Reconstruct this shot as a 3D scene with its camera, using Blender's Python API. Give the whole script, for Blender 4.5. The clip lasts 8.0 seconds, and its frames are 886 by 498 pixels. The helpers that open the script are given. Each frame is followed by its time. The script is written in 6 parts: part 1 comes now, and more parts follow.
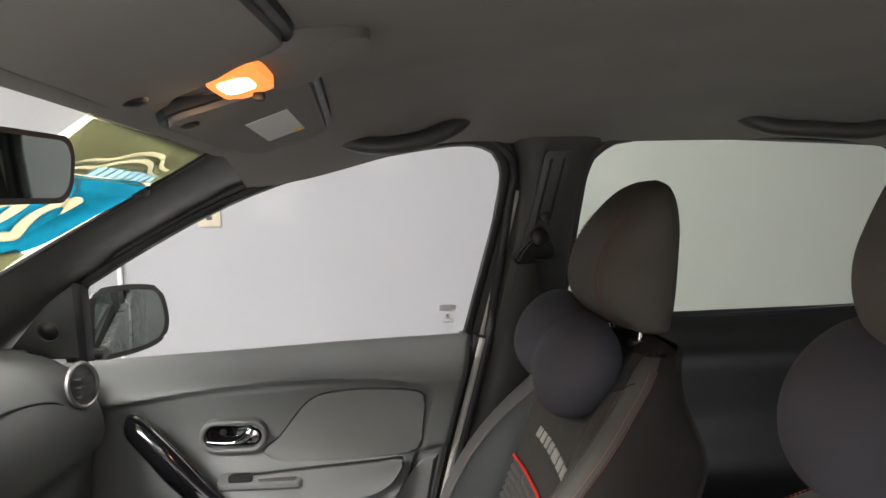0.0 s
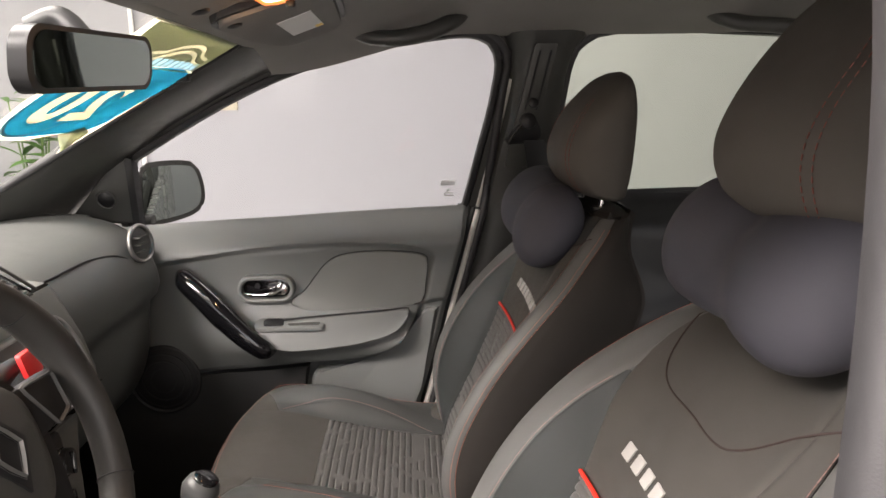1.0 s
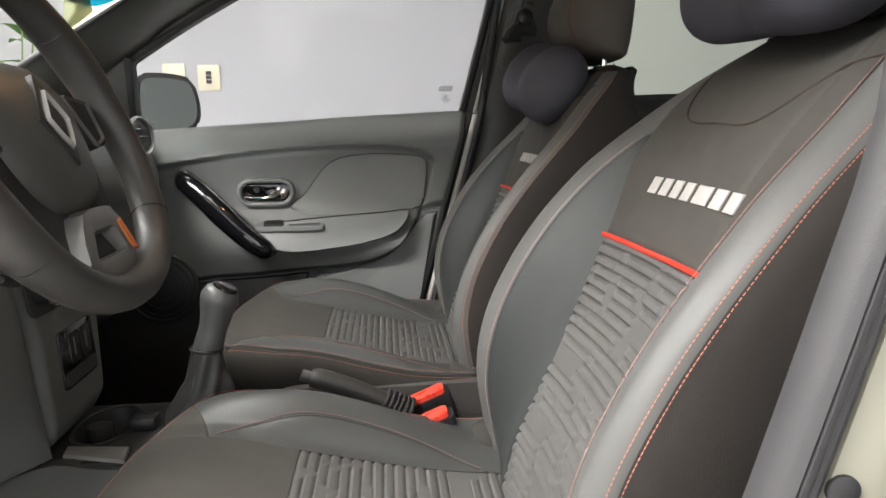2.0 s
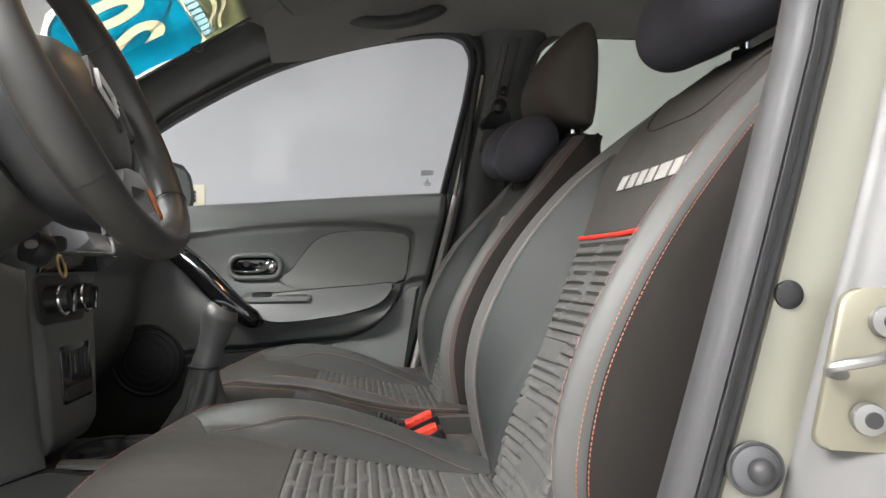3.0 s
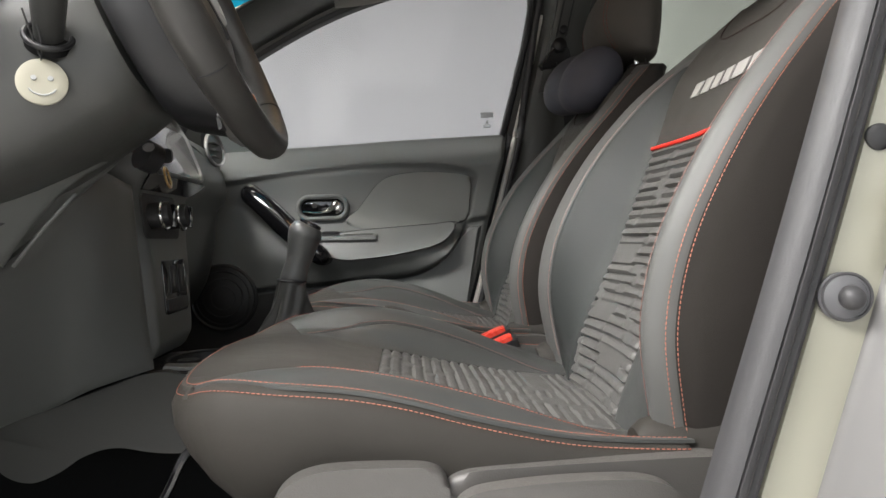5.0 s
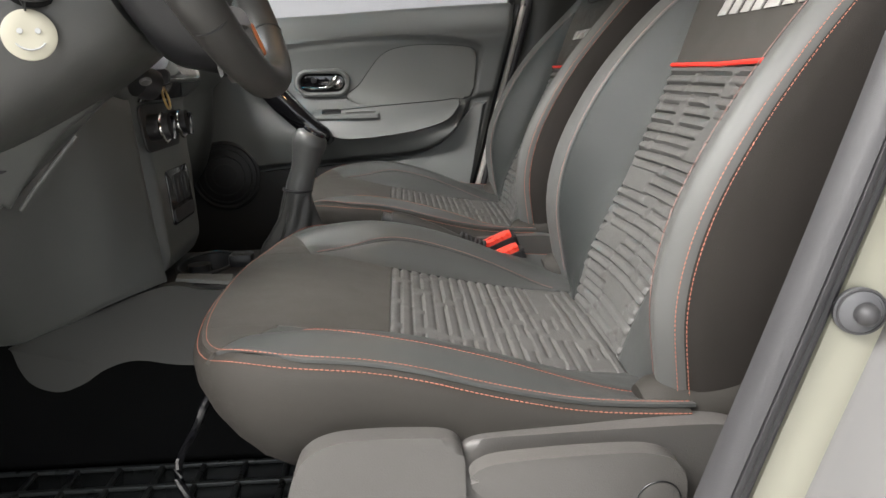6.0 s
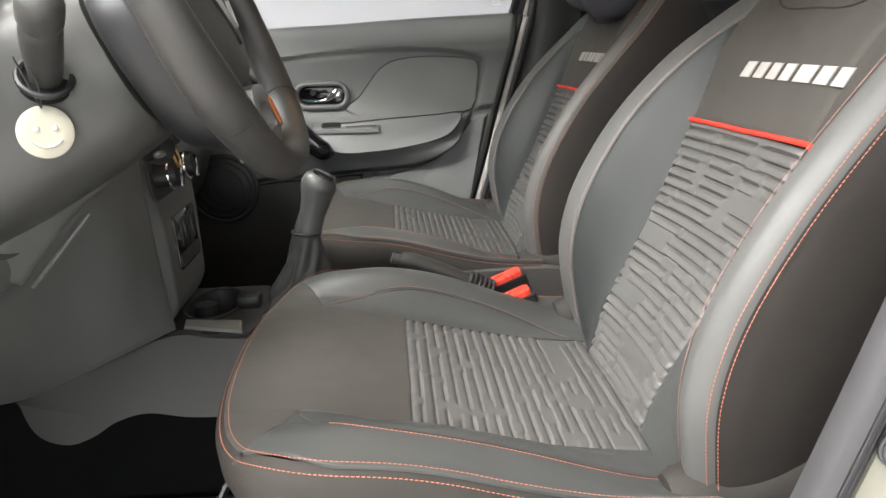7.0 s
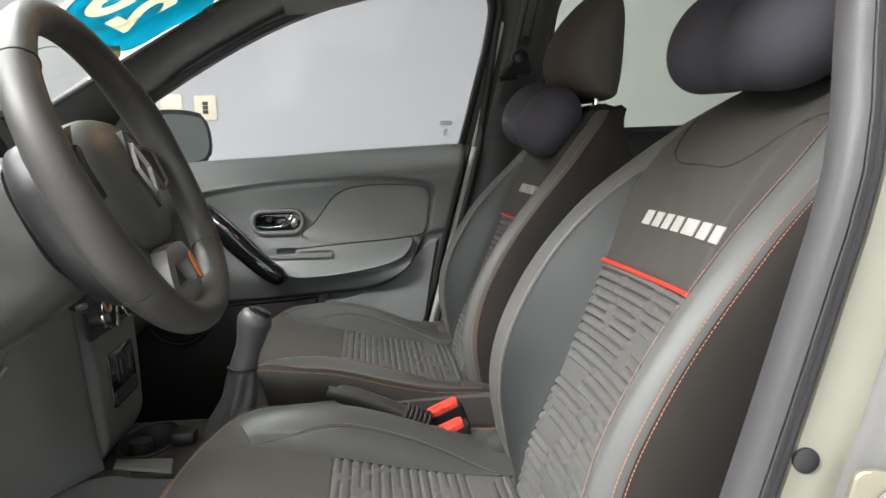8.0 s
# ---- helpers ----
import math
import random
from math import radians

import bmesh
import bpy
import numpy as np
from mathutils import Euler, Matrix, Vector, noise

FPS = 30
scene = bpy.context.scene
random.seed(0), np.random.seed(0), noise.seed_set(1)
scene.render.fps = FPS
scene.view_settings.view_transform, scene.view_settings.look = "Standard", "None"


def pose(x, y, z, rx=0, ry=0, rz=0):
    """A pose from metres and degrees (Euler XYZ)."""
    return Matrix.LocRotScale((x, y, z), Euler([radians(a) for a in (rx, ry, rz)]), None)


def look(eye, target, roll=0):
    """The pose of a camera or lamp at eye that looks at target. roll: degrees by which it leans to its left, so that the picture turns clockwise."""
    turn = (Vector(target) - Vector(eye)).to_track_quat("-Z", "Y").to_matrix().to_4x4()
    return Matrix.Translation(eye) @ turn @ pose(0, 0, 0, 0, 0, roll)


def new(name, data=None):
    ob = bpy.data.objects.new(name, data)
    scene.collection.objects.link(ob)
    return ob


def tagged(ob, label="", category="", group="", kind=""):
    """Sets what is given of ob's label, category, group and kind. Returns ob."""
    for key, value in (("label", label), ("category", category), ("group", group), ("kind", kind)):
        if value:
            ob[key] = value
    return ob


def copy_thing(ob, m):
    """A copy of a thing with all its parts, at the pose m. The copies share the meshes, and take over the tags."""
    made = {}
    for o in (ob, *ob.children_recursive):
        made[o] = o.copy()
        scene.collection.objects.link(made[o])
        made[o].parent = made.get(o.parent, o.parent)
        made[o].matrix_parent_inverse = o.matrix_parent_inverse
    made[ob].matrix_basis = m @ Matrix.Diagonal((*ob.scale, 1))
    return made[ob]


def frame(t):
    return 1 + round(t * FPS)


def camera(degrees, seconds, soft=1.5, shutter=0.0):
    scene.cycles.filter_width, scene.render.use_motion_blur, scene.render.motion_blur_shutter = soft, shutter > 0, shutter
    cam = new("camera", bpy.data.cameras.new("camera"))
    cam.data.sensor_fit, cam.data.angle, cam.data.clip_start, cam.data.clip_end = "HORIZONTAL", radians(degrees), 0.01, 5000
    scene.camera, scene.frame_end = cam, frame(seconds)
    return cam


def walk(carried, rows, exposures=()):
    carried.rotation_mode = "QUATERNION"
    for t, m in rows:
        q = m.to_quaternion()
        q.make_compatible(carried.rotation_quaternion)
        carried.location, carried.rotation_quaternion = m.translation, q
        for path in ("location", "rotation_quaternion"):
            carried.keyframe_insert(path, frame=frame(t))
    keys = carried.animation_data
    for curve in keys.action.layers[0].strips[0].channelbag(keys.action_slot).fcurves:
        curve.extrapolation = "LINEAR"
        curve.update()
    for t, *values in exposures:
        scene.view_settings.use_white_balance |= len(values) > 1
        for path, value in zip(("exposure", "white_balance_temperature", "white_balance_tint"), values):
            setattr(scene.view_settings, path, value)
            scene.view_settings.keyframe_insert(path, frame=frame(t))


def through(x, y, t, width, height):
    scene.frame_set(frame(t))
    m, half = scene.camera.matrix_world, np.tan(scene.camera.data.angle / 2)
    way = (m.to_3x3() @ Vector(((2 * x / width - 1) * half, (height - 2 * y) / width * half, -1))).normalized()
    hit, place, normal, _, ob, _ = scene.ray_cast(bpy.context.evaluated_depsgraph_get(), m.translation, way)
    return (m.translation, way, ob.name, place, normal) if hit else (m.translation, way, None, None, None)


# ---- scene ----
# camera path: eye, target, roll
PATH = [
    (0, (0.115, 0.105, 1.4), (0.239, 2.099, 1.297), -1.3),
    (0.5, (0.143, -0.011, 1.406), (0.243, 1.966, 1.122), -1.2),
    (1, (0.127, -0.123, 1.401), (0.21, 1.832, 0.988), -0.9),
    (1.2, (0.115, -0.147, 1.377), (0.191, 1.806, 0.951), -1.2),
    (1.5, (0.078, -0.166, 1.309), (0.172, 1.782, 0.864), -1.0),
    (1.7, (0.068, -0.168, 1.215), (0.175, 1.786, 0.801), -1.1),
    (2, (0.060, -0.191, 1.114), (0.214, 1.773, 0.771), -1.2),
    (2.2, (0.052, -0.213, 1.065), (0.228, 1.762, 0.803), -1.2),
    (3.3, (0.005, -0.306, 0.924), (0.251, 1.676, 1.036), -1.3),
    (3.5, (-0.014, -0.324, 0.903), (0.224, 1.658, 1.037), -1.4),
    (4, (-0.026, -0.328, 0.873), (0.179, 1.656, 1.019), -1.7),
    (4.2, (-0.023, -0.328, 0.849), (0.161, 1.659, 0.982), -1.8),
    (4.5, (-0.027, -0.327, 0.844), (0.131, 1.666, 0.92), -1.8),
    (4.7, (-0.022, -0.322, 0.855), (0.108, 1.673, 0.892), -1.8),
    (5.8, (-0.027, -0.307, 0.963), (0.069, 1.655, 0.586), -1.6),
    (6, (-0.031, -0.298, 0.989), (0.069, 1.639, 0.501), -1.6),
    (6.2, (-0.035, -0.284, 1.008), (0.059, 1.631, 0.439), -1.6),
    (6.5, (-0.057, -0.265, 1.05), (0.038, 1.622, 0.393), -1.6),
    (6.7, (-0.064, -0.263, 1.067), (0.037, 1.625, 0.417), -1.5),
    (7, (-0.061, -0.259, 1.087), (0.071, 1.656, 0.526), -1.4),
    (7.2, (-0.053, -0.265, 1.094), (0.09, 1.676, 0.632), -1.4),
    (7.5, (-0.041, -0.267, 1.103), (0.134, 1.692, 0.744), -1.4),
    (7.8, (-0.014, -0.276, 1.106), (0.174, 1.694, 0.809), -1.5),
    (8, (0.010, -0.289, 1.136), (0.206, 1.682, 0.856), -1.6),
]
cam = camera(63.3, 8.0, soft=1.5)
walk(cam, [(t, look(eye, target, roll)) for t, eye, target, roll in PATH],
     [(0, 0.30, 6650, 12), (0.5, 0.36, 6950, 16), (1.0, 0.44, 6950, 17), (1.7, 0.44, 6800, 14), (2.0, 0.42, 6550, 11), (3.3, 0.20, 6400, 10), (4.5, 0.11, 6500, 10), (6.0, 0.30, 6500, 10), (6.5, 0.52, 6500, 10), (7.0, 0.68, 6500, 10), (7.5, 0.5, 6350, 9), (8, 0.38, 6350, 8)])

# ---- world and light: a bright sales hall, open towards the street behind the camera ----
world = bpy.data.worlds.new("world")
scene.world = world
world.use_nodes = True
wn = world.node_tree.nodes
sky = wn.new("ShaderNodeTexSky")
sky.sky_type = "NISHITA"
sky.sun_disc = False
sky.sun_elevation, sky.sun_rotation = radians(50), radians(200)
wn["Background"].inputs["Strength"].default_value = 0.10
world.node_tree.links.new(sky.outputs["Color"], wn["Background"].inputs["Color"])


def area(name, eye, target, sx, sy, watts, colour=(1, 1, 1)):
    lamp = bpy.data.lights.new(name, "AREA")
    lamp.shape, lamp.size, lamp.size_y, lamp.energy, lamp.color = "RECTANGLE", sx, sy, watts, colour
    ob = new(name, lamp)
    ob.matrix_world = look(eye, target)
    return ob


sun = bpy.data.lights.new("sun", "SUN")
sun.energy, sun.angle, sun.color = 1.0, radians(12), (1.0, 0.95, 0.88)
new("sun", sun).matrix_world = look((3, -8, 9), (0, 0, 0))
# Fill lamp added to stand in for daylight from an unseen open side.
area("open_side_fill", (0.0, -4.4, 1.7), (0, 0, 1.0), 7.5, 2.6, 80, (1.0, 0.98, 0.95))
# Unseen lamps added to light the cabin; the last brightens the north wall.
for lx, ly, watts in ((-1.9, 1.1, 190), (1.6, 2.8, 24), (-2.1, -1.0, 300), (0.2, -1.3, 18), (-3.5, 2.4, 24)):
    area("added_ceiling_glow", (lx, ly, 2.93), (lx, ly, 0), 2.2, 1.0, watts, (1.0, 0.98, 0.96))
area("dome_lamp_glow", (-0.035, 0.815, 1.522), (-0.02, 0.815, 1.0), 0.05, 0.03, 0.35, (1.0, 0.62, 0.3))


# ---- materials ----
def material(name, colour, rough=0.6, metal=0.0, vary=0.15, scale=9.0, bump=0.15, grain=900.0, spec=0.5,
             rough_vary=0.12, weave=0.0, coat=0.0, stain=0.0):
    m = bpy.data.materials.new(name)
    m.use_nodes = True
    nt = m.node_tree
    n, l = nt.nodes, nt.links
    b = n["Principled BSDF"]
    b.inputs["Metallic"].default_value = metal
    b.inputs["Specular IOR Level"].default_value = spec
    b.inputs["Coat Weight"].default_value = coat
    co = n.new("ShaderNodeTexCoord")
    big = n.new("ShaderNodeTexNoise")
    big.inputs["Scale"].default_value, big.inputs["Detail"].default_value = scale, 5
    l.new(co.outputs["Object"], big.inputs["Vector"])
    ramp = n.new("ShaderNodeMix")
    ramp.data_type = "RGBA"
    ramp.inputs["A"].default_value = (*[c * (1 - vary) for c in colour], 1)
    ramp.inputs["B"].default_value = (*[min(1, c * (1 + vary)) for c in colour], 1)
    l.new(big.outputs["Fac"], ramp.inputs["Factor"])
    l.new(ramp.outputs["Result"], b.inputs["Base Color"])
    rr = n.new("ShaderNodeMapRange")
    rr.inputs["To Min"].default_value = max(0.02, rough - rough_vary)
    rr.inputs["To Max"].default_value = min(1, rough + rough_vary)
    mid = n.new("ShaderNodeTexNoise")
    mid.inputs["Scale"].default_value, mid.inputs["Detail"].default_value = scale * 4, 4
    l.new(co.outputs["Object"], mid.inputs["Vector"])
    l.new(mid.outputs["Fac"], rr.inputs["Value"])
    l.new(rr.outputs["Result"], b.inputs["Roughness"])
    if bump > 0:
        fine = n.new("ShaderNodeTexNoise")
        fine.inputs["Scale"].default_value, fine.inputs["Detail"].default_value = grain, 2
        l.new(co.outputs["Object"], fine.inputs["Vector"])
        height = fine.outputs["Fac"]
        if weave > 0:
            wv = n.new("ShaderNodeTexWave")
            wv.wave_type, wv.bands_direction = "BANDS", "DIAGONAL"
            wv.inputs["Scale"].default_value, wv.inputs["Distortion"].default_value = weave, 1.5
            l.new(co.outputs["Object"], wv.inputs["Vector"])
            add = n.new("ShaderNodeMath")
            l.new(fine.outputs["Fac"], add.inputs[0])
            l.new(wv.outputs["Fac"], add.inputs[1])
            height = add.outputs[0]
        bp = n.new("ShaderNodeBump")
        bp.inputs["Strength"].default_value, bp.inputs["Distance"].default_value = bump, 0.0006
        l.new(height, bp.inputs["Height"])
        l.new(bp.outputs["Normal"], b.inputs["Normal"])
    return m


def glass(name, tint, rough=0.0, mixf=0.9):
    m = bpy.data.materials.new(name)
    m.use_nodes = True
    n, l = m.node_tree.nodes, m.node_tree.links
    out = n["Material Output"]
    n.remove(n["Principled BSDF"])
    tr = n.new("ShaderNodeBsdfTransparent")
    tr.inputs["Color"].default_value = (*tint, 1)
    gl = n.new("ShaderNodeBsdfGlossy")
    gl.inputs["Roughness"].default_value = rough
    fr = n.new("ShaderNodeLayerWeight")
    fr.inputs["Blend"].default_value = 0.5
    pw = n.new("ShaderNodeMath")
    pw.operation, pw.inputs[1].default_value = "POWER", 5.0
    l.new(fr.outputs["Facing"], pw.inputs[0])
    ml = n.new("ShaderNodeMath")
    ml.operation, ml.inputs[1].default_value, ml.inputs[2].default_value = "MULTIPLY_ADD", 0.25, 0.02
    l.new(pw.outputs[0], ml.inputs[0])
    mx = n.new("ShaderNodeMixShader")
    l.new(ml.outputs[0], mx.inputs[0])
    l.new(tr.outputs[0], mx.inputs[1])
    l.new(gl.outputs[0], mx.inputs[2])
    l.new(mx.outputs[0], out.inputs["Surface"])
    return m


def film(name, colour, through=0.6):
    """A printed foil that lets part of the daylight through."""
    m = bpy.data.materials.new(name)
    m.use_nodes = True
    n, l = m.node_tree.nodes, m.node_tree.links
    b = n["Principled BSDF"]
    b.inputs["Base Color"].default_value = (*colour, 1)
    b.inputs["Roughness"].default_value = 0.5
    tl = n.new("ShaderNodeBsdfTranslucent")
    ns = n.new("ShaderNodeTexNoise")
    ns.inputs["Scale"].default_value = 30
    mixc = n.new("ShaderNodeMix")
    mixc.data_type = "RGBA"
    mixc.inputs["A"].default_value = (*[c * 0.94 for c in colour], 1)
    mixc.inputs["B"].default_value = (*[min(1, c * 1.06) for c in colour], 1)
    l.new(ns.outputs["Fac"], mixc.inputs["Factor"])
    l.new(mixc.outputs["Result"], tl.inputs["Color"])
    mx = n.new("ShaderNodeMixShader")
    mx.inputs[0].default_value = through
    l.new(b.outputs[0], mx.inputs[1])
    l.new(tl.outputs[0], mx.inputs[2])
    l.new(mx.outputs[0], n["Material Output"].inputs["Surface"])
    return m


def glow(name, colour, strength):
    m = bpy.data.materials.new(name)
    m.use_nodes = True
    b = m.node_tree.nodes["Principled BSDF"]
    b.inputs["Base Color"].default_value = (*colour, 1)
    b.inputs["Emission Color"].default_value = (*colour, 1)
    b.inputs["Emission Strength"].default_value = strength
    return m


PLASTIC = material("grained_dark_plastic", (0.055, 0.055, 0.051), 0.42, bump=0.25, grain=1400, vary=0.10)
CONSOLE = material("black_grey_console_plastic", (0.029, 0.029, 0.029), 0.55, spec=0.3, bump=0.25, grain=1400, vary=0.10)
DULL_SILVER = material("dull_silver_trim", (0.13, 0.127, 0.122), 0.45, metal=0.3, vary=0.06, bump=0.05)
KNEE = material("grained_knee_plastic", (0.112, 0.115, 0.109), 0.36, rough_vary=0.04, bump=0.2, grain=1400, vary=0.10)
PAD_DARK = material("grained_dash_plastic", (0.078, 0.081, 0.077), 0.40, rough_vary=0.04, bump=0.25, grain=1200, vary=0.10)
DOOR_TRIM = material("grained_door_plastic", (0.152, 0.158, 0.153), 0.46, bump=0.3, grain=1400, vary=0.08)
DOOR_PAD = material("door_pad_vinyl", (0.186, 0.190, 0.181), 0.55, bump=0.3, grain=1600, vary=0.08)
SEAT_PLASTIC = material("warm_grey_seat_plastic", (0.088, 0.083, 0.078), 0.40, bump=0.5, grain=800, vary=0.12)
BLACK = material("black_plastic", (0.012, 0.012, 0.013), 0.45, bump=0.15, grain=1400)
GLOSS = material("piano_black", (0.006, 0.006, 0.007), 0.08, bump=0.0, rough_vary=0.05, coat=0.6)
PUTTY = material("pale_grey_rubber", (0.085, 0.085, 0.09), 0.55, bump=0.2, grain=700)
KNOB = material("satin_knob_plastic", (0.062, 0.063, 0.062), 0.38, bump=0.15, grain=1400, vary=0.08)
RUBBER = material("black_rubber", (0.02, 0.02, 0.021), 0.55, bump=0.2, grain=700)
SEAL = material("grey_rubber_seal", (0.040, 0.039, 0.041), 0.5, bump=0.2, grain=700)
FABRIC = material("charcoal_seat_fabric", (0.062, 0.058, 0.052), 0.62, bump=0.9, grain=1700, spec=0.25, vary=0.20)
SKIRT = material("brown_grey_skirt_fabric", (0.030, 0.027, 0.023), 0.62, bump=0.8, grain=1700, spec=0.3, vary=0.20)
FABRIC_DARK = material("dark_brown_fabric", (0.033, 0.029, 0.026), 0.75, bump=0.9, grain=1700, spec=0.2, vary=0.20)
HEADREST = material("brown_headrest_fabric", (0.074, 0.066, 0.057), 0.7, bump=0.9, grain=1700, spec=0.25, vary=0.20)
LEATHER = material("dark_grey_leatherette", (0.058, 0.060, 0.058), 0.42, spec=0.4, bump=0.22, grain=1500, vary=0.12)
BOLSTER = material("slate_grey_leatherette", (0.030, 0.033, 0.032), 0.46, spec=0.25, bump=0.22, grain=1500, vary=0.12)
LEATHER_LIGHT = material("mid_grey_leatherette", (0.098, 0.098, 0.094), 0.50, spec=0.35, bump=0.22, grain=1500, vary=0.12)
RIBBED = material("embossed_grey_fabric", (0.090, 0.088, 0.084), 0.46, bump=0.35, grain=1800, vary=0.12)
NAVY = material("navy_velvet", (0.053, 0.052, 0.063), 0.68, bump=0.4, grain=1800, vary=0.2, spec=0.3)
HEADLINER = material("dark_headliner_cloth", (0.23, 0.22, 0.21), 0.9, bump=0.5, grain=1500, vary=0.12, spec=0.2)
CARPET = material("black_carpet", (0.012, 0.012, 0.012), 0.95, bump=0.9, grain=500, vary=0.3, spec=0.1)
# Sheen along the mat's ribs is put into a lighter rubber colour.
MAT_RIB = material("sheen_rib_rubber", (0.055, 0.058, 0.057), 0.30, bump=0.3, grain=300, vary=0.3)
MAT = material("black_rubber_mat", (0.040, 0.044, 0.045), 0.22, bump=0.4, grain=60, vary=0.3)
CHROME = material("chrome", (0.75, 0.74, 0.72), 0.12, metal=1.0, vary=0.05, bump=0.0, rough_vary=0.05)
SATIN = material("satin_silver", (0.30, 0.295, 0.285), 0.36, metal=0.8, vary=0.06, bump=0.05)
PAINT = material("silver_car_paint", (0.38, 0.373, 0.36), 0.28, metal=0.55, vary=0.05, bump=0.0, coat=0.5)
PILLAR_SILVER = material("silver_pillar_paint", (0.14, 0.137, 0.133), 0.45, metal=0.15, vary=0.05, bump=0.0)
BRASSY = material("zinc_plated_steel", (0.22, 0.205, 0.155), 0.4, metal=0.5, vary=0.12, bump=0.05)
# Silver edge paint made near white, to carry the light it catches.
EDGE = material("lit_door_edge_paint", (0.62, 0.61, 0.56), 0.3, vary=0.05, bump=0.0)
CREAM = material("cream_jamb_paint", (0.25, 0.243, 0.195), 0.35, vary=0.06, bump=0.03, grain=200, coat=0.3)
RED = material("red_piping", (0.80, 0.035, 0.02), 0.45, vary=0.08, bump=0.1)
RED_PLASTIC = material("red_plastic", (0.62, 0.03, 0.03), 0.35, vary=0.05, bump=0.05)
BUCKLE_RED = material("orange_red_plastic", (0.78, 0.06, 0.035), 0.3, vary=0.05, bump=0.05)
ORANGE = material("orange_thread", (0.46, 0.16, 0.105), 0.6, vary=0.15, bump=0.1)
PINK = material("pale_red_thread", (0.26, 0.15, 0.13), 0.7, vary=0.15, bump=0.1)
# Headliner cloth darkened in colour to offset the light on the rail.
RAIL = material("toned_down_rail_cloth", (0.085, 0.083, 0.080), 0.85, bump=0.5, grain=1500, vary=0.12, spec=0.2)
# Light falling on the console ledge is put into this brighter grey.
LEDGE = material("lit_ledge_plastic", (0.18, 0.18, 0.172), 0.5, bump=0.2, grain=1200, vary=0.08)
HEAD_THREAD = material("dull_red_thread", (0.15, 0.045, 0.034), 0.75, vary=0.15, bump=0.1)
SEAM = material("dark_seam_thread", (0.030, 0.016, 0.013), 0.8, vary=0.15, bump=0.1)
ORANGE_TRIM = material("orange_trim", (0.55, 0.16, 0.05), 0.35, vary=0.1, bump=0.05)
WHITE_EMB = material("pale_embroidery", (0.40, 0.385, 0.365), 0.7, vary=0.1, bump=0.4, grain=3000)
WHITE = material("white_card", (0.72, 0.72, 0.70), 0.6, vary=0.05, bump=0.05)
YELLOW = material("yellow_label", (0.80, 0.55, 0.12), 0.6, vary=0.05, bump=0.05)
TAGCOL = material("cream_plastic_tag", (0.40, 0.38, 0.30), 0.4, vary=0.05, bump=0.05)
INK = material("dark_print", (0.03, 0.03, 0.03), 0.6, bump=0.0)
GREYINK = material("grey_print", (0.42, 0.43, 0.43), 0.6, bump=0.0)
BLUE = film("sticker_blue", (0.05, 0.50, 0.74), 0.82)
PRINT = film("sticker_print", (0.62, 0.60, 0.48), 0.7)
OLIVE = film("sticker_olive", (0.42, 0.44, 0.35), 0.76)
PALE = film("sticker_cream", (0.80, 0.78, 0.66), 0.75)
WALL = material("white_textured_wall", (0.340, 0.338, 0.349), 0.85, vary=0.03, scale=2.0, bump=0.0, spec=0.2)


def trowel(m):
    """Upright trowel strokes in a plastered wall."""
    n, l = m.node_tree.nodes, m.node_tree.links
    co, mp = n.new("ShaderNodeTexCoord"), n.new("ShaderNodeMapping")
    mp.inputs["Scale"].default_value = (34, 34, 5)
    ns, bp = n.new("ShaderNodeTexNoise"), n.new("ShaderNodeBump")
    ns.inputs["Scale"].default_value, ns.inputs["Detail"].default_value = 1.0, 5
    bp.inputs["Strength"].default_value, bp.inputs["Distance"].default_value = 0.16, 0.003
    l.new(co.outputs["Object"], mp.inputs["Vector"])
    l.new(mp.outputs["Vector"], ns.inputs["Vector"])
    l.new(ns.outputs["Fac"], bp.inputs["Height"])
    l.new(bp.outputs["Normal"], n["Principled BSDF"].inputs["Normal"])


trowel(WALL)
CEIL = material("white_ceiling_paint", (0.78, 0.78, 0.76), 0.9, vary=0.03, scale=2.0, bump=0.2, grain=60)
TILE = material("grey_floor_tile", (0.52, 0.51, 0.49), 0.35, vary=0.12, scale=3.0, bump=0.1, grain=80)
GROUND = material("street_asphalt", (0.06, 0.06, 0.06), 0.9, vary=0.2, scale=3.0, bump=0.5, grain=90)
IVORY = material("ivory_switch_plastic", (0.50, 0.455, 0.34), 0.4, vary=0.05, bump=0.0)
LEAF = material("green_leaf", (0.09, 0.20, 0.045), 0.5, vary=0.35, scale=20, bump=0.1)
STEM = material("plant_stem", (0.10, 0.16, 0.05), 0.7, vary=0.2)
POT = material("clay_pot", (0.40, 0.20, 0.12), 0.8, vary=0.15)
GLASS_CLEAR = glass("clear_side_glass", (0.95, 0.96, 0.97))
GLASS_GREEN = glass("green_tinted_glass", (0.93, 0.97, 0.91))
GLASS_SCREEN = glass("windscreen_glass", (0.93, 0.95, 0.93))
MIRROR = material("mirror_silver", (0.50, 0.55, 0.51), 0.02, metal=1.0, vary=0.0, bump=0.0, rough_vary=0.0)
WHEEL_LEATHER = material("black_wheel_leather", (0.036, 0.034, 0.031), 0.45, bump=0.4, grain=1300, vary=0.15)
BOOT = material("dark_boot_leatherette", (0.042, 0.042, 0.040), 0.42, spec=0.35, bump=0.4, grain=900, vary=0.2)
MIRROR_DIM = material("dimmed_mirror_silver", (0.36, 0.41, 0.37), 0.03, metal=1.0, vary=0.0, bump=0.0, rough_vary=0.0)
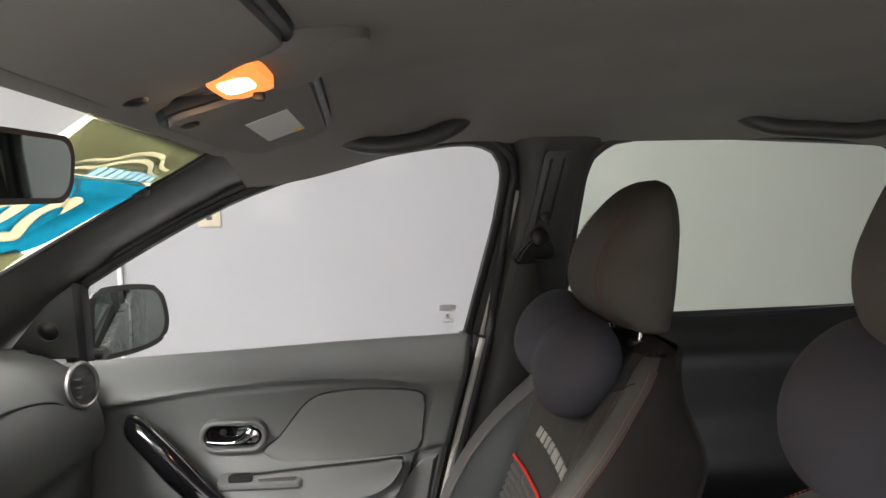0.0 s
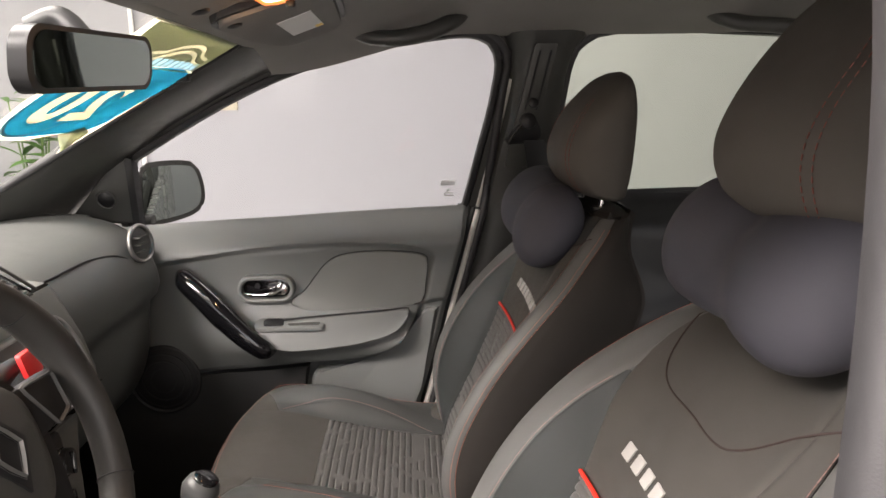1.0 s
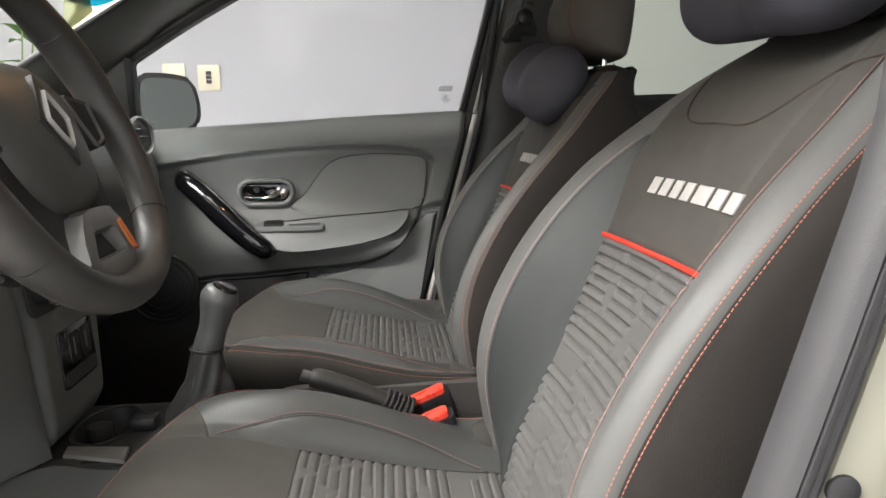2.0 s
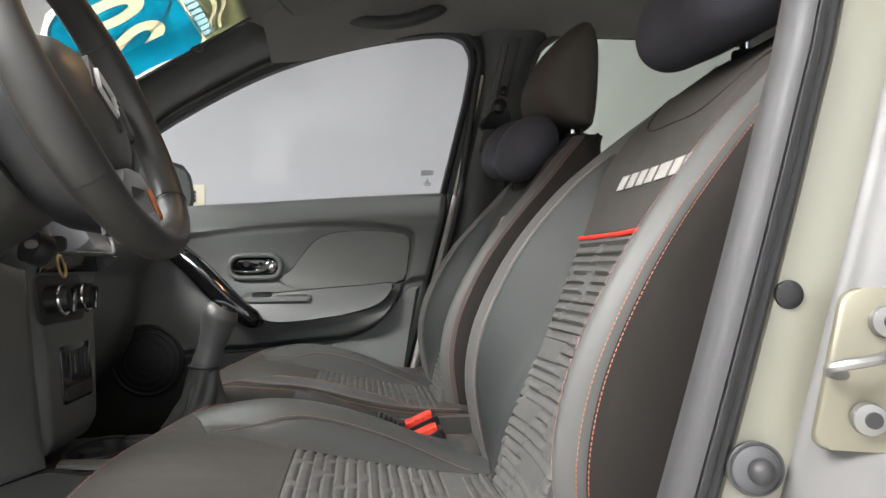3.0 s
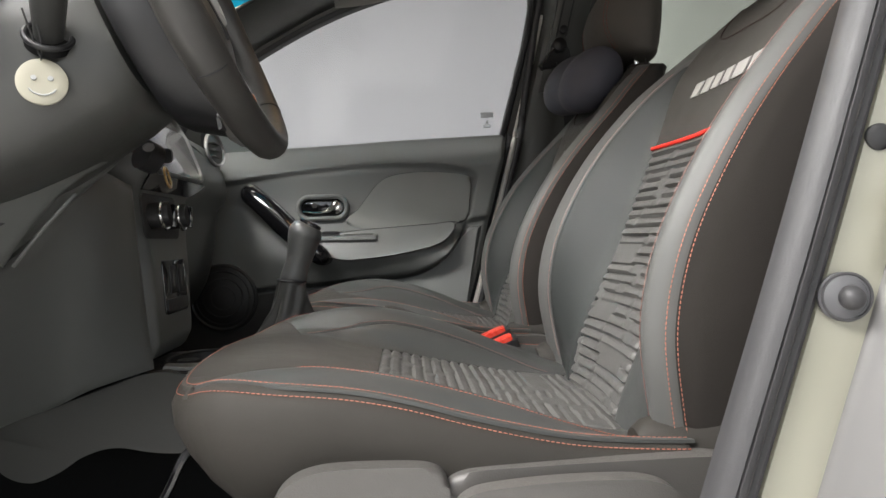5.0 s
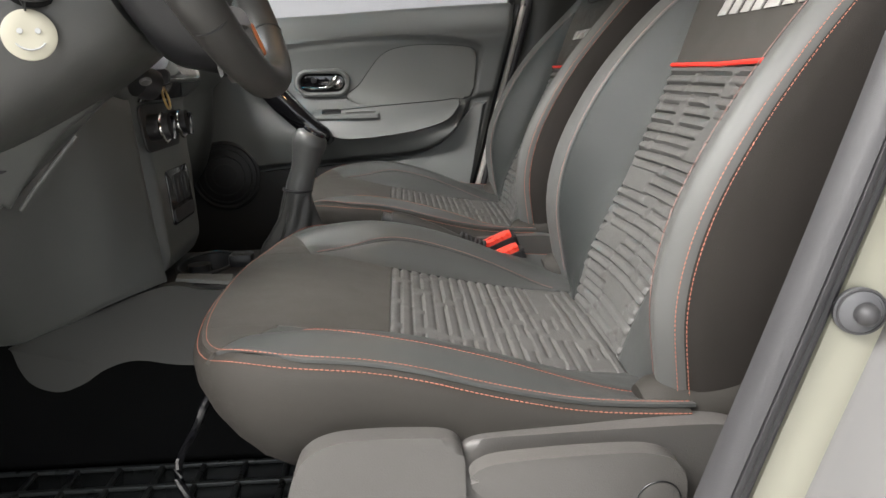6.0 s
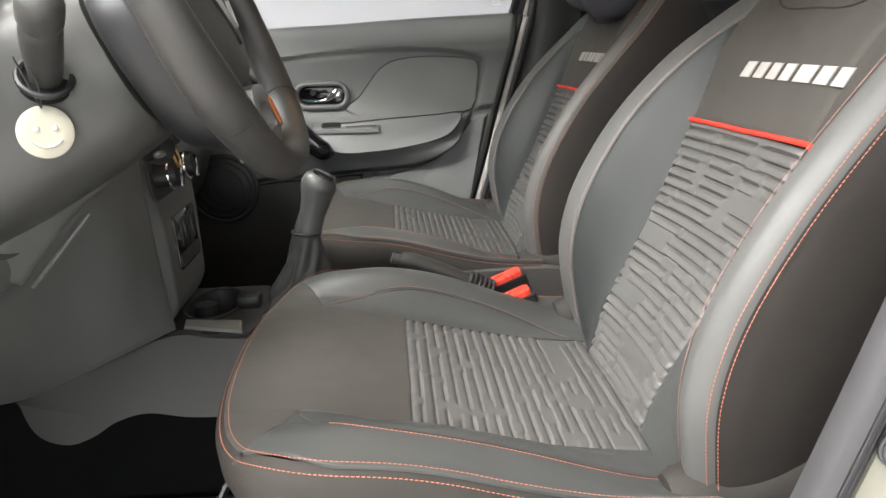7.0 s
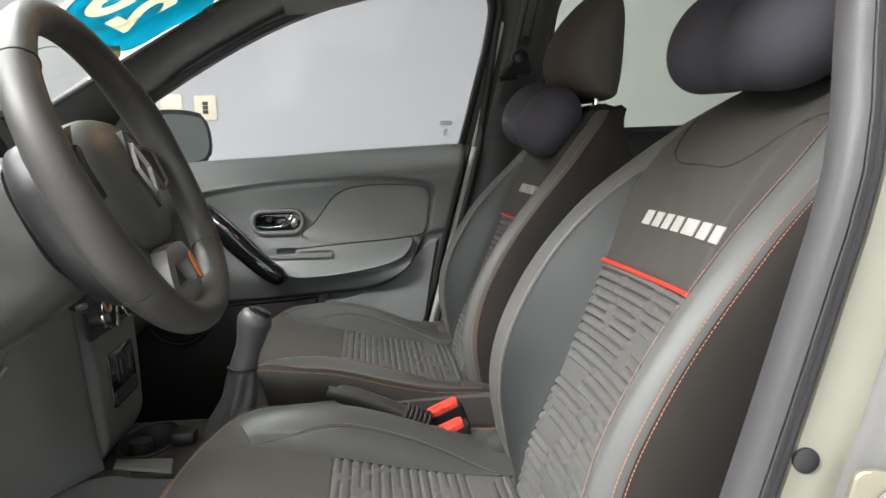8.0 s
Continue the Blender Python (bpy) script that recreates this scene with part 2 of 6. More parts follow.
DOME = glow("dome_lamp_lens_glow", (1.0, 0.28, 0.06), 1.0)
DOME_HOT = glow("dome_lamp_bulb_glow", (1.0, 0.72, 0.36), 7.0)
TUBE = glow("tube_light_glow", (1.0, 0.98, 0.95), 4.0)


# ---- geometry helpers ----
def spline(pts):
    """Smooth curve through (x, y) pairs with limited slopes."""
    xs = np.array([p[0] for p in pts], float)
    ys = np.array([p[1] for p in pts], float)
    d = np.diff(ys) / np.diff(xs)
    m = np.concatenate(([d[0]], (d[:-1] + d[1:]) / 2, [d[-1]]))

    def f(x):
        x = np.clip(np.asarray(x, float), xs[0], xs[-1])
        i = np.clip(np.searchsorted(xs, x) - 1, 0, len(xs) - 2)
        h = xs[i + 1] - xs[i]
        t = (x - xs[i]) / h
        return ((2 * t**3 - 3 * t**2 + 1) * ys[i] + (t**3 - 2 * t**2 + t) * h * m[i]
                + (-2 * t**3 + 3 * t**2) * ys[i + 1] + (t**3 - t**2) * h * m[i + 1])
    return f


def ease(t):
    t = np.clip(t, 0, 1)
    return t * t * (3 - 2 * t)


def mesh_ob(name, verts, faces, mat, parent=None, label="", smooth=True):
    me = bpy.data.meshes.new(name)
    me.from_pydata([tuple(map(float, v)) for v in verts], [], [tuple(int(i) for i in f) for f in faces])
    me.update()
    bm = bmesh.new()
    bm.from_mesh(me)
    bmesh.ops.recalc_face_normals(bm, faces=bm.faces)
    bm.to_mesh(me)
    bm.free()
    if mat:
        me.materials.append(mat)
    if smooth:
        me.polygons.foreach_set("use_smooth", [True] * len(me.polygons))
        me.set_sharp_from_angle(angle=radians(42))
    ob = new(name, me)
    ob.parent = parent
    if label:
        ob["label"] = label
    return ob


def part(name, bm, mat, parent=None, label="", smooth=True):
    me = bpy.data.meshes.new(name)
    bmesh.ops.recalc_face_normals(bm, faces=bm.faces)
    bm.to_mesh(me)
    bm.free()
    me.materials.append(mat)
    if smooth:
        me.polygons.foreach_set("use_smooth", [True] * len(me.polygons))
        me.set_sharp_from_angle(angle=radians(40))
    ob = new(name, me)
    ob.parent = parent
    if label:
        ob["label"] = label
    return ob


def thing(name, label, category, at=(0, 0, 0), group="", kind=""):
    ob = new(name)
    ob.location = at
    ob.empty_display_size = 0.05
    return tagged(ob, label, category, group, kind)


def patch(name, fn, nu, nv, mat, parent=None, label="", out=(0, 0, 1), disp=None, tuck=0.004, wide=0.012, back=0.012):
    """A padded panel: fn(U, V) gives points of the surface; its rim is drawn in and turned under."""
    U, V = np.meshgrid(np.linspace(0, 1, nu), np.linspace(0, 1, nv), indexing="ij")
    P = fn(U, V)
    du, dv = np.gradient(P, axis=0), np.gradient(P, axis=1)
    N = np.cross(du, dv)
    N /= np.linalg.norm(N, axis=2, keepdims=True) + 1e-12
    if (N.mean(axis=(0, 1)) @ np.array(out, float)) < 0:
        N = -N
    su = np.cumsum(np.concatenate((np.zeros((1, nv)), np.linalg.norm(np.diff(P, axis=0), axis=2))), axis=0)
    sv = np.cumsum(np.concatenate((np.zeros((nu, 1)), np.linalg.norm(np.diff(P, axis=1), axis=2)), axis=1), axis=1)
    rim = np.minimum(np.minimum(su, su[-1:] - su), np.minimum(sv, sv[:, -1:] - sv))
    off = -tuck * (1 - np.clip(rim / wide, 0, 1)) ** 2
    if disp is not None:
        off = off + disp(U, V, P)
    Q = P + N * off[..., None]
    verts = list(Q.reshape(-1, 3))
    idx = np.arange(nu * nv).reshape(nu, nv)
    faces = [(idx[i, j], idx[i + 1, j], idx[i + 1, j + 1], idx[i, j + 1]) for i in range(nu - 1) for j in range(nv - 1)]
    loop = [(i, 0) for i in range(nu)] + [(nu - 1, j) for j in range(1, nv)] + \
           [(i, nv - 1) for i in range(nu - 2, -1, -1)] + [(0, j) for j in range(nv - 2, 0, -1)]
    base = len(verts)
    for i, j in loop:
        verts.append(Q[i, j] - N[i, j] * back)
    k = len(loop)
    for a in range(k):
        b = (a + 1) % k
        faces.append((idx[loop[a]], base + a, base + b, idx[loop[b]]))
    return mesh_ob(name, verts, faces, mat, parent, label)


def loft(name, rings, mat, parent=None, label="", caps=True, smooth=True):
    n = len(rings[0])
    verts = [p for r in rings for p in r]
    faces = [(a * n + i, a * n + (i + 1) % n, (a + 1) * n + (i + 1) % n, (a + 1) * n + i)
             for a in range(len(rings) - 1) for i in range(n)]
    if caps:
        faces += [tuple(range(n)), tuple((len(rings) - 1) * n + i for i in range(n))]
    return mesh_ob(name, verts, faces, mat, parent, label, smooth)


def smooth_path(pts, n):
    pts = np.array(pts, float)
    s = np.concatenate(([0], np.cumsum(np.linalg.norm(np.diff(pts, axis=0), axis=1))))
    t = np.linspace(0, s[-1], n)
    return np.stack([spline(list(zip(s, pts[:, k])))(t) for k in range(3)], axis=1)


def tube_rings(path, radius, sides=10, flat=1.0, up=(0, 0, 1)):
    path = np.array(path, float)
    rad = np.broadcast_to(np.asarray(radius, float), (len(path),))
    tang = np.gradient(path, axis=0)
    tang /= np.linalg.norm(tang, axis=1, keepdims=True) + 1e-12
    rings = []
    for p, t, r in zip(path, tang, rad):
        a = np.cross(t, np.array(up, float))
        if np.linalg.norm(a) < 1e-4:
            a = np.cross(t, np.array([1.0, 0, 0]))
        a /= np.linalg.norm(a)
        b = np.cross(a, t)
        ang = np.linspace(0, 2 * math.pi, sides, endpoint=False)
        rings.append([p + r * (math.cos(q) * a + flat * math.sin(q) * b) for q in ang])
    return rings


def tube(name, path, radius, mat, parent=None, label="", sides=10, n=None, flat=1.0, up=(0, 0, 1)):
    path = smooth_path(path, n) if n else np.array(path, float)
    return loft(name, tube_rings(path, radius, sides, flat, up), mat, parent, label)


def prism(name, outline, put, depth, mat, parent=None, label="", bevel=0.004, segments=2):
    """An outline in two coordinates, laid by put(a, b, c) and thickened by depth along c, front edges rounded."""
    bm = bmesh.new()
    lo = [bm.verts.new(put(a, b, 0.0)) for a, b in outline]
    hi = [bm.verts.new(put(a, b, depth)) for a, b in outline]
    n = len(outline)
    bm.faces.new(lo)
    top = bm.faces.new(hi)
    for i in range(n):
        bm.faces.new((lo[i], lo[(i + 1) % n], hi[(i + 1) % n], hi[i]))
    if bevel > 0:
        bmesh.ops.bevel(bm, geom=list(top.edges), offset=bevel, segments=segments, profile=0.5, affect="EDGES", clamp_overlap=True)
    return part(name, bm, mat, parent, label)


def box(name, lo, hi, mat, parent=None, label="", bevel=0.004):
    bm = bmesh.new()
    bmesh.ops.create_cube(bm, size=1)
    for v in bm.verts:
        for k in range(3):
            v.co[k] = lo[k] if v.co[k] < 0 else hi[k]
    if bevel > 0:
        bmesh.ops.bevel(bm, geom=list(bm.edges), offset=bevel, segments=2, profile=0.5, affect="EDGES", clamp_overlap=True)
    return part(name, bm, mat, parent, label)


def rounded(x0, y0, x1, y1, r, n=5):
    pts = []
    for cx, cy, a0 in ((x1 - r, y1 - r, 0), (x0 + r, y1 - r, 90), (x0 + r, y0 + r, 180), (x1 - r, y0 + r, 270)):
        for k in range(n + 1):
            a = radians(a0 + 90 * k / n)
            pts.append((cx + r * math.cos(a), cy + r * math.sin(a)))
    return pts


def curve_outline(pts, n=60):
    """A closed smooth outline through a few points."""
    k = len(pts)
    p = np.array(pts, float)
    res = []
    per = max(2, n // k)
    for i in range(k):
        a, b, c, d = p[(i - 1) % k], p[i], p[(i + 1) % k], p[(i + 2) % k]
        for s in range(per):
            t = s / per
            res.append(tuple(0.5 * (2 * b + (c - a) * t + (2 * a - 5 * b + 4 * c - d) * t**2 + (3 * b - a - 3 * c + d) * t**3)))
    return res


def disc(name, centre, axis, radius, depth, mat, parent=None, label="", sides=24, dome=0.0, flat=1.0):
    """A turned button: rounded front, along axis."""
    a = Vector(axis).normalized()
    rot = a.to_track_quat("Z", "Y").to_matrix()
    rings = []
    for r, h in ((1.0, 0.0), (1.0, depth * 0.75), (0.93, depth), (0.5, depth + dome * 0.75), (0.08, depth + dome)):
        rings.append([np.array(Vector(centre) + rot @ Vector((radius * r * math.cos(q), flat * radius * r * math.sin(q), h)))
                      for q in np.linspace(0, 2 * math.pi, sides, endpoint=False)])
    return loft(name, rings, mat, parent, label)


def ring(name, centre, axis, radius, thick, mat, parent=None, label="", sides=32, section=8, sx=1.0, sy=1.0, turn=0.0):
    a = Vector(axis).normalized()
    rot = a.to_track_quat("Z", "Y").to_matrix() @ Matrix.Rotation(turn, 3, "Z")
    verts, faces = [], []
    for i in range(sides):
        q = 2 * math.pi * i / sides
        for j in range(section):
            w = 2 * math.pi * j / section
            r = radius + thick * math.cos(w)
            verts.append(Vector(centre) + rot @ Vector((sx * r * math.cos(q), sy * r * math.sin(q), thick * math.sin(w))))
    for i in range(sides):
        for j in range(section):
            faces.append((i * section + j, ((i + 1) % sides) * section + j, ((i + 1) % sides) * section + (j + 1) % section,
                          i * section + (j + 1) % section))
    return mesh_ob(name, verts, faces, mat, parent, label)


def stitches(name, lines, mat, parent, label="", dash=0.0055, gap=0.0028, r=0.0009):
    """Thread dashes that stand on a surface: lines of points."""
    verts, faces = [], []
    for line in lines:
        line = np.array(line, float)
        s = np.concatenate(([0], np.cumsum(np.linalg.norm(np.diff(line, axis=0), axis=1))))
        at = lambda d: np.array([np.interp(d, s, line[:, k]) for k in range(3)])
        d = 0.0
        while d + dash < s[-1]:
            p, q = at(d), at(d + dash)
            t = (q - p) / (np.linalg.norm(q - p) + 1e-9)
            a = np.cross(t, [0.3, 0.5, 0.8])
            a /= np.linalg.norm(a)
            b = np.cross(t, a)
            k = len(verts)
            for e, f in ((p, 0.6), (p + t * dash * 0.25, 1.0), (q - t * dash * 0.25, 1.0), (q, 0.6)):
                verts += [e + r * f * a, e + r * f * b, e - r * f * a, e - r * f * b]
            for g in range(3):
                for h in range(4):
                    faces.append((k + 4 * g + h, k + 4 * g + (h + 1) % 4, k + 4 * g + 4 + (h + 1) % 4, k + 4 * g + 4 + h))
            faces += [(k, k + 1, k + 2, k + 3), (k + 12, k + 13, k + 14, k + 15)]
            d += dash + gap
    return mesh_ob(name, verts, faces, mat, parent, label)

# ---- the hall ----
tagged(box("ground", (-60, -60, -0.12), (60, 60, -0.02), GROUND, bevel=0), "dark street asphalt round the hall", "ground", kind="structure")
tagged(box("floor", (-4.4, -4.5, -0.02), (5.0, 4.4, 0.0), TILE, bevel=0), "polished grey tile floor of a sales hall", "floor", kind="structure")
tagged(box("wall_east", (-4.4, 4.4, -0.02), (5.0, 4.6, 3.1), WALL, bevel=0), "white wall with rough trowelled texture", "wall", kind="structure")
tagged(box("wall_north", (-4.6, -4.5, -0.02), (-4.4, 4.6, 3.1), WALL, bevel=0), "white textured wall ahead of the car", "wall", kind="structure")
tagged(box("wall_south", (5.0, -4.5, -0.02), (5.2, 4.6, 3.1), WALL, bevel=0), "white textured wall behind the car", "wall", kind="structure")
tagged(box("ceiling", (-4.6, -4.5, 3.1), (5.2, 4.6, 3.25), CEIL, bevel=0), "white painted ceiling", "ceiling", kind="structure")


# Unseen fittings, added to house the lamps that light the cabin.
def added_ceiling_light(x, y):
    t = thing("added_ceiling_light", "unseen white ceiling light, added to light the car", "ceiling light", (x, y, 3.1), "ceiling lights")
    box("housing", (-1.2, -0.6, -0.08), (1.2, 0.6, 0.0), WHITE, t, bevel=0.01)
    for k in (-0.42, -0.14, 0.14, 0.42):
        tube("tube", [(-1.05, k, -0.10), (1.05, k, -0.10)], 0.014, TUBE, t, "glowing white tube", sides=10)
    return t


first_light = added_ceiling_light(-1.9, 1.1)
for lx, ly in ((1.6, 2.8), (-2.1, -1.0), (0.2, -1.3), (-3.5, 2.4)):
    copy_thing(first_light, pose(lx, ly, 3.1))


def wall_plate(x, z, keys):
    t = thing("switch_plate", "ivory plastic wall plate on the white wall", "switch", (x, 4.4, z), "wall plates")
    put = lambda a, b, c: (a, -c, b)
    prism("plate", rounded(-0.066, -0.076, 0.066, 0.076, 0.008), put, 0.012, IVORY, t, bevel=0.004)
    for k in range(keys):
        box("rocker", (-0.016, -0.020, -0.036 + k * 0.026), (0.016, -0.010, -0.014 + k * 0.026), INK if keys > 1 else IVORY, t, "dark rocker" if keys > 1 else "", bevel=0.002)
    return t


wall_plate(-0.985, 1.42, 3)
wall_plate(-1.19, 1.43, 1)
pipe = thing("wall_pipe", "thin white conduit pipe running up the wall", "pipe", (-1.5, 4.37, 0))
tube("conduit", [(0, 0, 0), (0, 0, 3.09)], 0.014, WHITE, pipe, sides=12)


def plant(x, y, h, seed):
    rng = random.Random(seed)
    t = thing("potted_plant", "tall green leafy plant in a clay pot by the wall", "plant", (x, y, 0), "potted plants")
    prof = [(0.12, 0.0), (0.15, 0.02), (0.18, 0.28), (0.20, 0.29), (0.20, 0.33), (0.17, 0.33), (0.16, 0.29), (0.02, 0.28)]
    loft("pot", [[(r * math.cos(q), r * math.sin(q), z) for q in np.linspace(0, 2 * math.pi, 24, endpoint=False)] for r, z in prof], POT, t)
    for s in range(7):
        a = rng.uniform(0, 6.28)
        lean = rng.uniform(0.05, 0.28)
        top = h * rng.uniform(0.62, 1.0)
        path = smooth_path([(0.05 * math.cos(a), 0.05 * math.sin(a), 0.28), (lean * 0.4 * math.cos(a), lean * 0.4 * math.sin(a), 0.28 + (top - 0.28) * 0.5),
                            (lean * math.cos(a), lean * math.sin(a), top)], 12)
        loft("stem", tube_rings(path, np.linspace(0.010, 0.004, 12), 6), STEM, t)
        for k in range(13):
            verts, faces = [], []
            p = path[min(11, 2 + int(k * 0.75))] + np.array([0, 0, rng.uniform(-0.02, 0.02)])
            b = rng.uniform(0, 6.28)
            ln, wd, up = rng.uniform(0.16, 0.34), rng.uniform(0.018, 0.040), rng.uniform(0.1, 0.8)
            d = np.array([math.cos(b), math.sin(b), up])
            d /= np.linalg.norm(d)
            side = np.cross(d, [0, 0, 1.0])
            side /= np.linalg.norm(side)
            nrm = np.cross(side, d)
            q0 = len(verts)
            for i in range(7):
                f = i / 6
                c = p + d * ln * f - np.array([0, 0, 0.30 * ln * f * f])
                w = wd * math.sin(math.pi * min(1, 0.08 + f * 0.92)) ** 0.8
                verts += [c - side * w + nrm * w * 0.3, c, c + side * w + nrm * w * 0.3]
                if i:
                    j = q0 + 3 * i
                    faces += [(j - 3, j - 2, j + 1, j), (j - 2, j - 1, j + 2, j + 1)]
            mesh_ob("leaf", verts, faces, LEAF, t)
    return t


plant(-1.95, 3.95, 1.75, 3)
plant(-2.45, 3.75, 1.55, 8)
sign = thing("wall_sign", "pale blue sign with a white stripe on the wall", "sign", (-4.4, 2.6, 1.9))
box("panel", (0.0, -0.5, -0.22), (0.02, 0.5, 0.22), material("pale_blue_sign", (0.30, 0.55, 0.72), 0.5), sign)
box("stripe", (0.021, -0.42, -0.03), (0.025, 0.42, 0.04), WHITE, sign, "white bar", bevel=0)

# ---- the car: shell ----
CENTRE = 0.833
tagged(box("car_floor", (-1.05, 0.10, 0.28), (1.5, 1.67, 0.345), CARPET, bevel=0.01), "black carpeted car floor", "floor", kind="structure")


def side_y(z):
    return 1.62 - 0.30 * (z - 1.148)


tagged(box("wall_firewall", (-1.12, 0.06, 0.28), (-1.06, 1.60, 1.06), BLACK, bevel=0), "black bulkhead ahead of the footwells", "bulkhead", kind="structure")
tagged(box("wall_kick_panel", (-1.08, 1.575, 0.30), (-0.645, 1.62, 1.10), BLACK, bevel=0), "black footwell side panel", "panel", kind="structure")
tagged(box("wall_kick_panel_driver", (-1.08, 0.05, 0.30), (-0.70, 0.09, 1.10), BLACK, bevel=0), "black footwell side panel", "panel", kind="structure")
# headliner: domed cloth roof lining
def headliner_fn(U, V):
    x = -0.17 + U * 1.60
    y = 0.17 + V * 1.326
    w = np.abs(y - CENTRE) / 0.663
    z = 1.605 - 0.075 * w**3 - 0.075 * (1 - ease((x + 0.17) / 0.42)) - 0.06 * ease((x - 0.9) / 0.5)
    return np.stack([x, y, z], axis=2)


tagged(patch("headliner", headliner_fn, 70, 60, HEADLINER, out=(0, 0, -1), tuck=0.0, back=0.02), "dark brown-grey cloth roof lining", "ceiling", kind="structure")
tagged(box("roof_panel", (-0.20, 0.16, 1.63), (1.45, 1.51, 1.66), PAINT, bevel=0.01), "silver painted car roof", "roof", kind="structure")


# windscreen
def screen_z(x):
    return 1.512 + 0.53 * (x + 0.20)


def screen_fn(U, V):
    y = 0.20 + V * 1.27
    edge = np.abs(y - CENTRE) / 0.635
    top = -0.175
    x = top - U * 0.88
    y = CENTRE + (y - CENTRE) * (0.80 + 0.26 * U)
    return np.stack([x, y, screen_z(x) + 0.0 * edge], axis=2)


scr = patch("window_windscreen", screen_fn, 12, 12, GLASS_SCREEN, out=(-0.5, 0, 1), tuck=0, back=0.004)
scr.visible_shadow = False
tagged(scr, "clear raked windscreen with a dealer sticker", "windscreen", kind="structure")

# header trim above the windscreen
hd = [(-0.215, 1.510), (-0.17, 1.504), (-0.13, 1.514), (-0.10, 1.545), (-0.12, 1.60), (-0.22, 1.57)]
loft_rings = []
for yy in np.linspace(0.20, 1.46, 24):
    w = abs(yy - CENTRE) / 0.63
    loft_rings.append([(a - 0.02 * w * w + 0.012, yy, b - 0.004 * w * w) for a, b in hd])
tagged(loft("trim_windscreen_header", loft_rings, HEADLINER), "dark header rail above the windscreen", "trim", kind="structure")

clip = thing("screen_clip", "small black clip on the windscreen edge", "clip", (-0.325, 1.345, 1.448))
box("clip_body", (-0.022, -0.014, -0.010), (0.022, 0.016, 0.012), BLACK, clip, bevel=0.005)

# rubber strip down the windscreen edge
tube("trim_windscreen_rubber", [(x, 1.478 - 0.17 * (x + 1.05) / 0.95, screen_z(x) - 0.004) for x in np.linspace(-1.05, -0.19, 20)], 0.007, RUBBER)
tagged(bpy.data.objects["trim_windscreen_rubber"], "black rubber windscreen edge strip", "trim", kind="structure")


# centre pillar trim, passenger side
def pillar_b():
    rings = []
    for z in np.linspace(0.36, 1.56, 22):
        xf = 0.300 + 0.205 * (z - 1.148) if z < 1.40 else 0.3517 + 0.05 * (z - 1.40)
        xr = 0.462 + 0.09 * (z - 1.20) if z > 0.9 else 0.435 + 0.0 * z
        if z > 1.46:
            e = ((z - 1.46) / 0.10) ** 2
            xf, xr = xf - 0.03 * e, xr + 0.05 * e
        y = side_y(z) if z > 1.13 else 1.625
        pts = [(xf - 0.012, y + 0.035), (xf, y - 0.005), (xf + 0.012, y - 0.024), (xf + 0.045, y - 0.034), (xr - 0.045, y - 0.034),
               (xr - 0.015, y - 0.024), (xr, y - 0.004), (xr + 0.006, y + 0.035)]
        rings.append([(a, b, z) for a, b in pts])
    return rings


tagged(loft("trim_centre_pillar", pillar_b(), PLASTIC), "dark grey plastic centre pillar trim with belt slot", "pillar", kind="structure")
belt = thing("belt_anchor", "black seat belt anchor on a sliding height adjuster", "seat belt", (0.39, 1.50, 1.34))
put_b = lambda a, b, c: (0.205 * b + a, -0.30 * b - c, b)
prism("slider_track", rounded(-0.030, -0.10, 0.020, 0.17, 0.008), put_b, 0.012, PLASTIC, belt, "grey plastic slide cover", bevel=0.003)
for a in (-0.018, 0.006):
    prism("groove", rounded(a, 0.03, a + 0.005, 0.155, 0.002), put_b, 0.0135, BLACK, belt, bevel=0.0)
disc("bolt_cover", (-0.004, -0.008, 0.005), (0, -1, 0.1), 0.018, 0.030, BLACK, belt, dome=0.006)
disc("release_button", (0.008, -0.016, 0.045), (0, -1, 0.1), 0.011, 0.016, BLACK, belt, dome=0.002)
prism("belt_loop", [(-0.045, -0.035), (-0.038, -0.022), (-0.012, 0.012), (0.012, 0.012), (0.030, -0.012), (0.034, -0.030), (0.026, -0.042), (-0.034, -0.046)], put_b, 0.024, BLACK, belt, bevel=0.004)
tube("loop_wire", [(-0.046, -0.030, -0.038), (-0.030, -0.034, -0.014), (-0.006, -0.036, 0.008)], 0.0022, CHROME, belt, "bright wire edge", sides=6, n=10)
seat_belt = thing("seat_belt", "black woven seat belt hanging from its anchor", "seat belt", (0, 0, 0))
bl = smooth_path([(0.400, 1.465, 1.305), (0.415, 1.475, 1.20), (0.425, 1.50, 1.0), (0.43, 1.52, 0.6)], 20)
loft("webbing", [[(x - 0.024, y, z), (x + 0.024, y + 0.004, z), (x + 0.024, y + 0.0065, z), (x - 0.024, y + 0.0025, z)] for x, y, z in bl], BLACK, seat_belt)


# roof rail over the side windows: window frames in the leaning plane of the glass
def on_side(a, b, c):
    return (a, side_y(b) - c, b)


FRONT_GLASS = [(-0.540, 1.095), (-0.515, 1.262), (-0.418, 1.318), (-0.346, 1.357), (-0.285, 1.388), (-0.225, 1.416), (-0.166, 1.440), (-0.108, 1.460), (-0.051, 1.477), (0.007, 1.491),
               (0.063, 1.503), (0.120, 1.513), (0.177, 1.521), (0.230, 1.527), (0.272, 1.526), (0.300, 1.515), (0.316, 1.490), (0.320, 1.465), (0.305, 1.375), (0.246, 1.135)]
REAR_GLASS = [(0.462, 1.160), (0.472, 1.26), (0.484, 1.38), (0.494, 1.465), (0.508, 1.500), (0.540, 1.524), (0.60, 1.533), (0.79, 1.531), (1.10, 1.515), (1.22, 1.44), (1.30, 1.185)]


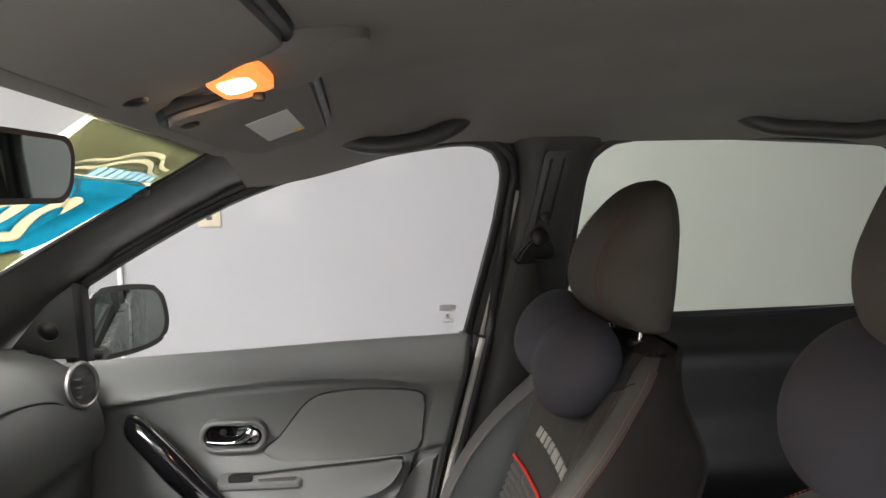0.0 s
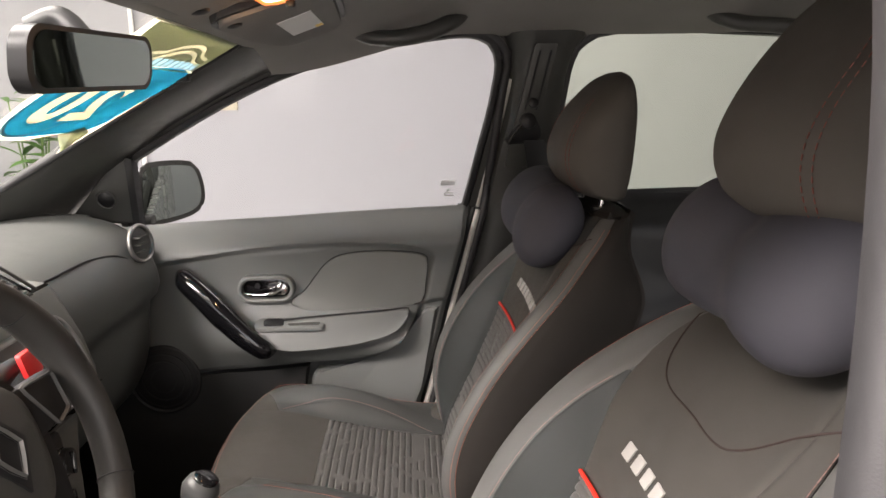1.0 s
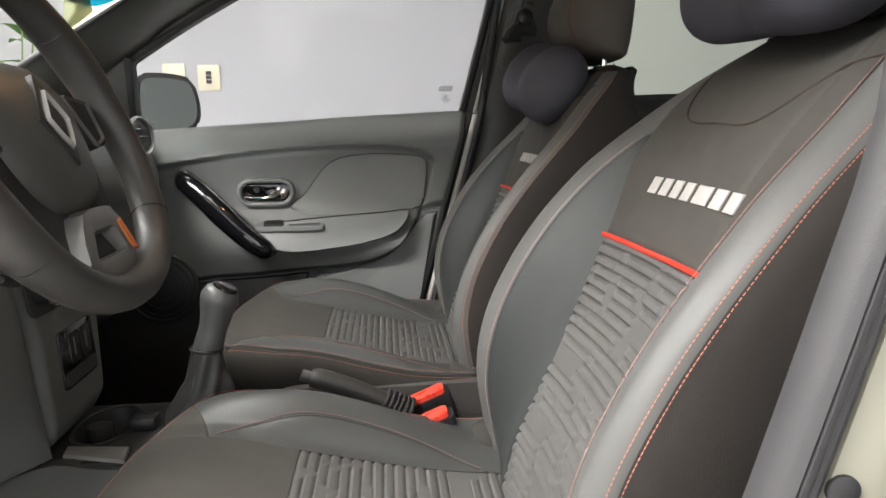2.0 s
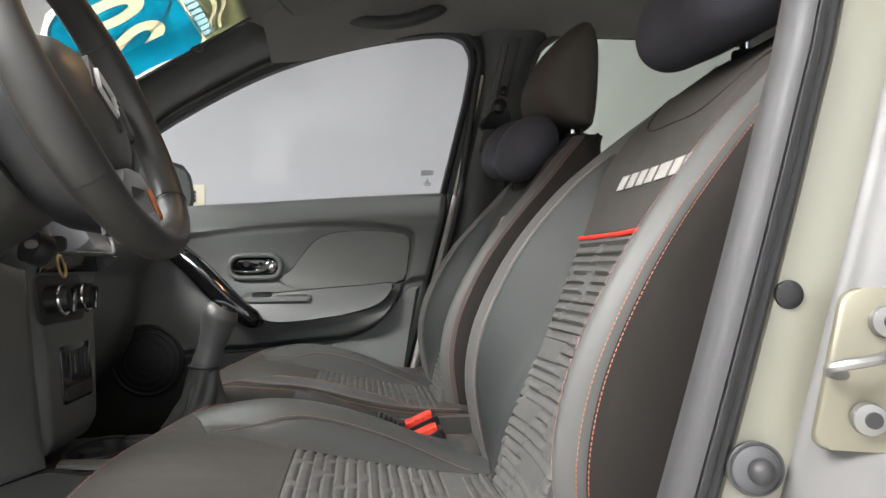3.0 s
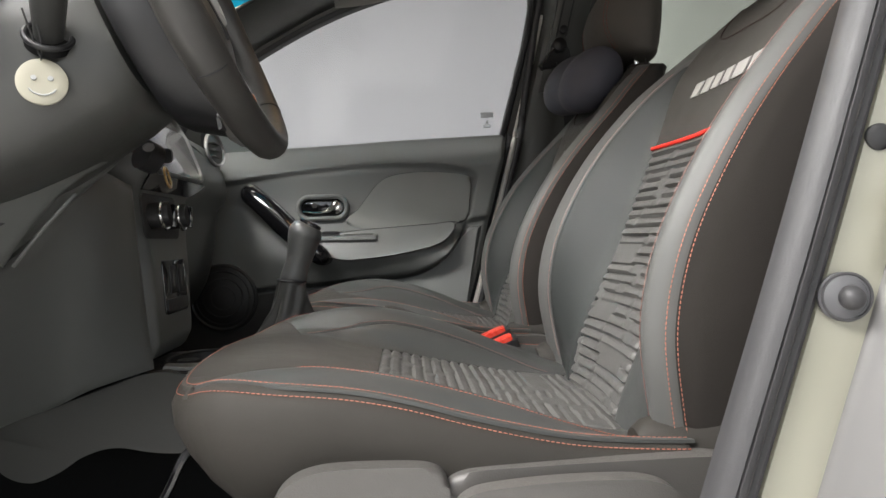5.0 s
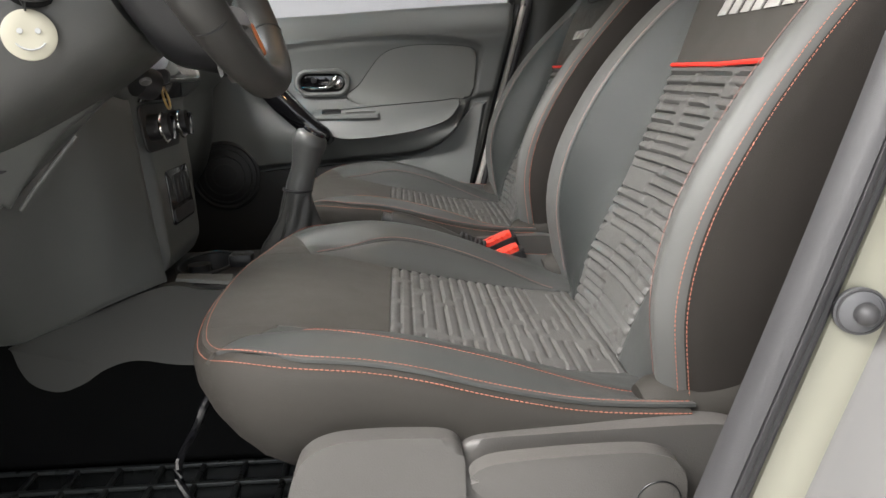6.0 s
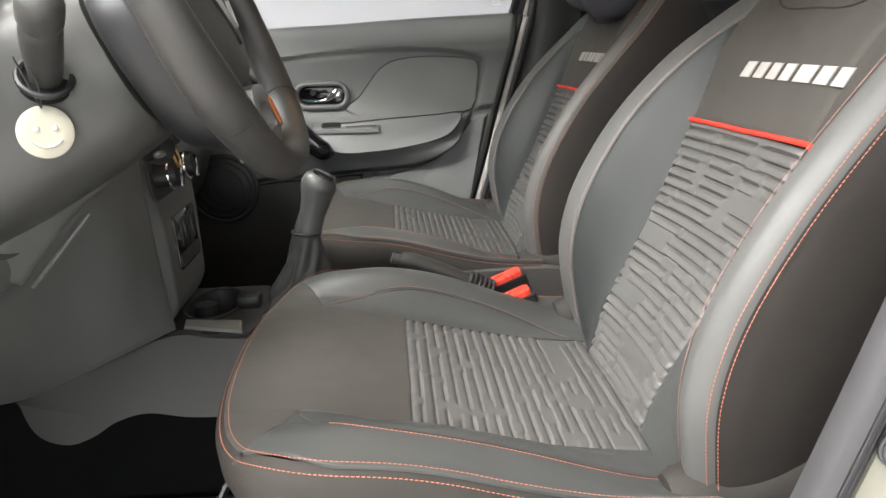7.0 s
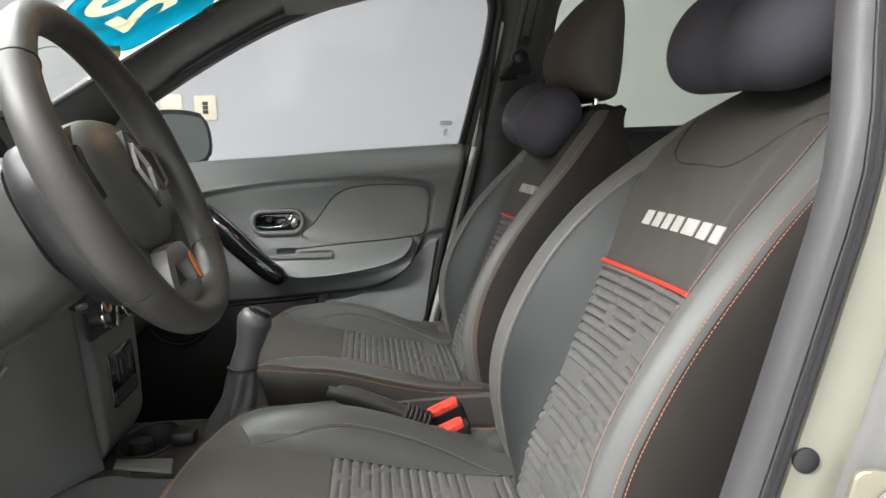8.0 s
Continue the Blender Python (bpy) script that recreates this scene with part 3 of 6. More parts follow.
def frame_ring(name, outline, grow, c0, c1, mat, parent=None, label="", put=on_side, closed=True):
    """A raised border round an opening."""
    p = np.array(outline, float)
    mid = p.mean(axis=0)
    n = len(p)
    tang = np.roll(p, -1, axis=0) - np.roll(p, 1, axis=0)
    nor = np.stack([tang[:, 1], -tang[:, 0]], axis=1)
    nor /= np.linalg.norm(nor, axis=1, keepdims=True)
    if ((p - mid) * nor).sum() < 0:
        nor = -nor
    rings = []
    for i in range(n):
        a, b = p[i], p[i] + nor[i] * grow
        m = (a + b) / 2
        q = a + nor[i] * grow * 0.12
        rings.append([put(*a, c0), put(*a, (c0 + c1) / 2), put(*q, c1 * 0.9), put(*m, c1), put(*(b - nor[i] * grow * 0.12), c1 * 0.9), put(*b, (c0 + c1) / 2), put(*b, c0)])
    if closed:
        rings.append(rings[0])
    return loft(name, rings, mat, parent, label, caps=not closed)


def dense(outline, n=90):
    p = np.array(outline + outline[:1], float)
    s = np.concatenate(([0], np.cumsum(np.linalg.norm(np.diff(p, axis=0), axis=1))))
    return [(float(np.interp(t, s, p[:, 0])), float(np.interp(t, s, p[:, 1]))) for t in np.linspace(0, s[-1], n, endpoint=False)]


# side shell between glass and roof lining: pillar trim in front, cloth rail behind it
TOPX = [-1.05, -0.85, -0.70, -0.60, -0.515, -0.418, -0.346, -0.285, -0.225, -0.166, -0.108, -0.051, 0.007, 0.120, 0.224, 0.40, 0.60, 0.79, 1.10, 1.22, 1.5]
TOPZ = [0.92, 1.00, 1.098, 1.192, 1.252, 1.318, 1.357, 1.388, 1.416, 1.440, 1.460, 1.477, 1.491, 1.513, 1.525, 1.53, 1.535, 1.533, 1.517, 1.50, 1.46]


def shell(x0, x1):
    def fn(U, V):
        x = x0 + U * (x1 - x0)
        top = np.interp(x, TOPX, TOPZ) + 0.027
        yo = 1.62 - 0.30 * (top - 1.148) + 0.012
        fore = ease((0.05 - x) / 0.32)
        yi = (yo - 0.095) * (1 - fore) + (1.485 - 0.17 * (x + 1.05) / 0.95) * fore
        roof = 1.605 - 0.075 * 0.98 - 0.075 * (1 - ease((x + 0.17) / 0.42)) - 0.06 * ease((x - 0.9) / 0.5)
        zi = np.maximum(roof, top + 0.004) * (1 - fore) + (screen_z(x) - 0.006) * fore
        y = yo + (yi - yo) * V - 0.012 * np.sin(math.pi * V)
        z = top + (zi - top) * (ease(V) * (1 - fore) + V * fore) - 0.014 * np.sin(math.pi * V) * fore + 0.010 * np.sin(math.pi * V) * (1 - fore)
        return np.stack([x, y, z], axis=2)
    return fn


tagged(patch("trim_windscreen_pillar", shell(-1.05, -0.112), 60, 14, PLASTIC, out=(0, -1, -0.3), tuck=0.002, wide=0.008, back=0.02), "dark grey plastic windscreen pillar trim", "pillar", kind="structure")
tagged(patch("trim_roof_rail", shell(-0.108, 1.55), 90, 12, RAIL, out=(0, -1, -0.3), tuck=0.002, wide=0.006, back=0.02), "cloth-covered roof rail above the side windows, darkened against the light", "trim", kind="structure")

# ---- passenger door ----
door = thing("passenger_door", "dark grey moulded front passenger door with chrome lever, closed", "car door", (0, 1.6, 0.4))
DX = (0, -1.6, -0.4)


def at_door(ob):
    ob.location = DX
    return ob


belt_line = spline([(-0.66, 1.104), (-0.52, 1.112), (-0.36, 1.120), (-0.187, 1.127), (-0.013, 1.136), (0.272, 1.146)])
crease = spline([(-0.62, 1.00), (-0.52, 1.022), (-0.40, 1.041), (-0.30, 1.054), (-0.17, 1.066), (-0.04, 1.069), (0.09, 1.064), (0.135, 1.055), (0.163, 1.044), (0.180, 1.022), (0.188, 0.98)])
rear_edge = spline([(0.36, 0.06), (0.50, 0.095), (0.674, 0.142), (0.80, 0.178), (0.91, 0.206), (1.03, 0.240), (1.148, 0.272)])
arm_low = spline([(-0.62, 0.70), (-0.45, 0.735), (-0.36, 0.748), (-0.268, 0.752), (-0.108, 0.764), (0.012, 0.776), (0.07, 0.800), (0.105, 0.83), (0.128, 0.865), (0.145, 0.900), (0.165, 0.910), (0.30, 0.912)])


def door_fn(U, V):
    z = 0.37 + V * (1.0)
    top = 1.13
    z = 0.37 + V * (top - 0.37)
    xr = rear_edge(z)
    x = -0.66 + U * (xr + 0.66)
    bl = belt_line(x)
    z = np.where(V > 0.6, z + (bl - top) * ease((V - 0.6) / 0.4), z)
    d = bl - z
    y = 1.602 - 0.070 * ease(d / 0.085) ** 0.8 + 0.012 * ease((d - 0.05) / 0.1)
    below = ease((crease(x) - z + 0.004) / 0.016)
    behind = ease((0.186 - x - 0.22 * (1.05 - z)) / 0.016)
    y = y + 0.016 * below * behind
    # armrest swell
    swell = np.exp(-((z - 0.835) / 0.060) ** 2)
    inside = ease((z - arm_low(x)) / 0.018)
    fore = ease((x + 0.50) / 0.26)
    y = y - 0.058 * swell * inside * fore * ease((0.155 - x) / 0.05)
    # lower pocket section, stepped back
    low = 1 - inside
    pocket = low * ease((x + 0.115) / 0.02)
    y = y + 0.030 * low - 0.012 * pocket
    y = y + 0.012 * (1 - ease((xr - x) / 0.012))
    return np.stack([x, y, z], axis=2)


at_door(patch("trim_panel", door_fn, 190, 170, DOOR_TRIM, door, out=(0, -1, 0), tuck=0.0, back=0.03))


# insert pad
INSERT = curve_outline([(-0.165, 0.930), (-0.135, 0.952), (-0.105, 0.990), (-0.080, 1.019), (-0.045, 1.038), (0.02, 1.046), (0.09, 1.044), (0.143, 1.037),
                        (0.160, 1.022), (0.155, 0.97), (0.146, 0.922), (0.10, 0.912), (0.0, 0.905), (-0.08, 0.900), (-0.15, 0.912)], 75)
put_d = lambda y0: (lambda a, b, c: (a, y0 - c, b))
at_door(prism("insert_pad", INSERT, put_d(1.566), 0.021, DOOR_PAD, door, "soft grey padded insert", bevel=0.006))
at_door(frame_ring("insert_groove", dense(INSERT, 80), 0.0022, 0.0, 0.015, CONSOLE, door, put=put_d(1.566)))
# armrest pad with its seam
ARM = curve_outline([(-0.23, 0.888), (-0.15, 0.897), (-0.03, 0.905), (0.06, 0.910), (0.112, 0.914), (0.106, 0.893), (0.082, 0.868), (0.04, 0.852), (-0.03, 0.838),
                     (-0.114, 0.829), (-0.17, 0.828), (-0.205, 0.838), (-0.232, 0.862)], 78)


def arm_put(a, b, c):
    return (a, 1.521 - 0.028 * math.exp(-((b - 0.845) / 0.05) ** 2) - c, b)


at_door(prism("armrest", ARM, arm_put, 0.014, DOOR_TRIM, door, "padded grey armrest", bevel=0.007, segments=3))
at_door(frame_ring("armrest_groove", dense(ARM, 80), 0.0022, 0.0, 0.010, CONSOLE, door, put=arm_put))
# switch strip
strip = lambda a, b, c: (a, 1.482 + b * 0.92, 0.8765 + b * 0.40 + c)
at_door(prism("switch_plate", rounded(-0.245, 0.0, -0.085, 0.036, 0.010), strip, 0.008, DOOR_TRIM, door, bevel=0.003))
at_door(prism("window_switch", rounded(-0.225, 0.007, -0.178, 0.028, 0.006), strip, 0.012, BLACK, door, "black window switch", bevel=0.003))
at_door(prism("grip_slot", rounded(-0.168, 0.007, -0.094, 0.028, 0.006), strip, 0.0092, PLASTIC, door, bevel=0.001))
# release lever
at_door(frame_ring("lever_bezel", dense(rounded(-0.280, 0.9395, -0.168, 0.9835, 0.0215, 8), 64), 0.012, -0.004, 0.022, DOOR_TRIM, door, put=put_d(1.560)))
# A black plate at trim level paints the depth of a sunk recess.
at_door(prism("lever_recess_plate", rounded(-0.280, 0.939, -0.168, 0.984, 0.022, 8), put_d(1.560), 0.004, GLOSS, door, "black plate for the shade in the lever recess", bevel=0.001))
lev = smooth_path([(-0.274, 1.546, 0.952), (-0.235, 1.542, 0.949), (-0.208, 1.540, 0.954), (-0.192, 1.538, 0.968), (-0.186, 1.538, 0.978)], 22)
at_door(loft("release_lever", tube_rings(lev, np.interp(np.linspace(0, 1, 22), [0, 0.5, 0.7, 0.9, 1], [0.0025, 0.004, 0.008, 0.010, 0.006]), 10, flat=0.8), CHROME, door, "chrome release lever"))
at_door(disc("lever_hub", (-0.188, 1.554, 0.960), (0, -1, 0), 0.015, 0.010, CHROME, door, dome=0.003))
at_door(disc("lever_screw_cap", (-0.245, 1.555, 0.968), (0, -1, 0), 0.007, 0.004, BLACK, door))
# pull handle
ph = smooth_path([(-0.418, 1.530, 1.006), (-0.398, 1.500, 0.998), (-0.356, 1.480, 0.964), (-0.306, 1.470, 0.913), (-0.248, 1.462, 0.858), (-0.216, 1.468, 0.834), (-0.204, 1.490, 0.828)], 30)
at_door(loft("pull_handle", tube_rings(ph, np.interp(np.linspace(0, 1, 30), [0, 0.1, 0.5, 0.9, 1], [0.014, 0.025, 0.029, 0.023, 0.010]), 14, flat=0.75, up=(0, -1, 0)), GLOSS, door, "glossy black pull handle"))
# speaker
sp = (-0.485, 1.556, 0.738)
at_door(ring("speaker_rim", sp, (0.0, -1, 0), 0.082, 0.006, RUBBER, door, sides=40))
POCKET = [(-0.128, 0.733), (-0.112, 0.752), (0.026, 0.770), (0.075, 0.795), (0.112, 0.832), (0.140, 0.882), (0.155, 0.902), (0.188, 0.905), (0.140, 0.70), (0.095, 0.55), (-0.16, 0.55)]
# Footwell shade is put into the lower panel's near-black colour.
LOWER = [(float(x), float(arm_low(x)) - 0.003) for x in np.linspace(-0.65, -0.135, 20)] + [(-0.175, 0.55), (-0.175, 0.40), (-0.65, 0.40)]
at_door(prism("lower_panel", LOWER, put_d(1.590), 0.026, CONSOLE, door, "lower door panel, darkened for the shade of the footwell", bevel=0.006))
at_door(prism("map_pocket", POCKET, put_d(1.585), 0.030, DOOR_TRIM, door, "grey lower door pocket", bevel=0.010, segments=3))
at_door(disc("speaker_grille", (sp[0], sp[1] + 0.002, sp[2]), (0, -1, 0), 0.080, 0.006, BLACK, door, "black speaker grille", sides=40, dome=0.006))
for k in (0.030, 0.050, 0.068):
    at_door(ring("grille_ring", (sp[0], sp[1] - 0.008, sp[2]), (0, -1, 0), k, 0.002, RUBBER, door, sides=36, section=6))
# window seals and pane
at_door(frame_ring("window_seal", dense(FRONT_GLASS, 100), 0.016, -0.006, 0.020, RUBBER, door, "black rubber window seal"))
at_door(frame_ring("door_frame", [(a, b) for a, b in dense([(-0.56, 1.09), (-0.53, 1.277), (-0.42, 1.334), (-0.346, 1.373), (-0.285, 1.404), (-0.225, 1.432), (-0.166, 1.456), (-0.108, 1.476), (-0.051, 1.493), (0.007, 1.507), (0.120, 1.529),
                    (0.224, 1.539), (0.275, 1.540), (0.312, 1.528), (0.334, 1.495), (0.336, 1.465), (0.321, 1.375), (0.262, 1.135)], 100)], 0.022, -0.012, 0.010, PLASTIC, door, "dark window frame"))
pane = at_door(prism("window_pane", [(a, b) for a, b in FRONT_GLASS], on_side, 0.004, GLASS_CLEAR, door, "clear closed side window", bevel=0))
pane.visible_shadow = False
for k, (a0, a1, b0, b1) in enumerate(((0.197, 0.231, 1.193, 1.196), (0.197, 0.231, 1.198, 1.201), (0.197, 0.231, 1.203, 1.205), (0.211, 0.217, 1.177, 1.184), (0.205, 0.225, 1.172, 1.174), (0.205, 0.225, 1.166, 1.168))):
    prism("etched_mark", [(a0, b0), (a1, b0), (a1 + 0.002, b1), (a0 + 0.002, b1)], on_side, 0.0062, GREYINK, pane, "grey etched glass marking", bevel=0)
# mirror corner with its small tweeter
at_door(prism("mirror_corner", [(-0.70, 1.115), (-0.535, 1.118), (-0.520, 1.275), (-0.56, 1.262)], on_side, 0.026, PLASTIC, door, "black triangular mirror cover", bevel=0.006))
at_door(prism("corner_post", [(-0.540, 1.100), (-0.522, 1.100), (-0.508, 1.275), (-0.526, 1.28)], on_side, 0.034, BLACK, door, bevel=0.004))
at_door(ring("tweeter_rim", (-0.590, side_y(1.178) - 0.026, 1.178), (0, -1, -0.3), 0.022, 0.003, PLASTIC, door, sides=28))
at_door(disc("tweeter", (-0.590, side_y(1.178) - 0.024, 1.178), (0, -1, -0.3), 0.020, 0.002, BLACK, door, "small round tweeter grille", dome=0.004))
# outer skin, and rear door edge lightened for the light it catches
at_door(prism("outer_skin", [(-0.68, 0.36), (0.08, 0.36), (0.17, 0.68), (0.300, 1.13), (-0.68, 1.09)], lambda a, b, c: (a, 1.66 + c, b), 0.02, PAINT, door, "silver painted outer skin", bevel=0.004))
at_door(tube("door_edge", [(float(rear_edge(z)) + 0.017, 1.584, z) for z in np.linspace(0.40, 1.135, 20)], 0.007, EDGE, door, "painted door edge, lightened for the light it catches", sides=8))
at_door(tube("door_edge_seal", [(float(rear_edge(z)) + 0.006, 1.598, z) for z in np.linspace(0.40, 1.14, 20)], 0.008, RUBBER, door, sides=8))
at_door(tube("frame_edge", [(0.290 + 0.22 * (z - 1.148), side_y(z) - 0.004, z) for z in np.linspace(1.14, 1.44, 12)], 0.008, EDGE, door, "painted frame edge, lightened for the light it catches", sides=8))
# sill-side seal on the pillar
tagged(tube("trim_door_seal", [(float(rear_edge(z)) + 0.030, 1.590, z) for z in np.linspace(0.40, 1.13, 16)] + [(0.335 + 0.13 * (z - 1.40), side_y(z) - 0.01, z) for z in np.linspace(1.20, 1.49, 8)]
            + [(0.30, 1.495, 1.536), (0.22, 1.488, 1.548), (0.0, 1.50, 1.517), (-0.19, 1.52, 1.468), (-0.335, 1.545, 1.395)], 0.010, SEAL, n=60),
       "grey rubber door opening seal", "seal", kind="structure")

# ---- wing mirror outside ----
wing = thing("wing_mirror", "dark plastic wing mirror with silvered glass", "wing mirror", (-0.487, 1.742, 1.176))
mo = curve_outline([(-0.094, -0.068), (-0.096, 0.030), (-0.082, 0.070), (-0.03, 0.078), (0.040, 0.074), (0.078, 0.058), (0.096, -0.005), (0.084, -0.050), (0.040, -0.070), (-0.04, -0.078)], 60)
MN = np.array([0.80, -0.60, 0.0])
MT = np.array([0.60, 0.80, 0.0])
mspot = lambda k: (lambda a, b, c: tuple(a * (k + (1 - k) * c / 0.075) * MT + (c - 0.075) * MN + np.array([0, 0, b * (k + (1 - k) * c / 0.075)])))
prism("housing", mo, mspot(0.55), 0.078, PLASTIC, wing, bevel=0.006, segments=3)
prism("mirror_glass", [(a * 0.88, b * 0.86) for a, b in mo], lambda a, b, c: tuple(a * MT + (c + 0.001) * MN + np.array([0, 0, b])), 0.004, MIRROR, wing, "silvered mirror glass", bevel=0)
box("mounting_arm", (-0.07, -0.08, -0.075), (-0.03, 0.06, -0.05), PLASTIC, wing, bevel=0.008)

# ---- rear door and back of the cabin ----
rear = thing("rear_door", "dark rear passenger door with green-tinted window, closed", "car door", (0.8, 1.6, 0.4))
RX = (-0.8, -1.6, -0.4)


def rear_fn(U, V):
    x = 0.440 + U * 0.92
    z = 0.40 + V * (1.172 + 0.012 * U - 0.40)
    d = 1.175 - z
    y = 1.605 - 0.055 * ease(d / 0.10) - 0.03 * np.exp(-((z - 0.85) / 0.07) ** 2)
    return np.stack([x, y, z], axis=2)


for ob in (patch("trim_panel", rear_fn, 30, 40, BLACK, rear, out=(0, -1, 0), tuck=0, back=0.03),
           frame_ring("window_seal", dense(REAR_GLASS, 90), 0.016, -0.008, 0.014, RUBBER, rear),
           prism("window_pane", REAR_GLASS, on_side, 0.004, GLASS_GREEN, rear, "green-tinted side window", bevel=0),
           prism("outer_skin", [(0.30, 0.36), (1.4, 0.36), (1.4, 1.15), (0.42, 1.13)], lambda a, b, c: (a, 1.66 + c, b), 0.02, PAINT, rear, "silver painted outer skin", bevel=0.004)):
    ob.location = RX
    if ob.name.startswith("window_pane"):
        ob.visible_shadow = False
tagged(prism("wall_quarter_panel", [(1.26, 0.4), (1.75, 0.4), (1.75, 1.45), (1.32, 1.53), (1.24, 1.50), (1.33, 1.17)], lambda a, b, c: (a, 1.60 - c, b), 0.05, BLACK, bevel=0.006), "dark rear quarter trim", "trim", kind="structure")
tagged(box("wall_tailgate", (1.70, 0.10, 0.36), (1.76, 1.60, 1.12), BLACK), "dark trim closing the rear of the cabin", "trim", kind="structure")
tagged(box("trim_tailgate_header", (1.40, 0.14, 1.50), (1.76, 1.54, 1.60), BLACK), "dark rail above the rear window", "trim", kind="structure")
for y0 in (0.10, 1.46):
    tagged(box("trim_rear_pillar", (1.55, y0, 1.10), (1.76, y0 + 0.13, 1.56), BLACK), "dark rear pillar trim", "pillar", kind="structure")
back_glass = box("window_rear", (1.72, 0.23, 1.12), (1.725, 1.46, 1.50), GLASS_GREEN, bevel=0)
back_glass.visible_shadow = False
tagged(back_glass, "green-tinted rear window", "window", kind="structure")
bench = thing("rear_bench", "dark fabric rear bench seat", "seat", (1.15, CENTRE, 0.345))
prism("bench_cushion", [(-0.36, 0.0), (-0.38, 0.25), (-0.33, 0.31), (0.05, 0.27), (0.05, 0.0)], lambda a, b, c: (a, c - 0.62, b), 1.24, FABRIC_DARK, bench, bevel=0.03)
prism("bench_backrest", [(0.0, 0.25), (-0.03, 0.32), (0.16, 0.80), (0.22, 0.82), (0.26, 0.80), (0.12, 0.22)], lambda a, b, c: (a, c - 0.62, b), 1.24, FABRIC_DARK, bench, bevel=0.03)
grip = thing("rear_grab_handle", "dark plastic grab handle folded against the roof", "grab handle", (0.72, 1.40, 1.556))
tube("handle_bar", [(0.03, 0.03, 0.028), (0.045, 0.004, 0.004), (0.085, -0.004, -0.012), (0.16, -0.006, -0.019), (0.26, -0.006, -0.024), (0.31, 0.004, -0.014), (0.325, 0.03, 0.004)], 0.016, PLASTIC, grip, n=36, sides=14)
grip2 = thing("front_grab_handle", "dark plastic grab handle folded against the roof", "grab handle", (0.0, 1.385, 1.540))
tube("handle_bar", [(0.012, 0.035, 0.010), (0.022, 0.008, -0.006), (0.055, -0.002, -0.018), (0.11, -0.006, -0.021), (0.17, -0.005, -0.010), (0.215, 0.002, 0.010), (0.235, 0.012, 0.024), (0.242, 0.035, 0.034)], np.interp(np.linspace(0, 1, 36), [0, .12, .5, .85, 1], [.012, .015, .017, .017, .014]), PLASTIC, grip2, n=36, sides=14)

# ---- driver's door opening ----
jamb = thing("driver_door_jamb", "cream painted centre pillar of the open driver's door", "pillar", (0.27, 0.10, 0.3), kind="structure")
jx = spline([(0.30, 0.02), (0.50, 0.095), (0.70, 0.160), (0.87, 0.216), (1.02, 0.262), (1.10, 0.284), (1.22, 0.308), (1.30, 0.322), (1.43, 0.336), (1.56, 0.335)])
jy = lambda z: 0.128 + 0.24 * (z - 1.12) * float(ease((z - 1.05) / 0.15)) * (z > 1.05)


def jamb_rings(pts, zs):
    return [[(float(jx(z)) + a - 0.27, jy(z) + b - 0.10, z - 0.3) for a, b in pts] for z in zs]


ZS = np.linspace(0.34, 1.56, 34)
loft("inner_trim", jamb_rings([(0.004, 0.004), (0.012, 0.010), (0.030, 0.036), (0.10, 0.065), (0.18, 0.07), (0.18, 0.04), (0.06, 0.02), (0.02, -0.002)], ZS), PLASTIC, jamb, "dark plastic inner pillar trim")
loft("door_seal", jamb_rings([(a * 0.84, b * 0.85) for a, b in [(0.002, 0.006), (0.001, -0.004), (0.004, -0.013), (0.009, -0.019), (0.014, -0.0215), (0.0155, -0.0185), (0.017, -0.0215), (0.022, -0.021), (0.026, -0.017), (0.028, -0.009), (0.030, -0.006), (0.033, -0.008), (0.036, -0.0095), (0.039, -0.0085), (0.041, -0.004), (0.042, 0.002), (0.041, 0.006)]], ZS), SEAL, jamb, "grey rubber door seal")
loft("pillar_face", jamb_rings([(0.033, 0.0), (0.0345, -0.0085), (0.056, -0.011), (0.068, -0.0125), (0.074, -0.0115), (0.074, 0.03), (0.05, 0.03)], ZS), CREAM, jamb)
loft("outer_face", jamb_rings([(0.0675, -0.009), (0.0690, -0.0155), (0.074, -0.0190), (0.080, -0.025), (0.088, -0.040), (0.100, -0.054), (0.130, -0.074), (0.160, -0.084), (0.26, -0.091), (0.26, 0.028), (0.076, 0.028)], ZS), PILLAR_SILVER, jamb, "silver painted outer pillar face")
loft("outer_edge", jamb_rings([(0.138, -0.079), (0.146, -0.087), (0.17, -0.096), (0.30, -0.104), (0.30, -0.09), (0.17, -0.084)], ZS), PAINT, jamb, "silver painted outer body edge")
J = lambda x, y, z: (x - 0.27, y - 0.10, z - 0.3)
disc("rubber_plug", J(0.278, 0.1195, 0.933), (-0.1, -1, 0), 0.0085, 0.003, RUBBER, jamb, "round dark rubber plug", dome=0.001)
stop = disc("stop_base", J(0.251, 0.1165, 0.834), (-0.2, -1, 0), 0.0155, 0.004, PUTTY, jamb, "round grey rubber door stop", dome=0.004)
disc("stop_tip", J(0.2525, 0.113, 0.834), (-0.2, -1, 0), 0.0075, 0.009, SEAL, stop, dome=0.004)
for rr in (0.0115, 0.0145):
    ring("stop_ridge", J(0.2515, 0.1125, 0.834), (-0.2, -1, 0), rr, 0.0011, SEAL, stop, sides=28, section=6)
plate = prism("striker_plate", rounded(-0.018, -0.044, 0.020, 0.044, 0.008), lambda a, b, c: J(0.303 + a + 0.25 * b, 0.0895 - c - 0.5 * a, 0.893 + b), 0.004, BRASSY, jamb, "dull brassy striker plate", bevel=0.002)
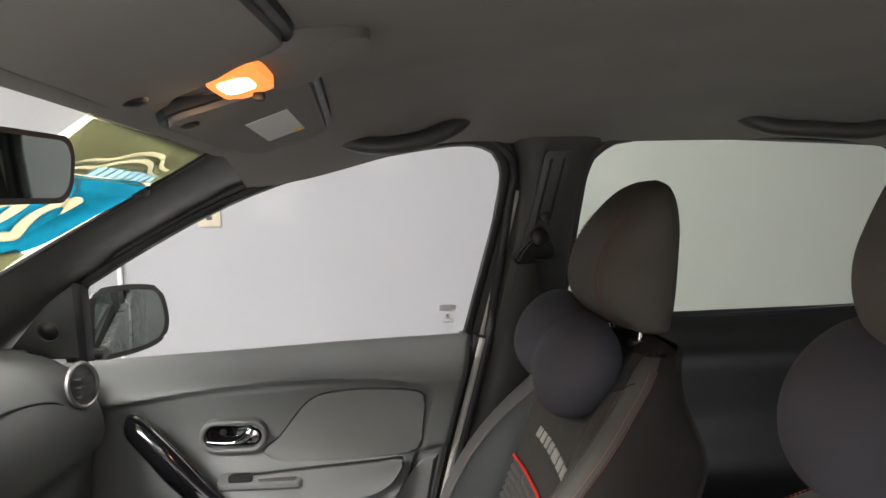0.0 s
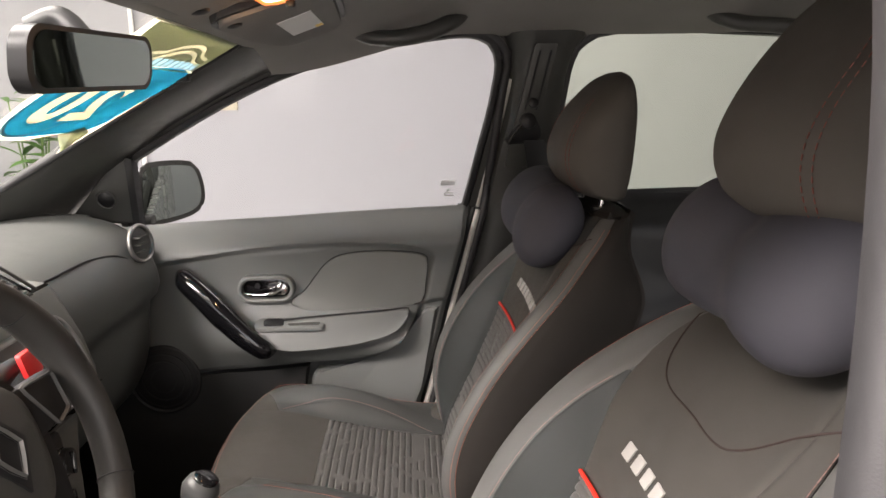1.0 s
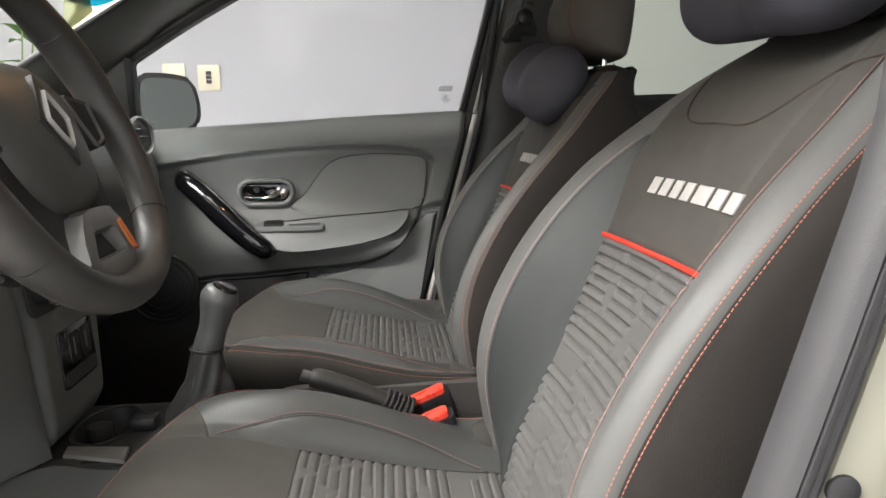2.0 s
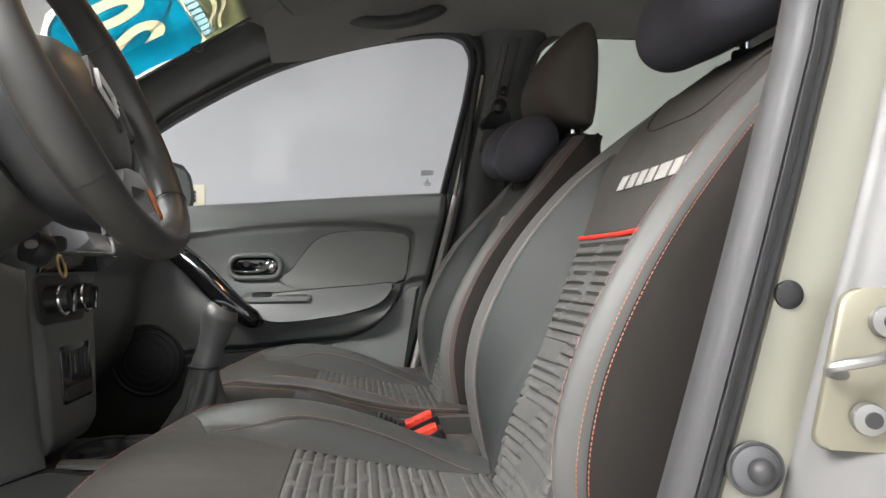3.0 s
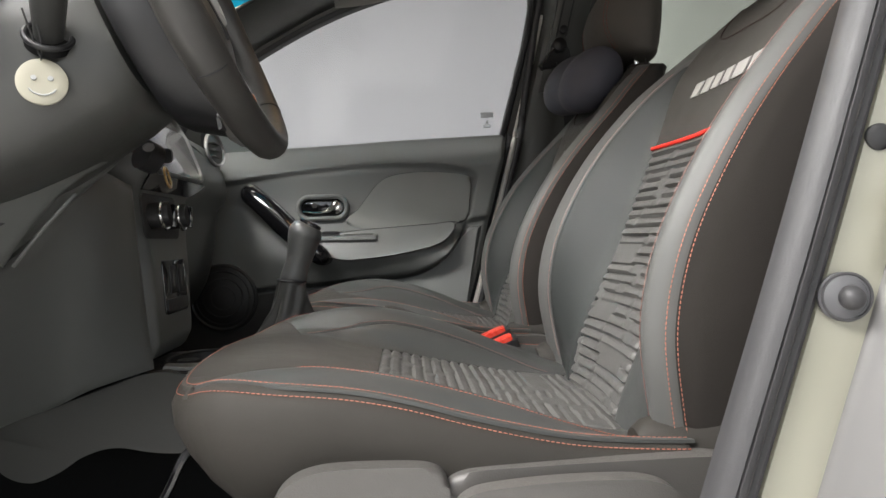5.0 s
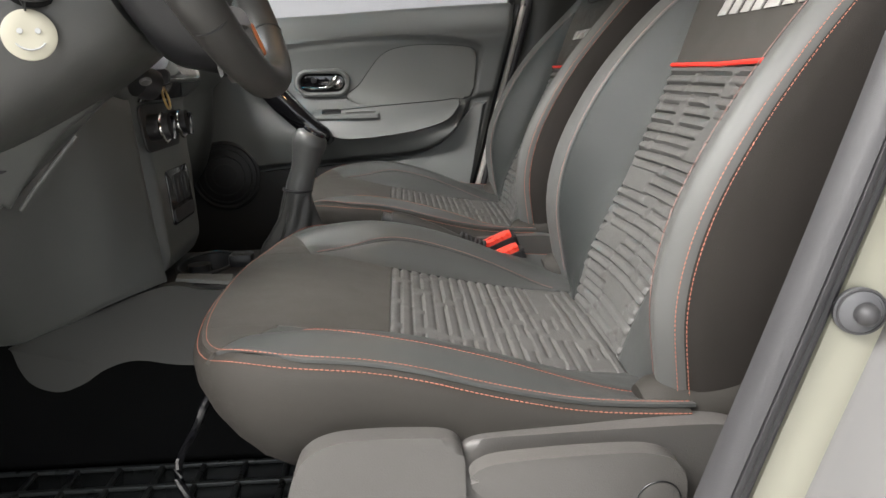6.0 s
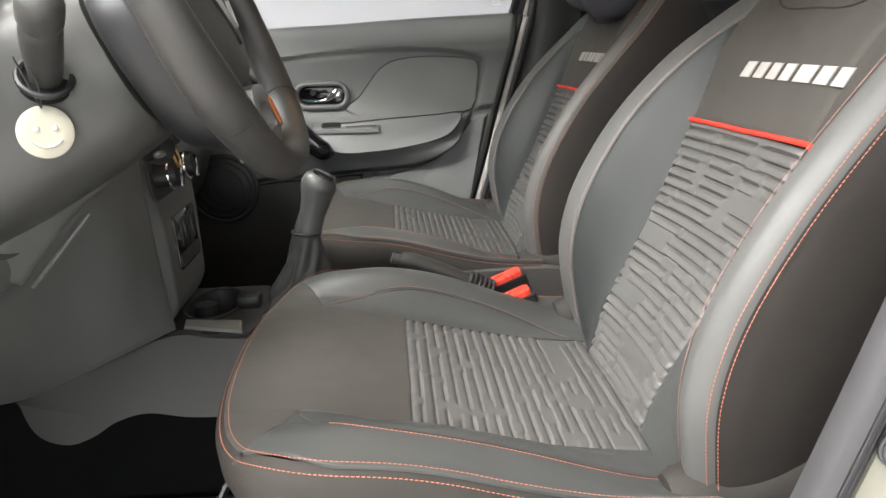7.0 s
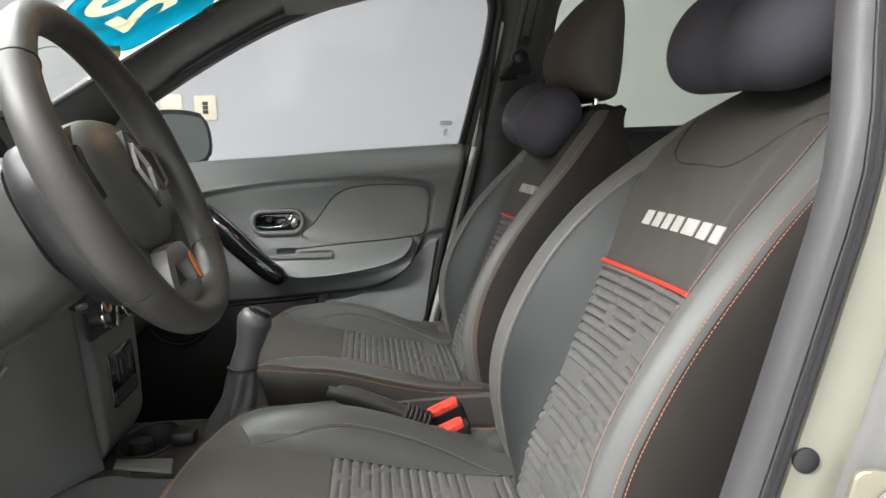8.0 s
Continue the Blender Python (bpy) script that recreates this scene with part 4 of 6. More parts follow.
for dz in (-0.026, 0.026):
    disc("striker_screw", J(0.305 + 0.25 * dz, 0.0830, 0.893 + dz), (-0.3, -1, 0), 0.009, 0.005, SATIN, plate, dome=0.001)
    disc("screw_socket", J(0.3045 + 0.25 * dz, 0.0772, 0.893 + dz), (-0.3, -1, 0), 0.0045, 0.0012, INK, plate)
tube("striker_loop", [J(0.314, 0.083, 0.903), J(0.300, 0.071, 0.901), J(0.281, 0.077, 0.897), J(0.278, 0.084, 0.894), J(0.287, 0.091, 0.890), J(0.312, 0.093, 0.888)], 0.0032, SATIN, plate, "satin steel striker loop", n=24, sides=8)

sill = prism("trim_door_sill", [(-0.95, 0.30), (0.05, 0.30), (0.10, 0.37), (0.08, 0.385), (-0.95, 0.385)], lambda a, b, c: (a, 0.10 - c, b), 0.07, PAINT, bevel=0.01)
tagged(sill, "silver painted door sill", "sill", kind="structure")


# ---- front seats ----
xc = spline([(0.66, 0.182), (0.744, 0.206), (0.86, 0.262), (0.985, 0.318), (1.092, 0.363), (1.15, 0.398), (1.20, 0.448)])
xb = spline([(0.66, 0.192), (0.73, 0.178), (0.80, 0.171), (0.868, 0.184), (0.94, 0.218), (0.995, 0.255), (1.05, 0.302), (1.10, 0.350), (1.15, 0.397), (1.20, 0.452)])
w_in = spline([(0.66, 0.092), (0.744, 0.103), (0.985, 0.126), (1.06, 0.136), (1.10, 0.140), (1.15, 0.135), (1.20, 0.10)])
W_out = spline([(0.66, 0.232), (0.80, 0.250), (0.95, 0.256), (1.03, 0.250), (1.08, 0.238), (1.13, 0.213), (1.17, 0.178), (1.20, 0.130)])
v_seam = spline([(0.66, 0.165), (0.80, 0.182), (0.95, 0.186), (1.02, 0.180), (1.06, 0.164), (1.10, 0.143), (1.20, 0.103)])
ze = spline([(-0.27, 0.766), (-0.17, 0.773), (-0.12, 0.769), (-0.066, 0.763), (-0.02, 0.753), (0.02, 0.741), (0.066, 0.729), (0.11, 0.720), (0.173, 0.714), (0.22, 0.712)])
zp = spline([(-0.27, 0.748), (-0.22, 0.757), (-0.153, 0.757), (-0.05, 0.734), (0.05, 0.711), (0.12, 0.698), (0.22, 0.686)])
zr = spline([(-0.27, 0.752), (-0.21, 0.762), (-0.15, 0.778), (-0.09, 0.784), (-0.03, 0.777), (0.045, 0.754), (0.12, 0.722), (0.16, 0.706), (0.22, 0.694)])
v_near = lambda z: np.maximum(W_out(z) - 0.045, w_in(z) + 0.004)
front_x = lambda v: -0.236 + 0.12 * (1 - np.maximum(1 - (np.abs(v) / 0.25) ** 2.7, 0.0) ** (1 / 2.7))


def back_form(z, v):
    a = np.abs(v)
    near = np.asarray(v) < 0
    w, W = w_in(z), W_out(z)
    s = np.where(near, v_near(z), v_seam(z))
    core = xc(z) - 0.006 * (np.minimum(a, w) / w) ** 2
    xs = xb(z) + 0.008
    inner = (xc(z) - 0.006) + (xs - xc(z) + 0.006) * np.where(near, np.clip((a - w) / np.maximum(s - w, 1e-4), 0, 1) ** 1.7, ease((a - w) / np.maximum(s - w, 1e-4)))
    t = np.clip((a - s) / np.maximum(W - s, 1e-4), 0, 1)
    outer = xs + (xb(z) - xs) * np.sin(np.minimum(t * 1.9, math.pi / 2)) + 0.020 * np.clip(t - 0.55, 0, 1) ** 2 / 0.2
    return np.where(a < w, core, np.where(a < s, inner, outer))


def seat_z(x, v):
    """Height of the cushion; its edge by the door (negative v) is pressed a little flatter."""
    a = np.abs(v)
    p, r, e = zp(x), zr(x), ze(x)
    r = np.where(np.asarray(v) < 0, p + 0.72 * (r - p), r)
    s = p + 0.62 * (r - p) * (0.25 + 0.75 * ease((np.asarray(x) + 0.165) / 0.13))
    z = np.where(a < 0.135, p + 0.003 * np.cos(a / 0.135 * math.pi / 2), p + (s - p) * ease((a - 0.135) / 0.034))
    z = np.where(a > 0.166, s + (r - s) * np.sin(np.clip((a - 0.166) / 0.04, 0, 1) * math.pi / 2), z)
    return np.where(a > 0.206, r + (e - r) * ease((a - 0.206) / 0.045), z)


RIB = 0.0125


def smooth_outline(pts):
    """Rounds the corners of an outline a little."""
    p = np.array(dense(pts, 120))
    for _ in range(6):
        p = (np.roll(p, 1, axis=0) + 2 * p + np.roll(p, -1, axis=0)) / 4
    return [tuple(q) for q in p]


def rib_height(s, v, seed):
    """Embossed ribs, broken into runs of uneven length with plain patches between."""
    row = np.floor(s / RIB).astype(int)
    f = s / RIB - row
    out = np.zeros_like(s)
    for r in range(row.min(), row.max() + 1):
        rng = random.Random(seed * 1000 + r // 2)
        jit = random.Random(seed * 7777 + r)
        runs, c = [], -0.16 - rng.uniform(0, 0.05)
        while c < 0.16:
            ln = rng.uniform(0.05, 0.13)
            if rng.random() < 0.86:
                runs.append((c + jit.choice((0, 0.006, 0.012, -0.008)), c + ln + jit.choice((0, 0.008, -0.010))))
            c += ln + 0.005
        m = row == r
        vv = v[m]
        on = np.zeros_like(vv)
        for a, b in runs:
            on = np.maximum(on, ease((vv - a) / 0.009) * ease((b - vv) / 0.009))
        ff = f[m]
        groove = np.exp(-((1 - ff) / 0.20) ** 2) + np.exp(-(ff / 0.08) ** 2)
        out[m] = on * (0.0026 * (1 - ff) ** 1.2 - 0.0042 * groove)
    return out


def front_seat(name, label, x0, y0, near_lever, recline, lift=0.0):
    seat = thing(name, label, "car seat", (x0, y0, 0.345), "front seats")
    sh = np.array([0, 0, -0.345])

    def grid(fn):
        return lambda U, V: fn(U, V) + sh

    thick = lambda z: 0.150 - 0.085 * ease((np.asarray(z) - 1.06) / 0.14)
    lean = lambda z: recline * ease((np.asarray(z) - 1.05) / 0.20)

    def back_x(z, v):
        return back_form(z, v) + lean(z)

    def back_pt(z, v):
        return np.stack([back_x(z, v), v, z], axis=2)

    # cushion
    def c_front(U, V):
        v = (V - 0.5) * 0.272
        fx = front_x(v)
        x = fx + U * (-0.052 - fx)
        return np.stack([x, v, seat_z(x, v)], axis=2)

    def c_rib(U, V):
        v = (V - 0.5) * 0.272
        x = -0.052 + U * 0.262
        return np.stack([x, v, seat_z(x, v)], axis=2)

    bolster_from = lambda v: np.interp(v, [0.136, 0.165, 0.190, 0.215, 0.25], [-0.158, -0.168, -0.182, float(front_x(0.215)), float(front_x(0.25))])
    patch("cushion_front_panel", grid(c_front), 40, 40, FABRIC, seat, tuck=0.0006, wide=0.004)
    for sd in (-1, 1):
        def c_corner(U, V, sd=sd):
            v = 0.1355 + V * 0.079
            fx = front_x(v)
            # runs on a little below the bolster's edge
            x = fx + U * (bolster_from(v) - fx + 0.012)
            return np.stack([x, sd * v, seat_z(x, sd * v) - 0.0018 * ease((x - bolster_from(v)) / 0.002)], axis=2)

        patch("cushion_front_corner", grid(c_corner), 40, 24, FABRIC, seat, tuck=0.0006, wide=0.004)
    patch("cushion_ribbed_panel", grid(c_rib), 180, 90, RIBBED, seat, "embossed ribbed panel", tuck=0.003, wide=0.006,
          disp=lambda U, V, P: 0.62 * rib_height(P[..., 0] + 0.052, P[..., 1], 11))
    v_bs = spline([(-0.26, 0.1362), (-0.190, 0.1362), (-0.170, 0.1363), (-0.155, 0.138), (-0.14, 0.147), (-0.10, 0.162), (-0.05, 0.169), (0.04, 0.169), (0.10, 0.162), (0.14, 0.150), (0.17, 0.139), (0.21, 0.137)])
    v_door = spline([(-0.26, 0.1362), (-0.190, 0.1362), (-0.172, 0.1364), (-0.165, 0.1385), (-0.155, 0.147), (-0.14, 0.166), (-0.11, 0.192), (-0.07, 0.204), (0.04, 0.207), (0.12, 0.203), (0.21, 0.19)])
    seam_of = {-1: v_door, 1: v_bs}
    for sd in (-1, 1):
        def c_out(U, V, sd=sd):
            v0 = 0.136 + V * 0.114
            fx = bolster_from(v0)
            x = fx + U * (0.205 - fx)
            v = seam_of[sd](x) + V * (0.25 - seam_of[sd](x))
            return np.stack([x, sd * v, seat_z(x, sd * v)], axis=2)

        def c_in(U, V, sd=sd):
            x = -0.156 + U * (0.325 if sd > 0 else 0.361)
            v = 0.136 + V * (seam_of[sd](x) - 0.136)
            return np.stack([x, sd * v, seat_z(x, sd * v)], axis=2)

        patch("cushion_bolster", grid(c_out), 80, 26, LEATHER, seat, tuck=0.0010, wide=0.003, back=0.003)
        patch("cushion_inner_bolster", grid(c_in), 60, 14, LEATHER, seat, tuck=0.0008, wide=0.003, back=0.003)
        # No piping here: a thin black tube is added to draw the seam.
        tube("bolster_seam_line", [(x, sd * float(seam_of[sd](x)), float(seat_z(np.array(x), sd * seam_of[sd](x))) - 0.0008 - 0.345) for x in np.linspace(-0.150 if sd > 0 else -0.125, 0.165, 50)], 0.0010, BLACK, seat, "dark line added along the bolster seam", sides=6)
    # skirt round front and sides
    vs = np.linspace(-0.25, 0.25, 41)
    line = [(x, -0.25) for x in np.linspace(0.20, front_x(0.25), 24)[:-1]] + [(float(front_x(v)), float(v)) for v in 0.25 * np.sin(vs / 0.25 * math.pi / 2)] + \
           [(x, 0.25) for x in np.linspace(front_x(0.25), 0.20, 24)[1:]]
    line = np.array(line)
    for _ in range(3):
        line[1:-1] = (line[:-2] + 2 * line[1:-1] + line[2:]) / 4
    tg = np.gradient(line, axis=0)
    nr = np.stack([-tg[:, 1], tg[:, 0]], axis=1)
    nr /= np.linalg.norm(nr, axis=1, keepdims=True)
    if nr[0, 1] > 0:
        nr = -nr
    zt = np.array([float(seat_z(np.array(x), np.array(v))) for x, v in line]) - 0.003
    prof = [(-0.004, 0.0), (0.004, -0.004), (0.010, -0.014), (0.013, -0.032), (0.011, -0.052), (0.002, -0.075), (-0.014, -0.098), (-0.038, -0.118), (-0.07, -0.132)]
    taper = lambda nx, d: 0.50 * max(0.0, -nx) ** 2 * min(0.0, d + 0.020)
    P = np.array([[(x + (o + taper(nx, d)) * nx, v + o * ny, z + d) for (x, v), (nx, ny), z in zip(line, nr, zt)] for o, d in prof]) + sh
    nk, nl = P.shape[:2]
    idx = np.arange(nk * nl).reshape(nk, nl)
    mesh_ob("cushion_skirt", P.reshape(-1, 3), [(idx[a, b], idx[a, b + 1], idx[a + 1, b + 1], idx[a + 1, b]) for a in range(nk - 1) for b in range(nl - 1)],
            SKIRT, seat, "fabric cushion side")
    # backrest
    zlo, zmid, zhi = 0.680, 0.985, 1.20

    def b_rib(U, V):
        z = zlo + U * (zmid - zlo)
        v = (2 * V - 1) * w_in(z)
        return back_pt(z, v)

    def b_top(U, V):
        z = zmid + U * (zhi - zmid)
        v = (2 * V - 1) * w_in(z)
        return back_pt(z, v)

    patch("backrest_ribbed_panel", grid(b_rib), 200, 90, RIBBED, seat, "embossed ribbed panel", out=(-1, 0, 0.3), tuck=0.003, wide=0.006,
          disp=lambda U, V, P: rib_height((P[..., 2] + 0.345 - zlo) * 1.1, P[..., 1], 5))
    patch("backrest_top_panel", grid(b_top), 50, 50, FABRIC, seat, out=(-1, 0, 0.3), tuck=0.003, wide=0.008)
    for sd in (-1, 1):
        def b_in(U, V, sd=sd):
            z = zlo + U * ((1.098 if sd > 0 else zmid) - zlo)
            w, s = w_in(z), (v_seam(z) if sd > 0 else v_near(z))
            return back_pt(z, sd * (w + V * (s - w)))

        def b_out(U, V, sd=sd):
            z = zlo + U * (zhi - zlo)
            s, W = (v_seam(z) if sd > 0 else v_near(z)), W_out(z)
            return back_pt(z, sd * (s + V * (W - s)))

        def b_shoulder(U, V, sd=sd):
            z = zmid + U * (zhi - zmid)
            w, s = w_in(z), v_near(z)
            return back_pt(z, sd * (w + V * (s - w)))

        def b_side(U, V, sd=sd):
            z = zlo + U * (zhi - zlo)
            W = W_out(z)
            x1 = back_x(z, W)
            x2 = xc(z) + lean(z) + thick(z)
            x = x1 + V * (x2 - x1)
            v = W + 0.008 * np.sin(V * math.pi) - 0.035 * V**2
            return np.stack([x, sd * v, z], axis=2)

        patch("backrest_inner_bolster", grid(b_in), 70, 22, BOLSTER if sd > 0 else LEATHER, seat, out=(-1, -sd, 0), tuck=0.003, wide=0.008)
        if sd < 0:
            patch("backrest_shoulder", grid(b_shoulder), 40, 14, FABRIC, seat, out=(-1, 0, 0.3), tuck=0.002, wide=0.006)
        patch("backrest_outer_bolster", grid(b_out), 80, 16, LEATHER_LIGHT, seat, "smooth mid-grey bolster edge", out=(-1, 0, 0), tuck=0.003, wide=0.006)
        patch("backrest_side", grid(b_side), 60, 16, FABRIC_DARK, seat, "dark fabric side", out=(0, sd, 0), tuck=0.003, wide=0.008)

    def b_back(U, V):
        z = zlo + U * (zhi - zlo)
        v = (2 * V - 1) * (W_out(z) - 0.035)
        return np.stack([xc(z) + lean(z) + thick(z) + 0.006 * np.cos(v / 0.25 * 1.5), v, z], axis=2)

    def b_cap(U, V):
        W = 0.13 - 0.035 * U
        v = (2 * V - 1) * W
        xa = back_x(np.full_like(v, zhi), v)
        x = xa + U * (float(xc(zhi) + lean(zhi) + thick(zhi)) - xa)
        return np.stack([x, v, zhi + 0.014 * np.sin(U * math.pi) * (1 - (2 * V - 1) ** 4)], axis=2)

    patch("backrest_rear", grid(b_back), 30, 30, FABRIC_DARK, seat, out=(1, 0, 0), tuck=0)
    patch("backrest_cap", grid(b_cap), 14, 24, FABRIC_DARK, seat, out=(0, 0, 1), tuck=0.001)
    # red piping across the backrest
    vv = np.linspace(-0.164, 0.124, 34)
    tube("accent_piping", [(float(back_x(np.array(zmid), np.array(v))) - 0.002, v, zmid + 0.0045 * max(0.0, -v) / 0.16 - 0.345) for v in vv], 0.0027, RED, seat, "bright red piping", sides=8)
    # pale lettering as plain slanted bars
    zt0 = 1.045
    vk = 0.0690
    for wide in (0.0188, 0.0182, 0.0170, 0.0188, 0.0305, 0.0230, 0.0215):
        vk -= 0.0088
        for (a0, a1, b0, b1) in ((0.0, wide, 0.0, 0.0165),):
            def put(a, b, c):
                v = vk - a - 0.35 * b
                z = zt0 - 0.0065 + b
                return (float(back_x(np.array(z), np.array(v))) - 0.0005 - c, v, z - 0.345)
            prism("embroidered_bar", [(a0, b0), (a1, b0), (a1, b1), (a0, b1)], put, 0.002, WHITE_EMB, seat, "pale embroidered bar", bevel=0.0006)
        vk -= wide
    # seams
    lines, dull = [], []
    for sd in (-1, 1):
        zz = np.linspace(0.70, 1.185, 60)
        for df in (0.93, 1.0):
            l = []
            for z in zz:
                sm = float(v_seam(z) if sd > 0 else v_near(z))
                v = float(sm + (W_out(z) - sm) * df)
                l.append((float(back_x(np.array(z), np.array(sd * v))) - 0.0005 + (0.002 if df == 1.0 else 0), sd * (v + (0.002 if df == 1.0 else 0)), z - 0.345))
            lines.append(l)
        (dull if sd > 0 else lines).append([(x, sd * (float(seam_of[sd](x)) + 0.003), float(seat_z(np.array(x), sd * (seam_of[sd](x) + 0.003))) + 0.0004 - 0.345) for x in np.linspace(-0.150 if sd > 0 else -0.125, 0.17, 50)])
        sm = v_seam if sd > 0 else v_near
        dull.append([(float(back_x(np.array(z), np.array(sd * float(sm(z))))) - 0.001, sd * float(sm(z)), z - 0.345) for z in np.linspace(0.71, 1.09 if sd > 0 else 1.16, 50)])
    top_row = line - nr * 0.0035
    lines.append([(x, v, float(seat_z(np.array(x), np.array(v))) + 0.0002 - 0.345) for x, v in top_row])
    lines.append([(x + n0 * 0.0052, v + n1 * 0.0052, z - 0.0042 - 0.345) for (x, v), (n0, n1), z in zip(line, nr, zt)])
    tagged(stitches("stitching", lines, ORANGE, seat, "orange double stitching", dash=0.0030, gap=0.0012, r=0.00043), kind="stuff")
    tagged(stitches("bolster_stitching", dull, PINK, seat, "pale red stitching", dash=0.006, gap=0.0004, r=0.0005), kind="stuff")
    yoke = smooth_path([(0, 0.130, 1.172), (0, 0.114, 1.146), (0, 0.094, 1.124), (0, 0.070, 1.113), (0, 0.0, 1.109), (0, -0.070, 1.110), (0, -0.096, 1.122), (0, -0.128, 1.148), (0, -0.165, 1.172)], 90)
    tube("yoke_seam", [(float(back_x(np.array(z), np.array(v))) - 0.0004, v, z - 0.345) for _, v, z in yoke], 0.0011, SEAM, seat, "dark seam", sides=6)
    # headrest
    levels = [(1.212, 0.455, 0.495, 0.075), (1.216, 0.435, 0.505, 0.10), (1.235, 0.398, 0.516, 0.116), (1.265, 0.376, 0.522, 0.125), (1.30, 0.370, 0.526, 0.127), (1.335, 0.378, 0.528, 0.126),
              (1.37, 0.396, 0.528, 0.126), (1.40, 0.418, 0.526, 0.116), (1.425, 0.442, 0.521, 0.099), (1.440, 0.462, 0.513, 0.077), (1.448, 0.480, 0.502, 0.045)]
    levels = [(z + lift, xa + lift * (0.05 + 0.30 * float(ease((z - 1.28) / 0.12))), xe, hw) for z, xa, xe, hw in levels]
    if not near_lever:
        levels = [(1.220 + 0.93 * (z - 1.212), xa + 0.017, xe, hw) for z, xa, xe, hw in levels]
    rings = []
    lv = [spline([(l[0], l[k]) for l in levels]) for k in (1, 2, 3)]
    fine = sorted({round(a[0] + (b[0] - a[0]) * k / 4, 5) for a, b in zip(levels, levels[1:]) for k in range(5)})
    for z, xa, xe, hw in [(z, *(float(f(z)) for f in lv)) for z in fine]:
        cx, hx = (xa + xe) / 2 + 0.7 * recline, (xe - xa) / 2
        rr = []
        for q in np.linspace(0, 2 * math.pi, 72, endpoint=False):
            c, s = math.cos(q), math.sin(q)
            e = 0.84
            rr.append((cx + hx * math.copysign(abs(c) ** e, c), hw * math.copysign(abs(s) ** e, s), z - 0.345))
        rings.append(rr)
    rest = loft("headrest", rings, HEADREST, seat, "dark brown fabric headrest")
    hl = []
    zfx = spline([(l[0], l[1]) for l in levels])
    zhw = spline([(l[0], l[3]) for l in levels])
    zbx = spline([(l[0], l[2]) for l in levels])
    for sd in ((-1,) if near_lever else (-1, 1)):
        for o in (0.64, 0.71):
            cc = math.sqrt(1 - o ** (2 / 0.84)) ** 0.84
            hl.append([(0.7 * recline + (float(zfx(z)) + float(zbx(z))) / 2 - (float(zbx(z)) - float(zfx(z))) / 2 * cc - 0.0016, sd * o * 1.012 * float(zhw(z)), z - 0.345) for z in np.linspace(levels[2][0], levels[7][0], 40)])
    tagged(stitches("headrest_stitching", hl, HEAD_THREAD, rest, "dull dark red stitching", r=0.0007), kind="stuff")
    for sd in (-1, 1):
        tube("headrest_post", [(0.8 * recline + 0.462, sd * 0.062, 0.83), (0.8 * recline + 0.468, sd * 0.062, 0.885 + lift)], 0.006, CHROME, rest, "chrome post", sides=12)
        disc("post_guide", (0.8 * recline + 0.462, sd * 0.062, 0.853), (0, 0, 1), 0.014, 0.012, BLACK, seat, "black post guide")
    # plastic side shields and base
    for sd in (-1, 1):
        f = (lambda a, b, c, sd=sd: (a, sd * (0.248 + c), b - 0.352))
        prism("side_shield", smooth_outline([(0.0, 0.50), (0.30, 0.50), (0.300, 0.62), (0.275, 0.675), (0.250, 0.702), (0.225, 0.711), (0.19, 0.7115), (0.12, 0.711), (0.06, 0.710), (0.012, 0.709), (0.0, 0.704)]), f, 0.024, SEAT_PLASTIC, seat, "warm grey plastic side shield", bevel=0.006, segments=3)
        prism("front_shield", smooth_outline([(-0.140, 0.50), (0.008, 0.50), (0.008, 0.704), (0.005, 0.713), (-0.010, 0.7165), (-0.06, 0.718), (-0.092, 0.717), (-0.113, 0.709), (-0.126, 0.694), (-0.134, 0.668)]), f, 0.033, SEAT_PLASTIC, seat, "warm grey plastic cover", bevel=0.006, segments=3)
        hp = smooth_path([(0.168, sd * 0.218, 0.690 - 0.345), (0.215, sd * 0.218, 0.695 - 0.345), (0.275, sd * 0.217, 0.709 - 0.345), (0.34, sd * 0.213, 0.728 - 0.345)], 20)
        loft("hinge_cover", tube_rings(hp, np.interp(np.linspace(0, 1, 20), [0, 0.06, 0.3, 0.65, 1], [0.024, 0.031, 0.033, 0.037, 0.040]), 24), SKIRT, seat, "dark fabric hinge sleeve")
    if near_lever:
        f = lambda a, b, c: (a, -0.284 - c - 0.006 * math.sin(math.pi * max(0.0, min(1.0, a / 0.18))), b - 0.355)
        LEVER = curve_outline([(0.0105, 0.694), (0.017, 0.7025), (0.034, 0.7085), (0.078, 0.7125), (0.121, 0.7125), (0.150, 0.7095), (0.170, 0.700), (0.1795, 0.681), (0.1775, 0.656), (0.165, 0.641), (0.147, 0.637),
                               (0.131, 0.645), (0.121, 0.660), (0.105, 0.6675), (0.056, 0.672), (0.026, 0.677), (0.0145, 0.684)], 102)
        lever = prism("height_lever", LEVER, f, 0.017, SEAT_PLASTIC, seat, "long grey height lever", bevel=0.0075, segments=5)
        disc("lever_boss", (0.153, -0.271, 0.668 - 0.355), (0, -1, 0), 0.022, 0.016, BLACK, lever, "dark pivot boss", sides=28)
        ring("lever_pivot_groove", (0.157, -0.3030, 0.667 - 0.355), (0, -1, 0), 0.0175, 0.0007, BLACK, lever, "fine round groove", sides=36, section=5)
        disc("lever_pivot", (0.157, -0.3018, 0.667 - 0.355), (0, -1, 0), 0.0168, 0.0014, SEAT_PLASTIC, lever, dome=0.0004, sides=36)
    box("seat_frame", (-0.12, -0.22, 0.09), (0.24, 0.22, 0.30), BLACK, seat, "black steel seat frame", bevel=0.01)
